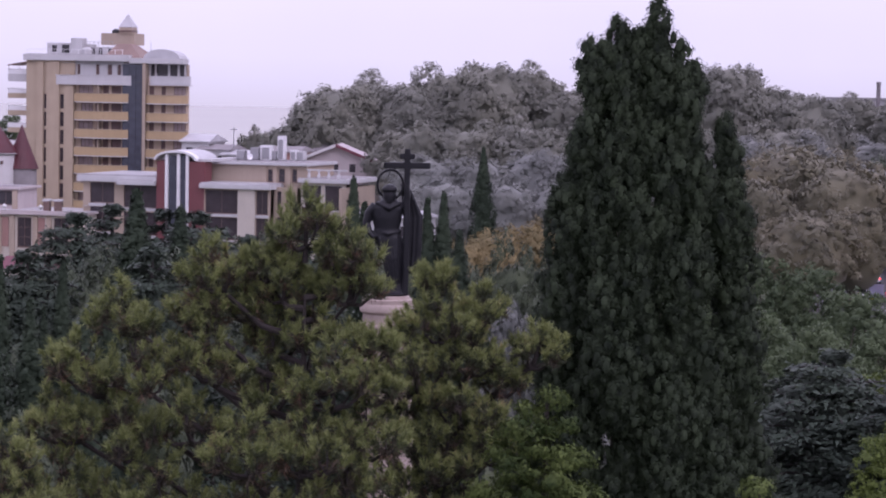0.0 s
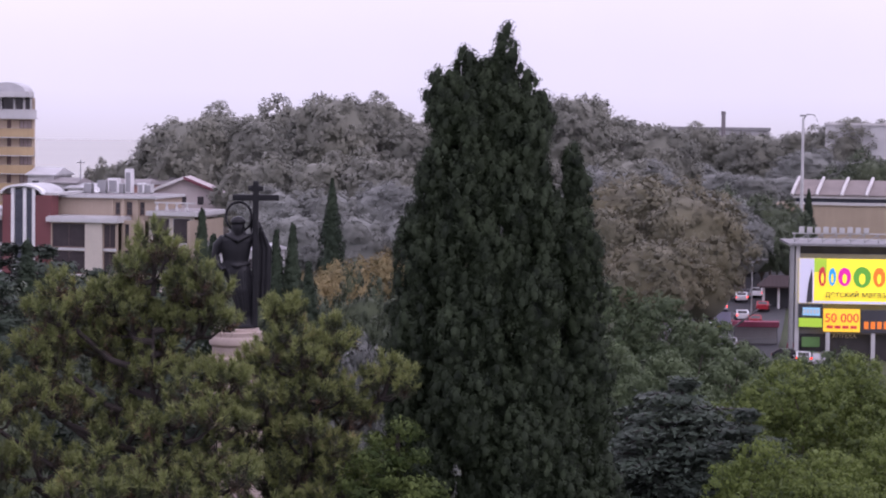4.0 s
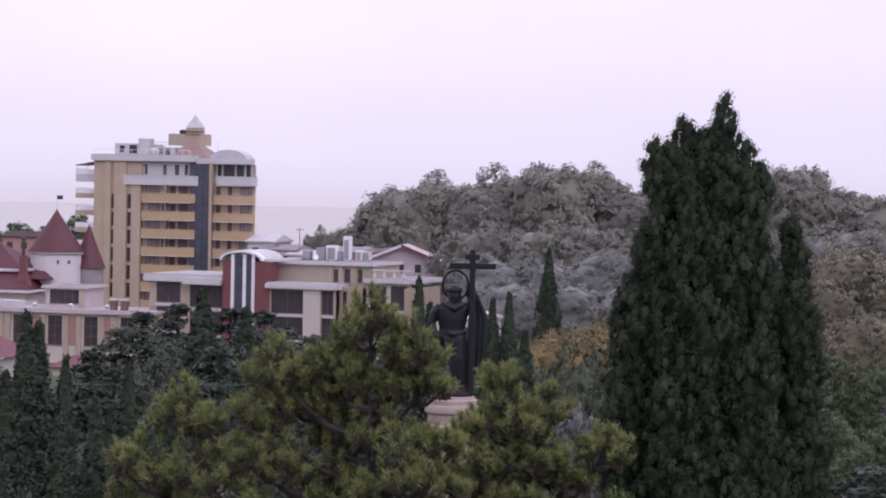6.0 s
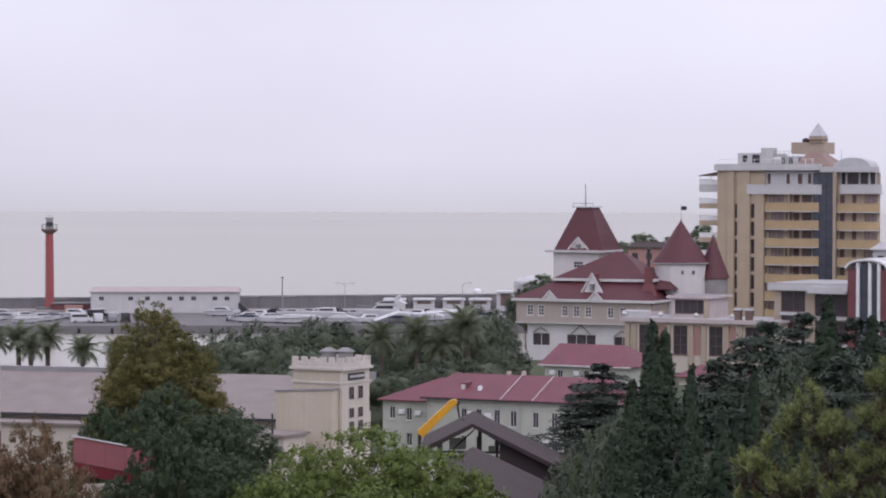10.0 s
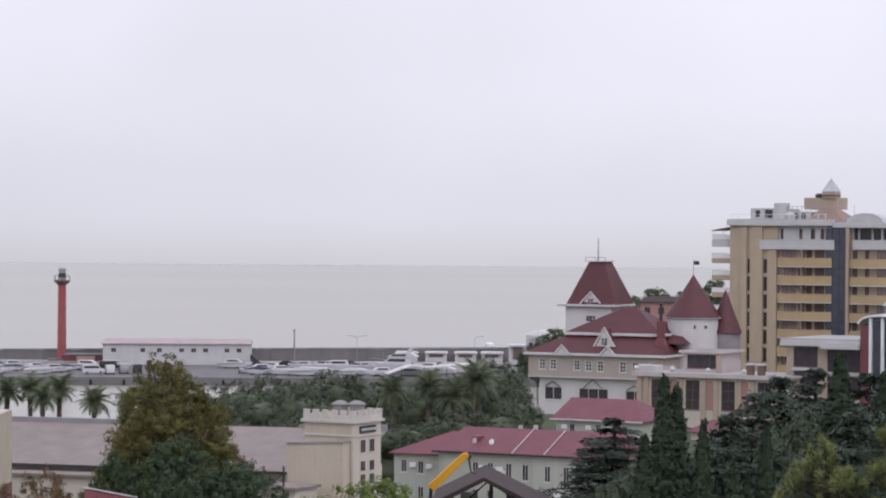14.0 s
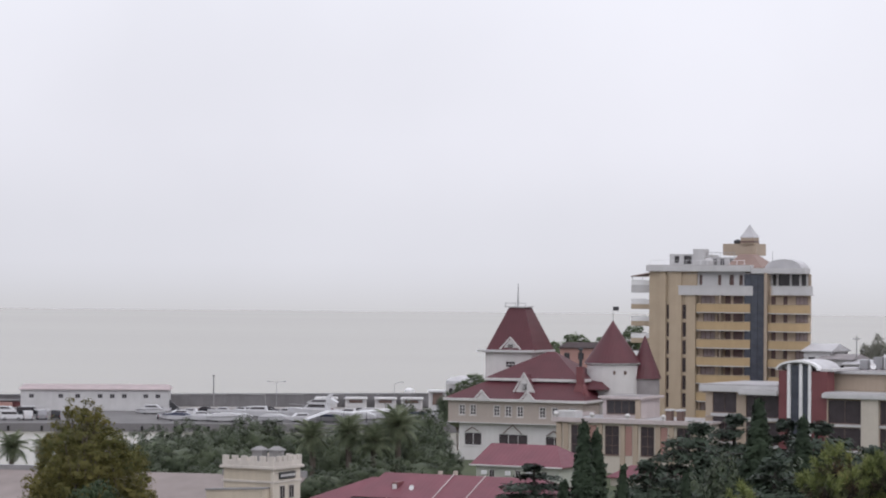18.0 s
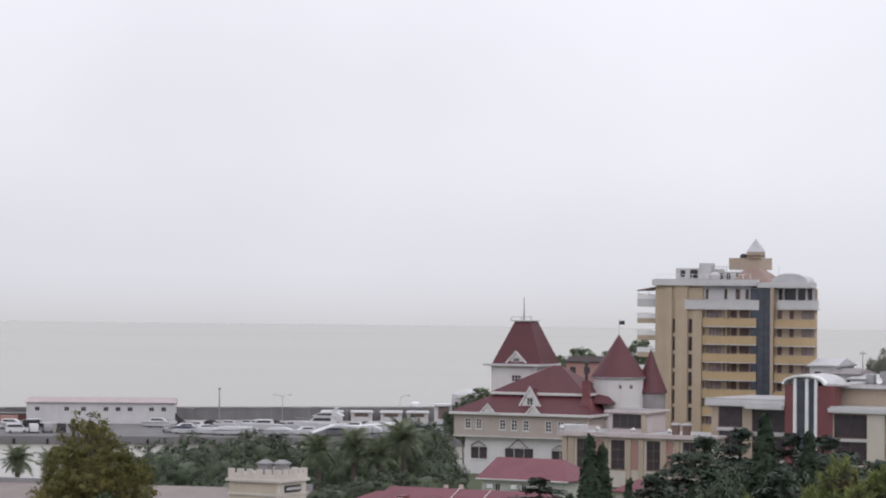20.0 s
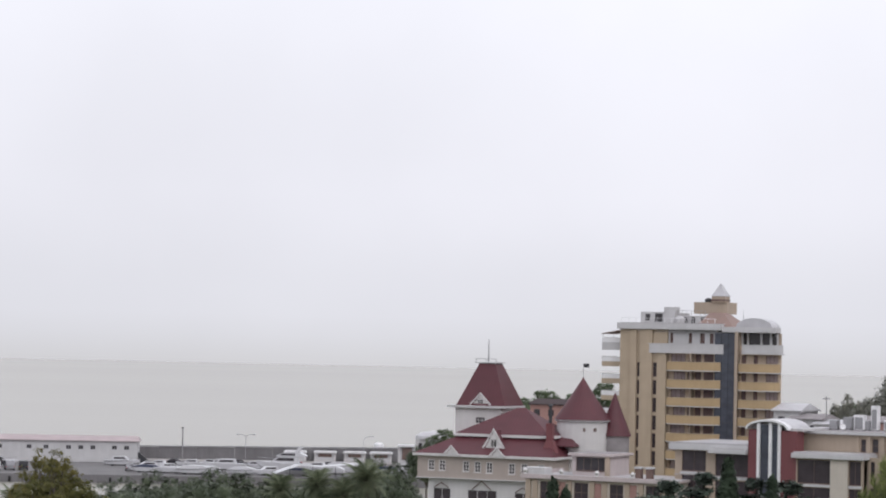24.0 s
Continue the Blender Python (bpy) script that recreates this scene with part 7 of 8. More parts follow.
# ---- harbour: lighthouse, shed, boats, vans, kiosks, palms ----
def make_lighthouse():
    t = facing("beacon_tower", -17.54, 622, 1.5, label="slim red harbour beacon tower with a white lantern", category="lighthouse")
    part("base", block(-3.2, 3.2, -2.5, 2.5, -0.1, 1.1, 0.08), DARK_CONCRETE, t)
    shade(part("shaft", lathe([(1.25, 1.1), (1.05, 3), (0.92, 18.6)], 24), LIGHT_RED, t))
    for k in range(5):
        part("ring_band", lathe([(1.12 - k * 0.02, 4 + k * 3), (1.15 - k * 0.02, 4.15 + k * 3), (1.1 - k * 0.02, 4.3 + k * 3)], 24), LIGHT_RED, t)
    part("gallery_floor", lathe([(0.95, 18.4), (1.9, 19.2), (1.95, 19.5), (1.0, 19.55)], 24), BROWN_FRAME, t)
    for k in range(12):
        a = k * math.pi / 6
        part("rail_post", tube(bmesh.new(), ((1.8 * math.cos(a), 1.8 * math.sin(a), 19.5), (1.8 * math.cos(a), 1.8 * math.sin(a), 20.6)), (0.05, 0.05), 5), DARK_METAL, t)
    ring = [Vector((1.8 * math.cos(k * math.pi / 12), 1.8 * math.sin(k * math.pi / 12), 20.6)) for k in range(25)]
    part("hand_rail", tube(bmesh.new(), ring, [0.06] * 25, 6), DARK_METAL, t)
    part("lantern", lathe([(0.85, 19.5), (0.85, 21.9), (1.1, 22.0), (1.05, 22.3), (0.3, 22.5), (0.08, 22.8)], 16), GREY_METAL, t)
    part("lantern_glass", lathe([(0.88, 20.2), (0.88, 21.2)], 16), DARK_PANE, t)
    wing = facing("harbour_store", -17.3, 618, 1.5, -4, label="low dark brown harbour store beside the beacon", category="shed")
    part("wall", block(-2, 10, 0, 5, 0, 1.9), RED_PANEL, wing)
    part("roof", block(-2.4, 10.4, -0.4, 5.4, 1.9, 2.2, 0.04), DARK_CONCRETE, wing)
    part("container", block(1.0, 5.2, -2.6, -0.3, 0.02, 1.7, 0.04), PINK, wing, "faded red container")


make_lighthouse()


def make_shed():
    s = facing("harbour_shed", -15.05, 612, 1.5, -4, label="long white harbour shed with a reddish low roof", category="shed")
    L = 17.2
    holes = [(x, x + 1.2, 2.9, 3.9) for x in (-15.3, -8.5, -4.6, 0.6, 3.4, 6.2, 11.2, 14.0)]
    part("wall", pierced(-L, L, 0, 4.9, holes, 0, 0.3), OFFWHITE, s)
    for h in holes:
        window(s, *h, 0, GREY_METAL, DARK_PANE, bars=2, rim=0.1, sill=False)
    part("roof", hip(-L - 0.4, L + 0.4, -0.5, 11, 5.0, 6.0, 0.6, 0.15), surf("faded_red_roof", (0.40, 0.33, 0.335), rough=0.6, stain=0.3), s)
    part("end_wall", block(L - 0.3, L, 0.3, 10.5, 0, 4.9), OFFWHITE, s)
    part("end_wall", block(-L, -L + 0.3, 0.3, 10.5, 0, 4.9), WHITE, s)
    part("back_wall", block(-L + 0.3, L - 0.3, 10.2, 10.5, 0, 4.9), WHITE, s)
    part("stair", slab(((L + 0.1, 0), (L + 3.2, 0), (L + 0.1, 2.6)), -0.2, 1.0), DARK_METAL, s)


make_shed()


def boat(bearing, dist, z, L, turn, covered=False, big=False, label="", awning=False):
    """A motor boat: pointed hull, deck, cabin with a window band, rail and, on yachts, an upper deck."""
    b = facing("yacht" if big else "motor_boat", bearing, dist, z, turn, label=label or ("large white motor yacht laid up on the quay" if big else "small white motor boat laid up on the quay"), category="yacht" if big else "boat", group="" if big else "boats on the quay")
    W, H = L * 0.15, L * (0.15 if not big else 0.17)
    bm = bmesh.new()
    rows = []
    for s, w, lo in ((0, 0.85, 0.25), (0.2, 1.0, 0.12), (0.5, 1.0, 0.08), (0.75, 0.72, 0.2), (0.92, 0.3, 0.5), (1.0, 0.02, 0.85)):
        x, top = (s - 0.5) * L, H * (1 + 0.25 * s * s)
        rows.append([bm.verts.new(p) for p in ((x, -W * w, top), (x, -W * w * 0.8, H * lo + 0.15 * H), (x, 0, H * lo), (x, W * w * 0.8, H * lo + 0.15 * H), (x, W * w, top))])
    for p, q in zip(rows, rows[1:]):
        for i in range(4):
            bm.faces.new((p[i], p[i + 1], q[i + 1], q[i]))
        bm.faces.new((p[4], p[0], q[0], q[4]))
    bm.faces.new(rows[0][::-1])
    bm.faces.new(rows[-1])
    bmesh.ops.recalc_face_normals(bm, faces=bm.faces)
    part("hull", bm, BOAT_WHITE, b)
    part("keel_block", block(-L * 0.3, -L * 0.22, -W * 0.6, W * 0.6, 0, H * 0.35), DARK_METAL, b)
    part("keel_block", block(L * 0.1, L * 0.18, -W * 0.6, W * 0.6, 0, H * 0.35), DARK_METAL, b)
    part("rubbing_strake", slab(((-L * 0.5, H * 0.82), (L * 0.3, H * 0.92), (L * 0.3, H * 0.98), (-L * 0.5, H * 0.88)), -W * 1.03, -W * 0.98), DARK_METAL, b)
    if covered:
        part("tarpaulin", slab(((-L * 0.5, H), (L * 0.42, H * 1.1), (L * 0.1, H * 1.55), (-L * 0.3, H * 1.5)), -W * 0.8, W * 0.8), BOAT_BLUE if covered == 1 else BOAT_WHITE, b)
        return b
    cab = part("cabin", slab(((-L * 0.3, H), (L * 0.22, H * 1.08), (L * 0.08, H * 1.75), (-L * 0.26, H * 1.75)), -W * 0.7, W * 0.7), BOAT_WHITE, b)
    part("window_band", slab(((-L * 0.22, H * 1.28), (L * 0.13, H * 1.28), (L * 0.075, H * 1.6), (-L * 0.22, H * 1.6)), -W * 0.72, W * 0.72), DARK_PANE, cab)
    if big:
        up = part("upper_deck", slab(((-L * 0.44, H * 1.77), (L * 0.14, H * 1.77), (L * 0.06, H * 2.0), (-L * 0.04, H * 2.22), (-L * 0.3, H * 2.28), (-L * 0.44, H * 1.9)), -W * 0.75, W * 0.75), BOAT_WHITE, b)
        part("window_band", slab(((-L * 0.24, H * 1.88), (L * 0.05, H * 1.88), (0, H * 2.08), (-L * 0.24, H * 2.12)), -W * 0.77, W * 0.77), DARK_PANE, up)
        part("radar_arch", slab(((-L * 0.3, H * 2.3), (-L * 0.22, H * 2.3), (-L * 0.3, H * 2.75), (-L * 0.36, H * 2.75)), -W * 0.6, W * 0.6), BOAT_WHITE, b)
        part("hull_window", slab(((-L * 0.05, H * 0.55), (L * 0.12, H * 0.6), (L * 0.12, H * 0.75), (-L * 0.05, H * 0.7)), -W * 1.02, -W * 0.6), DARK_PANE, b)
    part("rail", tube(bmesh.new(), ((L * 0.48, 0, H * 1.6), (L * 0.3, -W * 0.6, H * 1.5), (-L * 0.05, -W * 0.9, H * 1.35)), (0.05, 0.05, 0.05), 5), GREY_METAL, b)
    return b


for i, (b, d, L, turn, cov) in enumerate(((-13.29, 570, 9, 170, 1), (-12.75, 568, 8.5, 172, 2), (-12.0, 566, 10, 178, 2), (-11.55, 584, 12, 175, 0), (-10.9, 588, 9, 170, 0), (-18.05, 588, 8, 15, 0), (-17.65, 578, 9, 4, 0), (-18.6, 585, 8, 20, 1), (-18.9, 575, 9, 8, 0),
                                        (-9.3, 574, 10, 165, 2), (-8.7, 578, 9, 170, 0), (-8.1, 576, 10, 172, 1), (-13.0, 590, 8, 160, 0), (-12.3, 596, 8, 175, 0), (-19.4, 590, 9, 0, 0), (-10.0, 566, 9, 190, 1), (-7.6, 585, 9, 175, 0))):
    boat(b, d, 1.5, L * 0.8, turn, cov, label=("motor boat under a dark blue tarpaulin on the quay" if cov == 1 else "motor boat under a white cover on the quay" if cov == 2 else ""))
rng_quay = random.Random(77)
for k in range(22):
    b = -19.6 + 0.53 * k
    if not -16.0 < b < -14.2:
        cov = rng_quay.choice((0, 0, 1, 2))
        boat(b, rng_quay.uniform(564, 600), 1.5, rng_quay.uniform(6.2, 8.6), rng_quay.choice((0, 180)) + rng_quay.uniform(-22, 22), cov, label="motor boat under a dark blue tarpaulin on the quay" if cov == 1 else "motor boat under a white cover on the quay" if cov == 2 else "")
boat(-10.26, 578, 1.5, 12.0, 168, False, True)
# long white awning stretched over a mooring
tent = facing("white_tarpaulin", -9.85, 562, 1.5, 12, label="white tarpaulin stretched over boats at the quay", category="tarpaulin")
part("sheet", slab(((-6, 0.9), (-1, 2.6), (4, 2.3), (13, 3.0), (13, 2.9), (4, 2.15), (-1, 2.4), (-6, 0.75)), -2.2, 2.2), BOAT_WHITE, tent)
for x in (-3, 2, 7, 12):
    part("pole", tube(bmesh.new(), ((x, -1.9, 0), (x, -1.9, 2.2)), (0.07, 0.07), 6), DARK_METAL, tent)


def wheel(parent, x, y, r=0.33):
    w = part("wheel", tube(bmesh.new(), ((x, y - 0.11, r), (x, y + 0.11, r)), (r, r), 14), RUBBER, parent)
    part("rim", tube(bmesh.new(), ((x, y - 0.125, r), (x, y + 0.125, r)), (r * 0.6, r * 0.6), 10), GREY_METAL, w)


CAR_PAINT = [surf("car_paint_white", (0.62, 0.62, 0.64), rough=0.25, bump=0, stain=0.05), surf("car_paint_dark", (0.03, 0.03, 0.035), rough=0.2, bump=0, stain=0.05), surf("car_paint_silver", (0.34, 0.34, 0.36), rough=0.25, metal=0.4, bump=0, stain=0.05), surf("car_paint_red", (0.35, 0.03, 0.04), rough=0.25, bump=0, stain=0.05)]
TAIL = lit("tail_lamp", (1.0, 0.06, 0.02), 3.0)
CAR_WORDS = ("white", "black", "silver", "red")


def car(bearing, dist, z, turn, paint, van=False, lamps=False, place="wet street"):
    """A parked car or van: body with wheel arches, glazed cabin, wheels, lamps."""
    c = facing("van" if van else "car", bearing, dist, z, turn, label=f"{CAR_WORDS[paint]} {'van parked on the quay' if van else 'car on the ' + place}", category="van" if van else "car", group="parked vans" if van else "cars on the quay" if place == "quay" else "cars in the street")
    L, W = (4.9, 1.9) if van else (4.3, 1.75)
    if van:
        line = ((-L / 2, 0.35), (L / 2, 0.35), (L / 2, 1.0), (L / 2 - 0.8, 1.2), (L / 2 - 1.5, 2.0), (-L / 2 + 0.1, 2.05), (-L / 2, 1.2))
        glassy = ((-L / 2 + 0.3, 1.3), (L / 2 - 1.1, 1.3), (L / 2 - 1.6, 1.85), (-L / 2 + 0.3, 1.85))
    else:
        line = ((-L / 2, 0.32), (L / 2, 0.32), (L / 2, 0.75), (L / 2 - 1.1, 0.92), (L / 2 - 1.8, 1.42), (-L / 2 + 1.1, 1.45), (-L / 2 + 0.3, 1.0), (-L / 2, 0.95))
        glassy = ((-L / 2 + 0.65, 0.98), (L / 2 - 1.25, 0.98), (L / 2 - 1.85, 1.36), (-L / 2 + 1.2, 1.38))
    bm = slab(line, -W / 2, W / 2)
    bmesh.ops.bevel(bm, geom=bm.edges[:], offset=0.07, segments=2, affect="EDGES")
    part("body", bm, CAR_PAINT[paint], c)
    part("side_glass", slab(glassy, -W / 2 - 0.01, W / 2 + 0.01), DARK_PANE, c)
    part("rear_window", slab([(x * 0.995, zz) for x, zz in ((-L / 2 + 0.28, 1.05), (-L / 2 + 0.36, 1.05), (-L / 2 + 1.0, 1.4), (-L / 2 + 0.92, 1.4))], -W * 0.38, W * 0.38), DARK_PANE, c)
    for y in (-W / 2 + 0.05, W / 2 - 0.05):
        for x in (-L * 0.3, L * 0.31):
            wheel(c, x, y)
        part("tail_light", block(-L / 2 - 0.02, -L / 2 + 0.05, y - 0.12, y + 0.12, 0.7, 0.88, 0.02), TAIL if lamps else LIGHT_RED, c)
        part("headlight", block(L / 2 - 0.05, L / 2 + 0.02, y - 0.14, y + 0.14, 0.62, 0.76, 0.02), WHITE_METAL, c)
    return c


for b, d, turn, p in ((-16.85, 571, 5, 0), (-16.5, 572, 95, 0), (-16.2, 574, 95, 2), (-15.9, 574, 92, 1), (-16.5, 588, 5, 1)):
    car(b, d, 1.5, turn, p, van=True)
for b, d, turn, p in ((-13.6, 600, 8, 2), (-12.6, 604, 5, 1), (-11.9, 602, 176, 0), (-11.2, 603, 4, 1), (-10.6, 600, 172, 2), (-9.9, 598, 5, 3), (-9.2, 600, 3, 1), (-8.5, 597, 178, 2), (-18.9, 600, 8, 1), (-12.4, 578, 88, 1), (-11.2, 571, 92, 1), (-13.6, 576, 94, 2)):
    car(b, d, 1.5, turn, p, place="quay")


def kiosk(bearing, dist, z, w, h, label="white open-fronted kiosk on the sea wall walkway"):
    k = facing("kiosk", bearing, dist, z, -4, label=label, category="kiosk", group="kiosks along the sea wall")
    part("back_wall", block(-w / 2, w / 2, 1.8, 1.95, 0, h), WHITE, k)
    for x in (-w / 2, w / 2 - 0.35):
        part("post", block(x, x + 0.35, 0, 0.35, 0, h), WHITE, k)
    part("roof", slab(((-w / 2 - 0.3, h), (w / 2 + 0.3, h), (w / 2, h + 0.45), (-w / 2, h + 0.45)), -0.4, 2.2), WHITE_METAL, k)
    part("counter", block(-w / 2 + 0.35, w / 2 - 0.35, 0.1, 0.4, 0, 1.0), OFFWHITE, k)
    part("shutter", block(-w / 2 + 0.4, w / 2 - 0.4, 0.42, 0.5, 1.0, h - 0.1), OFFWHITE, k)
    part("window", block(-w / 2 + 0.9, w / 2 - 0.9, 0.36, 0.415, 1.1, h - 0.25, 0.02), TAN_PANE, k)


for i, b in enumerate((-10.0, -9.35, -8.7, -8.12)):
    kiosk(b, 619, 2.05, 5.0, 2.1)
kiosk(-7.55, 612, 2.0, 4.2, 4.2, "taller white kiosk beside the sea wall")
tank = facing("water_tank", -8.17, 624, 5.0, label="white round tank on the sea wall", category="tank")
part("drum", lathe([(1.1, 0), (1.15, 0.2), (1.15, 1.2), (0.6, 1.6), (0.05, 1.65)], 18), WHITE_METAL, tank)
promenade = facing("harbour_office", -6.95, 560, 1.5, -12, label="pale harbour office with a rounded white roof", category="building")
part("wall", pierced(-4.2, 3.6, 0, 8.6, [(-3.6 + 1.5 * k, -2.6 + 1.5 * k, 6.2, 7.8) for k in range(5)], 0, 0.3), OFFWHITE, promenade)
for k in range(5):
    window(promenade, -3.6 + 1.5 * k, -2.6 + 1.5 * k, 6.2, 7.8, 0, WHITE_METAL, DARK_PANE, rim=0.08)
part("wall", block(-4.2, 3.6, 0.31, 6, 0, 8.6), OFFWHITE, promenade)
shade(part("roof", lathe([(4.6, 8.6), (4.5, 9.3), (3.4, 10.0), (1.2, 10.3), (0.05, 10.35)], 28, cx=-0.2, cy=3.2), LIGHT_ROOF, promenade))


def lamp_post(bearing, dist, z, h, arms=1, thick=1.0, label="grey street lamp on a tall pole"):
    p = facing("street_lamp", bearing, dist, z, label=label, category="street lamp", group="street lamps")
    part("pole", tube(bmesh.new(), ((0, 0, 0), (0, 0, h * 0.6), (0, 0, h)), (0.14 * thick, 0.11 * thick, 0.08 * thick), 8), GREY_METAL, p)
    for s in ((1,), (-1, 1))[arms - 1]:
        part("arm", tube(bmesh.new(), ((0, 0, h - 0.2), (s * 0.8, 0, h + 0.25), (s * 1.7, 0, h + 0.3)), (0.06, 0.05, 0.05), 6), GREY_METAL, p)
        part("lamp_head", block(s * 1.9 - 0.4, s * 1.9 + 0.4, -0.15, 0.15, h + 0.2, h + 0.38, 0.04), GREY_METAL, p)
    return p


lamp_post(-11.09, 620, 2, height(-2.2, 620) - 2.3, 2, 0.5)
lamp_post(-8.5, 620, 2, height(-2.2, 620) - 2.3, 1, 0.5)
mast = facing("signal_mast", -12.47, 620, 2, label="plain dark signal mast on the sea wall", category="mast")
part("pole", tube(bmesh.new(), ((0, 0, 0), (0, 0, height(-2.09, 620) - 2)), (0.2, 0.14), 8), CONCRETE, mast)
part("cap", block(-0.3, 0.3, -0.3, 0.3, height(-2.09, 620) - 2, height(-2.09, 620) - 1.8), DARK_METAL, mast)


# ---- palms by the water ----
def frond_mesh():
    """One arching palm leaf with separate leaflets along a rib, 1 m long before scaling."""
    rng = np.random.default_rng(3)
    V, F = [], []
    for k in range(26):
        s = (k + 1) / 27
        x, z = s, 0.42 * s - 0.58 * s * s
        w = 0.42 * math.sin(math.pi * (0.12 + 0.82 * s)) ** 0.7
        for side in (-1, 1):
            n = len(V)
            tipx = x + 0.16 + 0.05 * rng.random()
            V += [(x - 0.022, 0, z), (x + 0.022, 0, z), (tipx, side * w, z - 0.12 - 0.10 * rng.random())]
            F.append((n, n + 1, n + 2))
    n = len(V)
    for k in range(9):
        s = k / 8
        V += [(s, -0.012, 0.42 * s - 0.58 * s * s), (s, 0.012, 0.42 * s - 0.58 * s * s + 0.012)]
    verts, tris = np.array(V), list(F)
    for k in range(8):
        a = n + 2 * k
        tris += [(a, a + 1, a + 2), (a + 1, a + 3, a + 2)]
    return raw_mesh("frond", verts, np.array(tris), PALM_LEAF)


FROND = frond_mesh()


def palm(bearing, dist, z, h, reach, seed, label="green fan palm with a shaggy trunk"):
    rng = random.Random(seed)
    p = facing("palm_tree", bearing, dist, z, seed * 37, label=label, category="palm tree", group="palms by the water")
    part("trunk", tube(bmesh.new(), ((0, 0, -0.5), (0.1, 0, h * 0.5), (0, 0, h)), (0.42, 0.36, 0.46), 10), GREY_BARK, p)
    for k in range(30):
        f = part("frond", FROND, None, p)
        tilt = -50 + 120 * (k / 29) + rng.uniform(-8, 8)
        f.matrix_basis = pose(0, 0, h - 0.1, 0, -tilt, k * 137.5 + rng.uniform(-10, 10)) @ Matrix.Diagonal((reach * rng.uniform(0.8, 1.1),) * 3 + (1,))
        f.matrix_basis = Matrix.Translation((0, 0, h - 0.1)) @ pose(0, 0, 0, 0, 0, k * 137.5 + rng.uniform(-10, 10)) @ pose(0, 0, 0, 0, -tilt, 0) @ Matrix.Diagonal((reach * rng.uniform(0.8, 1.1),) * 3 + (1,))


for i, (b, e, d, h, r) in enumerate(((-18.22, -3.36, 396, 7.2, 2.7), (-17.95, -3.55, 390, 6.0, 2.5), (-17.58, -3.36, 394, 7.2, 2.8), (-16.82, -3.62, 390, 5.6, 2.9), (-18.7, -3.4, 398, 7.0, 2.7), (-19.2, -3.45, 395, 6.6, 2.7), (-16.1, -3.65, 392, 5.6, 2.6),
                                   (-9.5, -3.3, 327, 9.0, 2.9), (-8.42, -3.15, 328, 10.0, 3.1), (-10.3, -3.4, 327, 8.5, 2.7), (-8.95, -3.5, 326, 8.0, 2.7))):
    z = height(e, d) - h
    palm(b, d, z, h, r, i + 1)


# ---- low roofs between the tower and the woods ----
def low_shed(bearing, dist, e_top, w, dpt, rise, wall, roof, turn=-22, label="low building with a wet light grey roof"):
    z1 = height(e_top, dist)
    s = facing("low_building", bearing, dist, 0, turn, label=label, category="building", group="low buildings behind the gallery")
    part("wall", block(-w / 2, w / 2, 0, dpt, 2.4, z1 - rise - 0.2), wall, s)
    part("roof", hip(-w / 2 - 0.4, w / 2 + 0.4, -0.4, dpt + 0.4, z1 - rise, z1, 0.3, 0.2), roof, s)
    for k in range(int(w / 3)):
        part("window", block(-w / 2 + 0.9 + 3 * k, -w / 2 + 2.1 + 3 * k, -0.08, -0.003, z1 - rise - 2.4, z1 - rise - 1.1, 0.03), DARK_PANE, s)
    return s


low_shed(0.75, 455, -1.28, 5, 8, 1.2, OFFWHITE, LIGHT_ROOF)
low_shed(1.15, 452, -1.5, 6, 7, 0.8, OFFWHITE, FELT)
low_shed(1.75, 448, -1.62, 7, 8, 0.7, OFFWHITE, LIGHT_ROOF)
low_shed(2.55, 440, -1.52, 8, 6, 0.8, PINK, FELT)
low_shed(3.5, 446, -1.4, 9, 9, 1.5, PINK, FELT)


def gabled_hall(bearing, dist, e_top):
    """A broad low gable with pale roof sheets and rose verges."""
    z = height(e_top, dist)
    g = facing("gabled_building", bearing, dist, 0, -6, label="pink gabled building with pale wet roof and rose verges", category="building")
    part("wall", slab(((-5.2, 2.4), (7.6, 2.4), (7.6, z - 3.6), (0, z - 0.5), (-5.2, z - 2.6)), 0, 9), PARAPET_PINK, g)
    part("roof", slab(((0, z - 0.38), (0, z - 0.1), (-5.8, z - 2.45), (-5.8, z - 2.7)), -0.9, 10), LIGHT_ROOF, g)
    part("roof", slab(((0, z - 0.38), (8.4, z - 3.75), (8.4, z - 3.5), (0, z - 0.1)), -0.9, 10), FADED_ROSE, g)
    part("verge", slab(((0, z - 0.5), (8.5, z - 3.95), (8.5, z - 3.45), (0, z)), -1.1, -0.903), PINK_ROOF, g)
    part("verge", slab(((0, z - 0.5), (0, z), (-5.9, z - 2.4), (-5.9, z - 2.85)), -1.1, -0.903), WHITE, g)
    for x in (-3.4, -0.6, 2.2, 4.6):
        part("window", block(x, x + 1.0, -0.08, -0.003, z - 4.6, z - 3.3, 0.03), DARK_PANE, g)


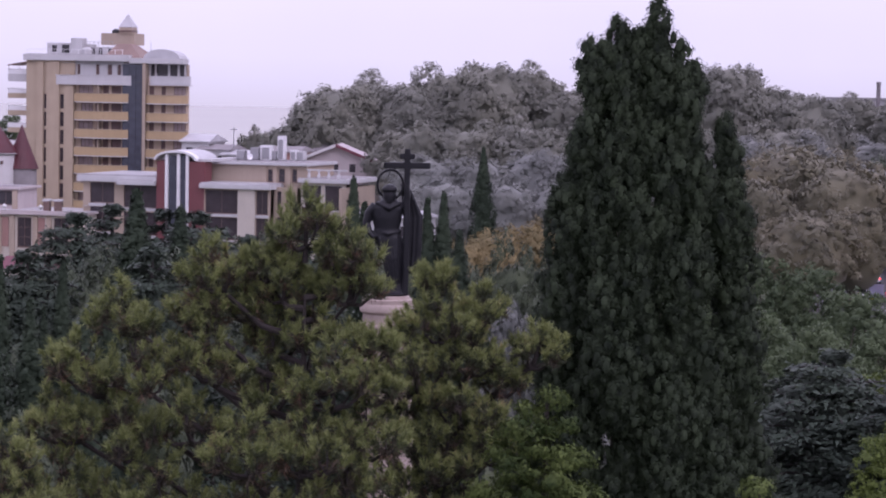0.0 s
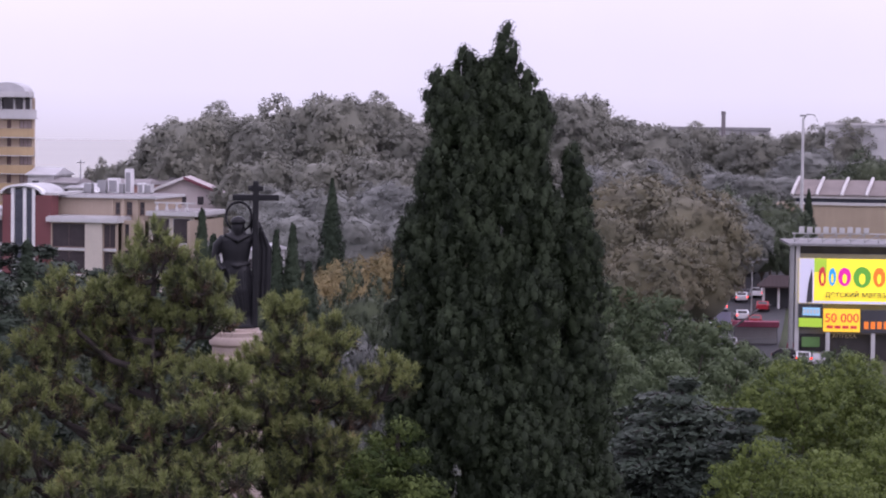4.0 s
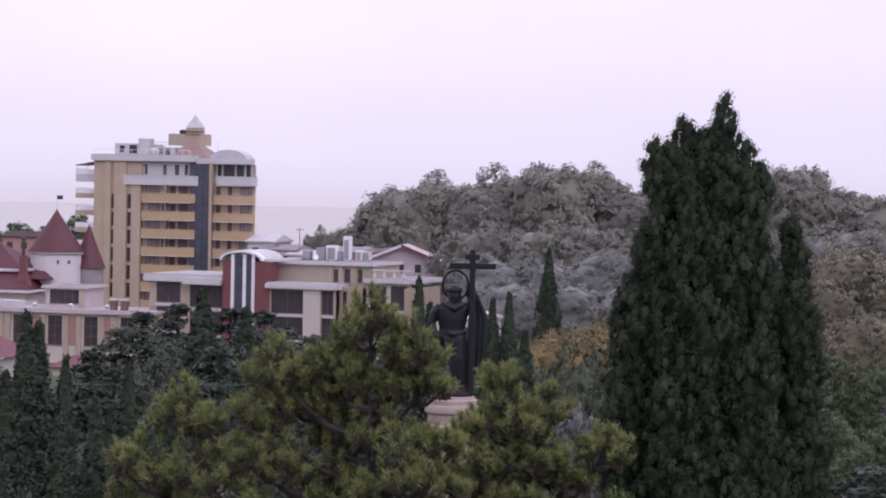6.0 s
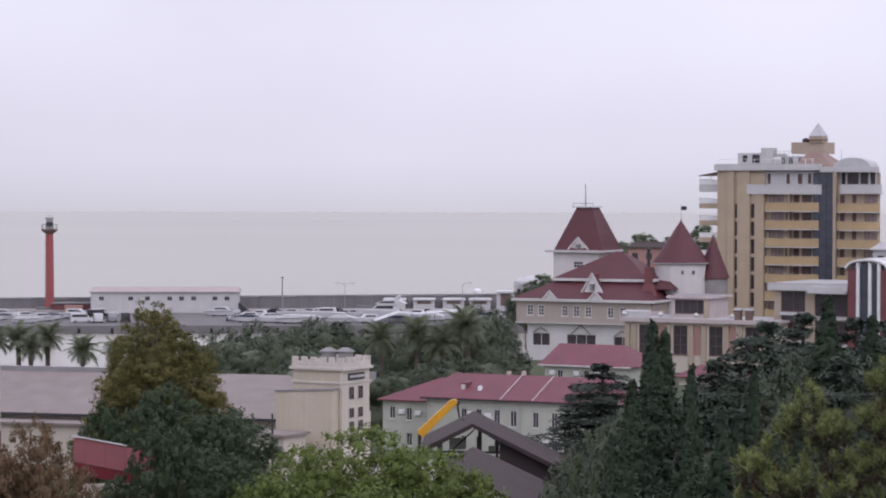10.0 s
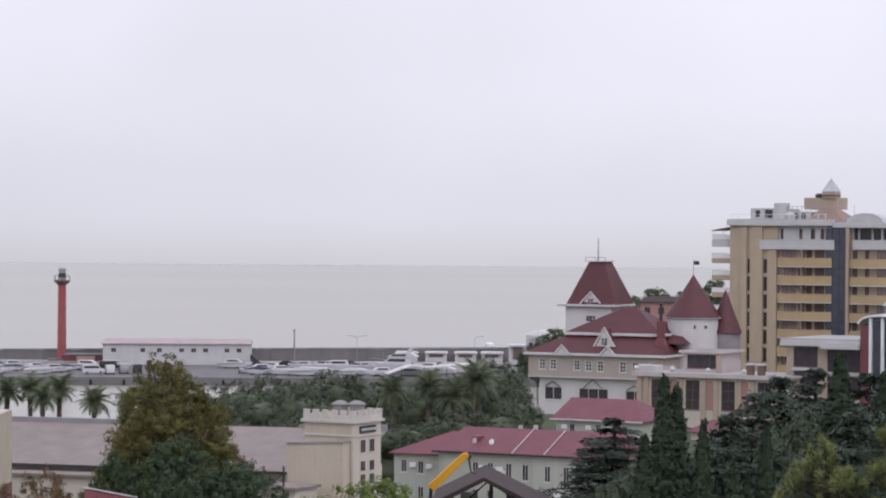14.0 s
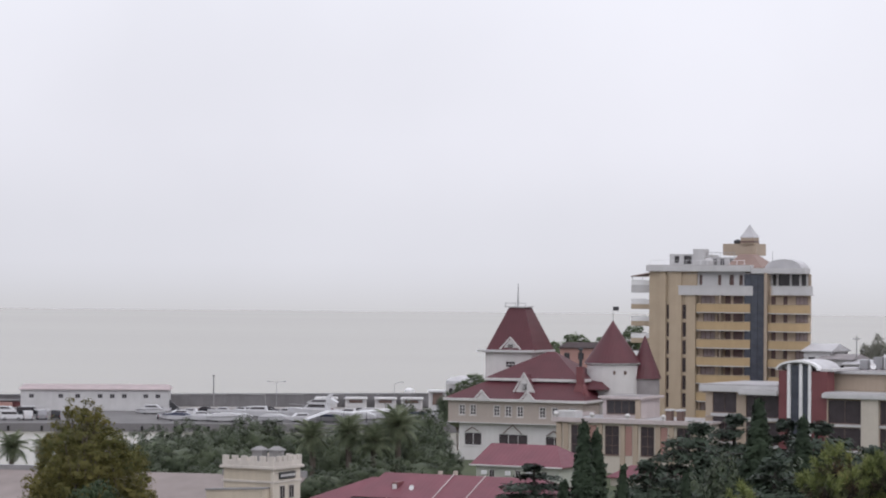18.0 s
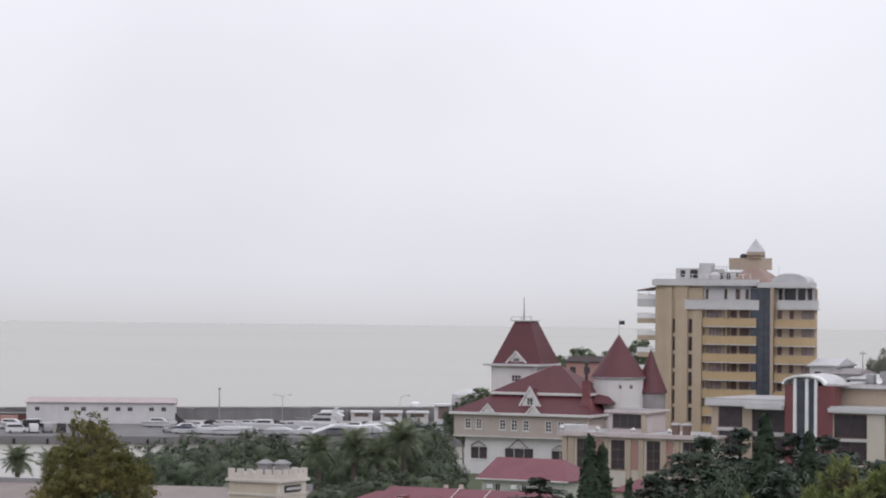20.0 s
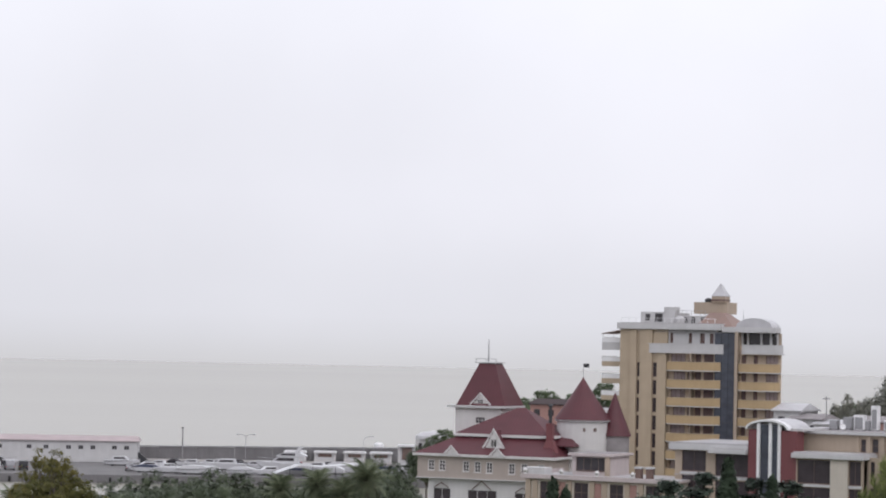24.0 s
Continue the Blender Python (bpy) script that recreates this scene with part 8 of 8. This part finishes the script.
gabled_hall(3.85, 425, -1.44)
low_shed(4.9, 440, -2.0, 14, 8, 0.8, WHITE, LIGHT_ROOF)
low_shed(4.9, 330, -2.9, 9, 7, 0.8, OFFWHITE, LIGHT_ROOF)
low_shed(-4.4, 520, -1.3, 9, 8, 1.0, PINK, BROWN_ROOF, -22, "low brick-red building on the far shore")
low_shed(-3.6, 530, -1.45, 7, 6, 1.0, OFFWHITE, BROWN_ROOF, -22, "low building on the far shore")
for b, d, e, w, h, m in ((2.63, 404, -1.29, 1.1, 2.2, WHITE_METAL), (2.3, 403, -1.5, 1.8, 1.2, WHITE_METAL), (2.05, 403, -1.55, 1.4, 1.1, GREY_METAL), (1.75, 404, -1.62, 1.3, 0.9, GREY_METAL), (2.9, 404, -1.6, 1.0, 0.9, WHITE_METAL), (0.45, 404, -1.62, 1.2, 0.9, OFFWHITE), (2.45, 402, -1.62, 1.2, 0.8, GREY_METAL), (3.05, 406, -1.62, 1.4, 0.9, OFFWHITE)):
    roof_box(b, 410, 18.86, w, 1.2, height(e, 410) - 18.86, m, "pale rooftop air-handling unit")
dish(1.95, 408, 18.86, 0.5, 20)
aer = facing("roof_aerial", 1.6, 452, height(-1.5, 452), label="thin roof aerial with a small platform", category="antenna")
part("pole", tube(bmesh.new(), ((0, 0, -1), (0, 0, 3.2)), (0.12, 0.06), 6), GREY_METAL, aer)
part("platform", block(-0.7, 0.7, -0.5, 0.5, 2.6, 2.75), GREY_METAL, aer)
dish(-8.1, 279, 9.6, 0.3, -30)


# ---- right-hand side: shop with the advertising screen, street, long hall ----
def words(text, parent, x, y, z, size, material, name="lettering"):
    cu = bpy.data.curves.new(name, "FONT")
    cu.body, cu.size, cu.extrude, cu.align_x = text, size, 0.03, "CENTER"
    tmp = new(name, cu)
    dg = bpy.context.evaluated_depsgraph_get()
    data = bpy.data.meshes.new_from_object(tmp.evaluated_get(dg))
    bpy.data.objects.remove(tmp)
    data.materials.clear()
    data.materials.append(material)
    ob = part(name, data, None, parent)
    ob.matrix_basis = pose(x, y, z, 90, 0, 0)
    return ob


def make_shop():
    s = facing("corner_shop", 18.0, 320, 0, 6, label="corner shop building with a bright advertising screen and roof sign", category="building")
    part("wall", block(-3.3, 12, 1.2, 12, 2.4, 15.4), CONCRETE, s)
    part("side_column", block(-4.6, -4.1, 0.2, 1.4, 2.4, 16.6), GREY_METAL, s)
    part("side_column", block(-3.9, -3.4, 0.4, 1.4, 2.4, 16.6), OFFWHITE, s)
    part("roof_slab", block(-4.9, 12.4, -0.4, 12.4, 16.4, 16.7, 0.05), CONCRETE, s)
    part("attic", block(-3.3, 12, 1.6, 11, 15.4, 16.38), DARK_PANE, s)
    for k in range(9):
        part("roof_frame", block(-4.2 + 1.7 * k, -4.05 + 1.7 * k, 0.5, 0.65, 16.8, 18.0), GREY_METAL, s)
    for k in range(8):
        part("roof_brace", tube(bmesh.new(), ((-4.1 + 1.7 * k, 0.6, 16.9), (-2.4 + 1.7 * k, 0.6, 17.8)), (0.06, 0.06), 5), GREY_METAL, s)
    for z in (17.2, 17.85):
        part("roof_rail", block(-4.4, 12, 0.45, 0.7, z, z + 0.12), OFFWHITE, s)
    for k in range(9):
        part("sign_bar", block(-3.6 + 0.98 * k, -2.95 + 0.98 * k, 0.2, 0.4, 18.0, 18.75 - 0.04 * (k % 3), 0.04), OFFWHITE, s, "worn white sign letter, unreadable")
    # the screen bows outwards
    glow_y, glow_w = lit("screen_yellow", (0.95, 0.80, 0.03), 0.55), lit("screen_white", (0.62, 0.62, 0.72), 0.35)
    glow_g = lit("screen_green", (0.38, 0.62, 0.04), 0.4)
    inks = [lit("screen_red", (0.62, 0.05, 0.05), 0.3), lit("screen_blue", (0.02, 0.35, 0.75), 0.4), lit("screen_magenta", (0.75, 0.03, 0.35), 0.4), lit("screen_leaf", (0.12, 0.42, 0.04), 0.35), lit("screen_orange", (0.85, 0.22, 0.02), 0.4), inks_dark]

    def bow(x):
        return 0.2 - 0.9 * math.sin(math.pi * (x + 3.6) / 15.2)

    def panel(x0, x1, za, zb, material, name, out=0.0, parent=s):
        n = max(2, int((x1 - x0) / 0.7))
        front = [(x0 + (x1 - x0) * k / n, bow(x0 + (x1 - x0) * k / n) - out) for k in range(n + 1)]
        return part(name, prism(front + [(x, y + 0.12) for x, y in front[::-1]], za, zb), material, parent)

    scr = panel(-3.5, 11, 9.4, 14.9, glow_y, "screen")
    panel(-3.48, -1.7, 9.42, 14.88, glow_w, "screen_field", 0.02, scr)
    panel(-1.7, -0.2, 13.2, 14.88, glow_g, "screen_field", 0.02, scr)
    panel(-1.9, 11, 9.42, 9.75, glow_w, "screen_field", 0.02, scr)
    part("screen_figure", slab(((-2.6, 9.5), (-1.9, 9.5), (-1.75, 11.5), (-2.0, 13.6), (-2.35, 12.0)), bow(-2) - 0.04, bow(-2) - 0.02), inks[5], scr, "plain dark shape")
    x = -1.2
    for k, (w, h, m) in enumerate(((1.0, 2.4, 0), (0.9, 2.2, 1), (1.6, 2.3, 2), (2.2, 2.6, 3), (1.5, 2.4, 4), (1.5, 2.4, 1))):
        y = bow(x + w / 2) - 0.06
        outer = [(x + w / 2 + w * 0.5 * math.cos(a), 12.7 + h * 0.5 * math.sin(a)) for a in [2 * math.pi * j / 14 for j in range(14)]]
        part("colour_shape", slab(outer, y, y + 0.04), inks[m], scr)
        hole = [(x + w / 2 + w * 0.17 * math.cos(a), 12.5 + h * 0.26 * math.sin(a)) for a in [2 * math.pi * j / 10 for j in range(10)]]
        part("colour_shape", slab(hole, y - 0.02, y - 0.004), glow_y, scr)
        x += w + 0.22
    words("детский магазин", scr, 3.9, bow(3.5) - 0.12, 10.25, 1.05, inks[5])
    low = panel(-3.5, -0.6, 6.4, 9.3, inks[5], "lower_screen")
    panel(-3.0, -0.9, 7.9, 8.9, lit("screen_pale_blue", (0.3, 0.6, 0.75), 0.35), "screen_field", 0.02, low)
    panel(-3.45, -0.65, 6.5, 7.6, glow_g, "screen_field", 0.02, low)
    for k in range(5):
        panel(-2.9 + 0.4 * k, -2.65 + 0.4 * k, 8.15, 8.65, WHITE_METAL, "text_bar", 0.04, low)
    yel = panel(-0.5, 3.9, 6.0, 8.8, lit("screen_amber", (0.95, 0.62, 0.03), 0.5), "lower_screen")
    words("50 000", yel, 1.7, bow(1.7) - 0.1, 7.2, 1.5, inks[0])
    for k in range(4):
        panel(-0.1 + 0.95 * k, 0.65 + 0.95 * k, 6.4, 6.75, inks[0], "text_bar", 0.03, yel)
    dark = panel(4.0, 11, 5.9, 8.7, inks[5], "lower_screen")
    for k in range(4):
        panel(4.4 + 0.8 * k, 4.95 + 0.8 * k, 6.4, 7.3, inks[4], "text_bar", 0.03, dark)
    part("shop_glass", block(-3.2, 12, 0.9, 1.15, 2.4, 5.6), DARK_PANE, s)
    words("АПТЕКА", s, 2.2, 0.75, 5.15, 0.75, CREAM, "shop_sign")
    for x in (-0.2, 5.3, 10.5):
        part("pillar", block(x, x + 0.5, -0.6, -0.1, 2.4, 5.9, 0.04), OFFWHITE, s)
    part("green_panel", block(-3.0, -0.8, 0.6, 0.88, 4.0, 5.2), surf("green_shop_panel", (0.12, 0.25, 0.08)), s)


inks_dark = surf("dark_print", (0.05, 0.05, 0.06), rough=0.5)
make_shop()


def make_long_hall():
    h = facing("long_hall", 18.4, 480, 0, -4, label="long ochre hall with a grey roof and white roof ribs", category="building")
    part("wall", block(-13.5, 22, 0, 14, 8, 16.2), OCHRE, h)
    part("glazing", block(-9.5, 22, 0.6, 13, 16.2, 17.6), BLUE_PANE, h)
    part("white_band", block(-10, 22, -0.3, 0.59, 16.1, 16.6), WHITE, h)
    part("white_band", block(-10, 22, -0.3, 0.59, 17.35, 17.7), WHITE, h)
    part("roof", slab(((-9.8, 17.7), (22, 17.7), (22, 17.9), (-9.8, 17.9)), -0.4, 13), GREY_ROOF, h)
    bm = bmesh.new()
    v = [bm.verts.new(q) for q in ((-9.6, 0, 18.0), (22, 0, 18.0), (22, 6, 20.6), (-9.6, 6, 20.6), (22, 12, 18.0), (-9.6, 12, 18.0))]
    for f in ((0, 1, 2, 3), (3, 2, 4, 5), (0, 3, 5), (1, 4, 2), (0, 5, 4, 1)):
        bm.faces.new([v[i] for i in f])
    part("roof_slope", bm, GREY_ROOF, h)
    for k in range(7):
        x = -9.9 + 4.5 * k
        bm = bmesh.new()
        tube(bm, ((x - 0.3, -0.4, 17.9), (x, 1.8, 19.2), (x + 0.5, 5.6, 21.0)), (0.3, 0.35, 0.3), 6)
        part("roof_rib", bm, WHITE, h)


make_long_hall()
flat = facing("flat_block", 15.6, 620, 0, 0, label="long flat-roofed block in the distance behind trees", category="building")
part("wall", block(-12, 11.6, 0, 12, 9, height(-0.3, 620)), surf("grey_render", (0.42, 0.41, 0.42), streak=0.1), flat)
part("roof_edge", block(-12.3, 11.9, -0.3, 12.3, height(-0.3, 620), height(-0.23, 620)), CONCRETE, flat)
for k in range(8):
    part("window", block(-10.8 + 2.9 * k, -9.4 + 2.9 * k, -0.1, -0.003, 25.0, 26.4, 0.03), DARK_PANE, flat)
stack = facing("chimney_stack", 15.67, 600, 9, label="short dark brick chimney stack", category="chimney")
part("shaft", lathe([(0.8, 0), (0.45, height(0.05, 600) - 9.2), (0.55, height(0.08, 600) - 9), (0.5, height(0.12, 600) - 9)], 16), surf("dark_brick", (0.2, 0.18, 0.19)), stack)
pale = facing("pale_block", 18.6, 560, 0, 0, label="pale flat-roofed building behind the trees", category="building")
part("wall", block(-7, 14, 0, 10, 9, height(-0.15, 560)), OFFWHITE, pale)
part("roof_edge", block(-7.3, 14.3, -0.3, 10.3, height(-0.15, 560), height(-0.1, 560)), WHITE, pale)
m = facing("flood_light_mast", 17.4, 440, ground_at(17.4, 440), label="tall white lamp mast with a curved arm", category="street lamp", group="street lamps")
hm = height(0.0, 440) - ground_at(17.4, 440)
part("pole", tube(bmesh.new(), ((0, 0, 0), (0, 0, hm * 0.6), (0, 0, hm)), (0.36, 0.28, 0.2), 10), OFFWHITE, m)
part("arm", tube(bmesh.new(), ((0, 0, hm - 0.3), (0.6, 0, hm + 0.6), (1.8, 0, hm + 0.5), (2.4, 0, hm - 0.6)), (0.14, 0.12, 0.1, 0.08), 8), GREY_METAL, m)
part("lamp_head", block(-0.6, 0.4, -0.4, 0.4, hm + 0.2, hm + 0.5, 0.06), GREY_METAL, m)
lamp_post(16.35, 372, ground_at(16.35, 372), 8.5, 2)
lamp_post(15.3, 352, ground_at(15.3, 352), 8.0, 1)


def make_street():
    hut = facing("street_pavilion", 16.95, 385, ground_at(16.95, 385), 4, label="small dark-roofed pavilion with pale columns by the street", category="pavilion")
    part("back_wall", block(-2.2, 2.2, 2.5, 2.8, 0, 3.6), DARK_METAL, hut)
    for x in (-2.3, -0.1, 2.0):
        part("column", lathe([(0.22, 0), (0.2, 0.2), (0.18, 3.4), (0.26, 3.6)], 12, cx=x, cy=0), OFFWHITE, hut)
    part("roof", hip(-3.0, 3.0, -0.8, 3.6, 3.7, 5.2, 1.6, 0.25), BROWN_ROOF, hut)
    spots = [(15.9, 440, 92, 2, 1), (15.95, 415, 88, 0, 1), (15.6, 402, 95, 3, 1), (15.75, 428, 90, 1, 0), (16.2, 455, 270, 0, 0), (15.35, 388, 92, 0, 1), (15.1, 366, 95, 2, 0), (15.55, 370, 92, 0, 1), (15.0, 348, 100, 3, 1), (15.4, 344, 94, 1, 0), (16.5, 352, 20, 3, 0), (16.2, 396, 92, 2, 0), (17.2, 315, 0, 1, 0), (17.75, 312, 0, 1, 0), (16.1, 478, 90, 0, 0), (15.9, 500, 92, 2, 1), (14.9, 330, 100, 0, 0)]
    spots += [(15.69, 362, 92, 1, 1), (15.79, 360, 268, 2, 1), (15.51, 352, 88, 0, 1), (16.11, 392, 95, 0, 1), (16.28, 426, 272, 1, 1), (16.45, 398, 92, 0, 1), (16.6, 382, 88, 3, 0), (16.14, 370, 95, 0, 1), (16.42, 364, 95, 3, 0), (15.88, 330, 95, 0, 0), (16.18, 348, 95, 3, 1), (15.68, 380, 92, 0, 1), (15.74, 394, 95, 0, 0), (15.5, 370, 272, 1, 1), (15.63, 330, 95, 2, 0), (16.61, 350, 95, 2, 1), (16.34, 430, 268, 2, 1), (15.98, 418, 268, 0, 1), (17.48, 312, 95, 0, 1), (17.29, 324, 268, 3, 0), (17.85, 310, 272, 2, 0)]
    for b, d, turn, paint, lamps in spots:
        car(b, d, ground_at(b, d) + 0.36, turn, paint, lamps=bool(lamps))
    a = facing("street_stall", 16.45, 338, ground_at(16.45, 338), 3, label="street stall with a faded pink awning", category="stall")
    part("awning", slab(((-3.0, 2.5), (3.0, 2.5), (3.0, 3.2), (-3.0, 3.2)), -0.6, 1.4), surf("pink_awning", (0.42, 0.10, 0.16), rough=0.8), a)
    part("counter", block(-2.6, 2.6, 0.2, 1.0, 0, 1.0), OFFWHITE, a)
    for x in (-2.8, 2.7):
        part("post", block(x, x + 0.1, -0.4, -0.3, 0, 2.5), GREY_METAL, a)
    part("back_wall", block(-2.8, 2.8, 1.2, 1.35, 0, 2.5), WHITE, a)
    for b, d, w, h, c1, c2, lab in ((15.75, 340, 1.8, 1.7, (0.45, 0.45, 0.6), (0.55, 0.5, 0.03), "lilac and yellow street banner on posts"), (15.5, 385, 1.0, 1.6, (0.7, 0.28, 0.03), (0.7, 0.28, 0.03), "narrow orange street banner")):
        n = facing("street_banner", b, d, ground_at(b, d) + 0.3, label=lab, category="banner")
        part("sheet", block(-w / 2, w / 2, 0, 0.06, 2.2, 2.2 + h), surf("banner_cloth", c1, rough=0.8), n)
        part("strip", block(-w / 2, w / 2, 0, 0.06, 1.8, 2.195), surf("banner_strip", c2, rough=0.8), n)
        part("post", block(-w / 2 - 0.1, -w / 2 - 0.02, 0, 0.08, 0, 4.0), GREY_METAL, n)
        part("post", block(w / 2 + 0.02, w / 2 + 0.1, 0, 0.08, 0, 4.0), GREY_METAL, n)
    r = facing("barrier_pole", 16.1, 333, ground_at(16.1, 333), 0, label="long slanting metal barrier pole", category="pole")
    part("pole", tube(bmesh.new(), ((-1.0, 0, 2.6), (2.4, 0, 5.2)), (0.12, 0.1), 8), GREY_METAL, r)
    part("post", tube(bmesh.new(), ((-0.9, 0, 0), (-0.9, 0, 2.7)), (0.12, 0.12), 8), GREY_METAL, r)
    w = facing("parked_bus", 15.05, 470, ground_at(15.05, 470) + 0.36, 60, label="white parked bus half hidden by trees", category="bus")
    bm = block(-5.5, 5.5, -1.25, 1.25, 0.5, 3.1, 0.15)
    part("body", bm, CAR_PAINT[0], w)
    part("window_band", block(-5.2, 5.3, -1.28, 1.28, 1.7, 2.6, 0.02), DARK_PANE, w)
    for x in (-3.4, 3.4):
        for y in (-1.15, 1.15):
            wheel(w, x, y, 0.48)


make_street()
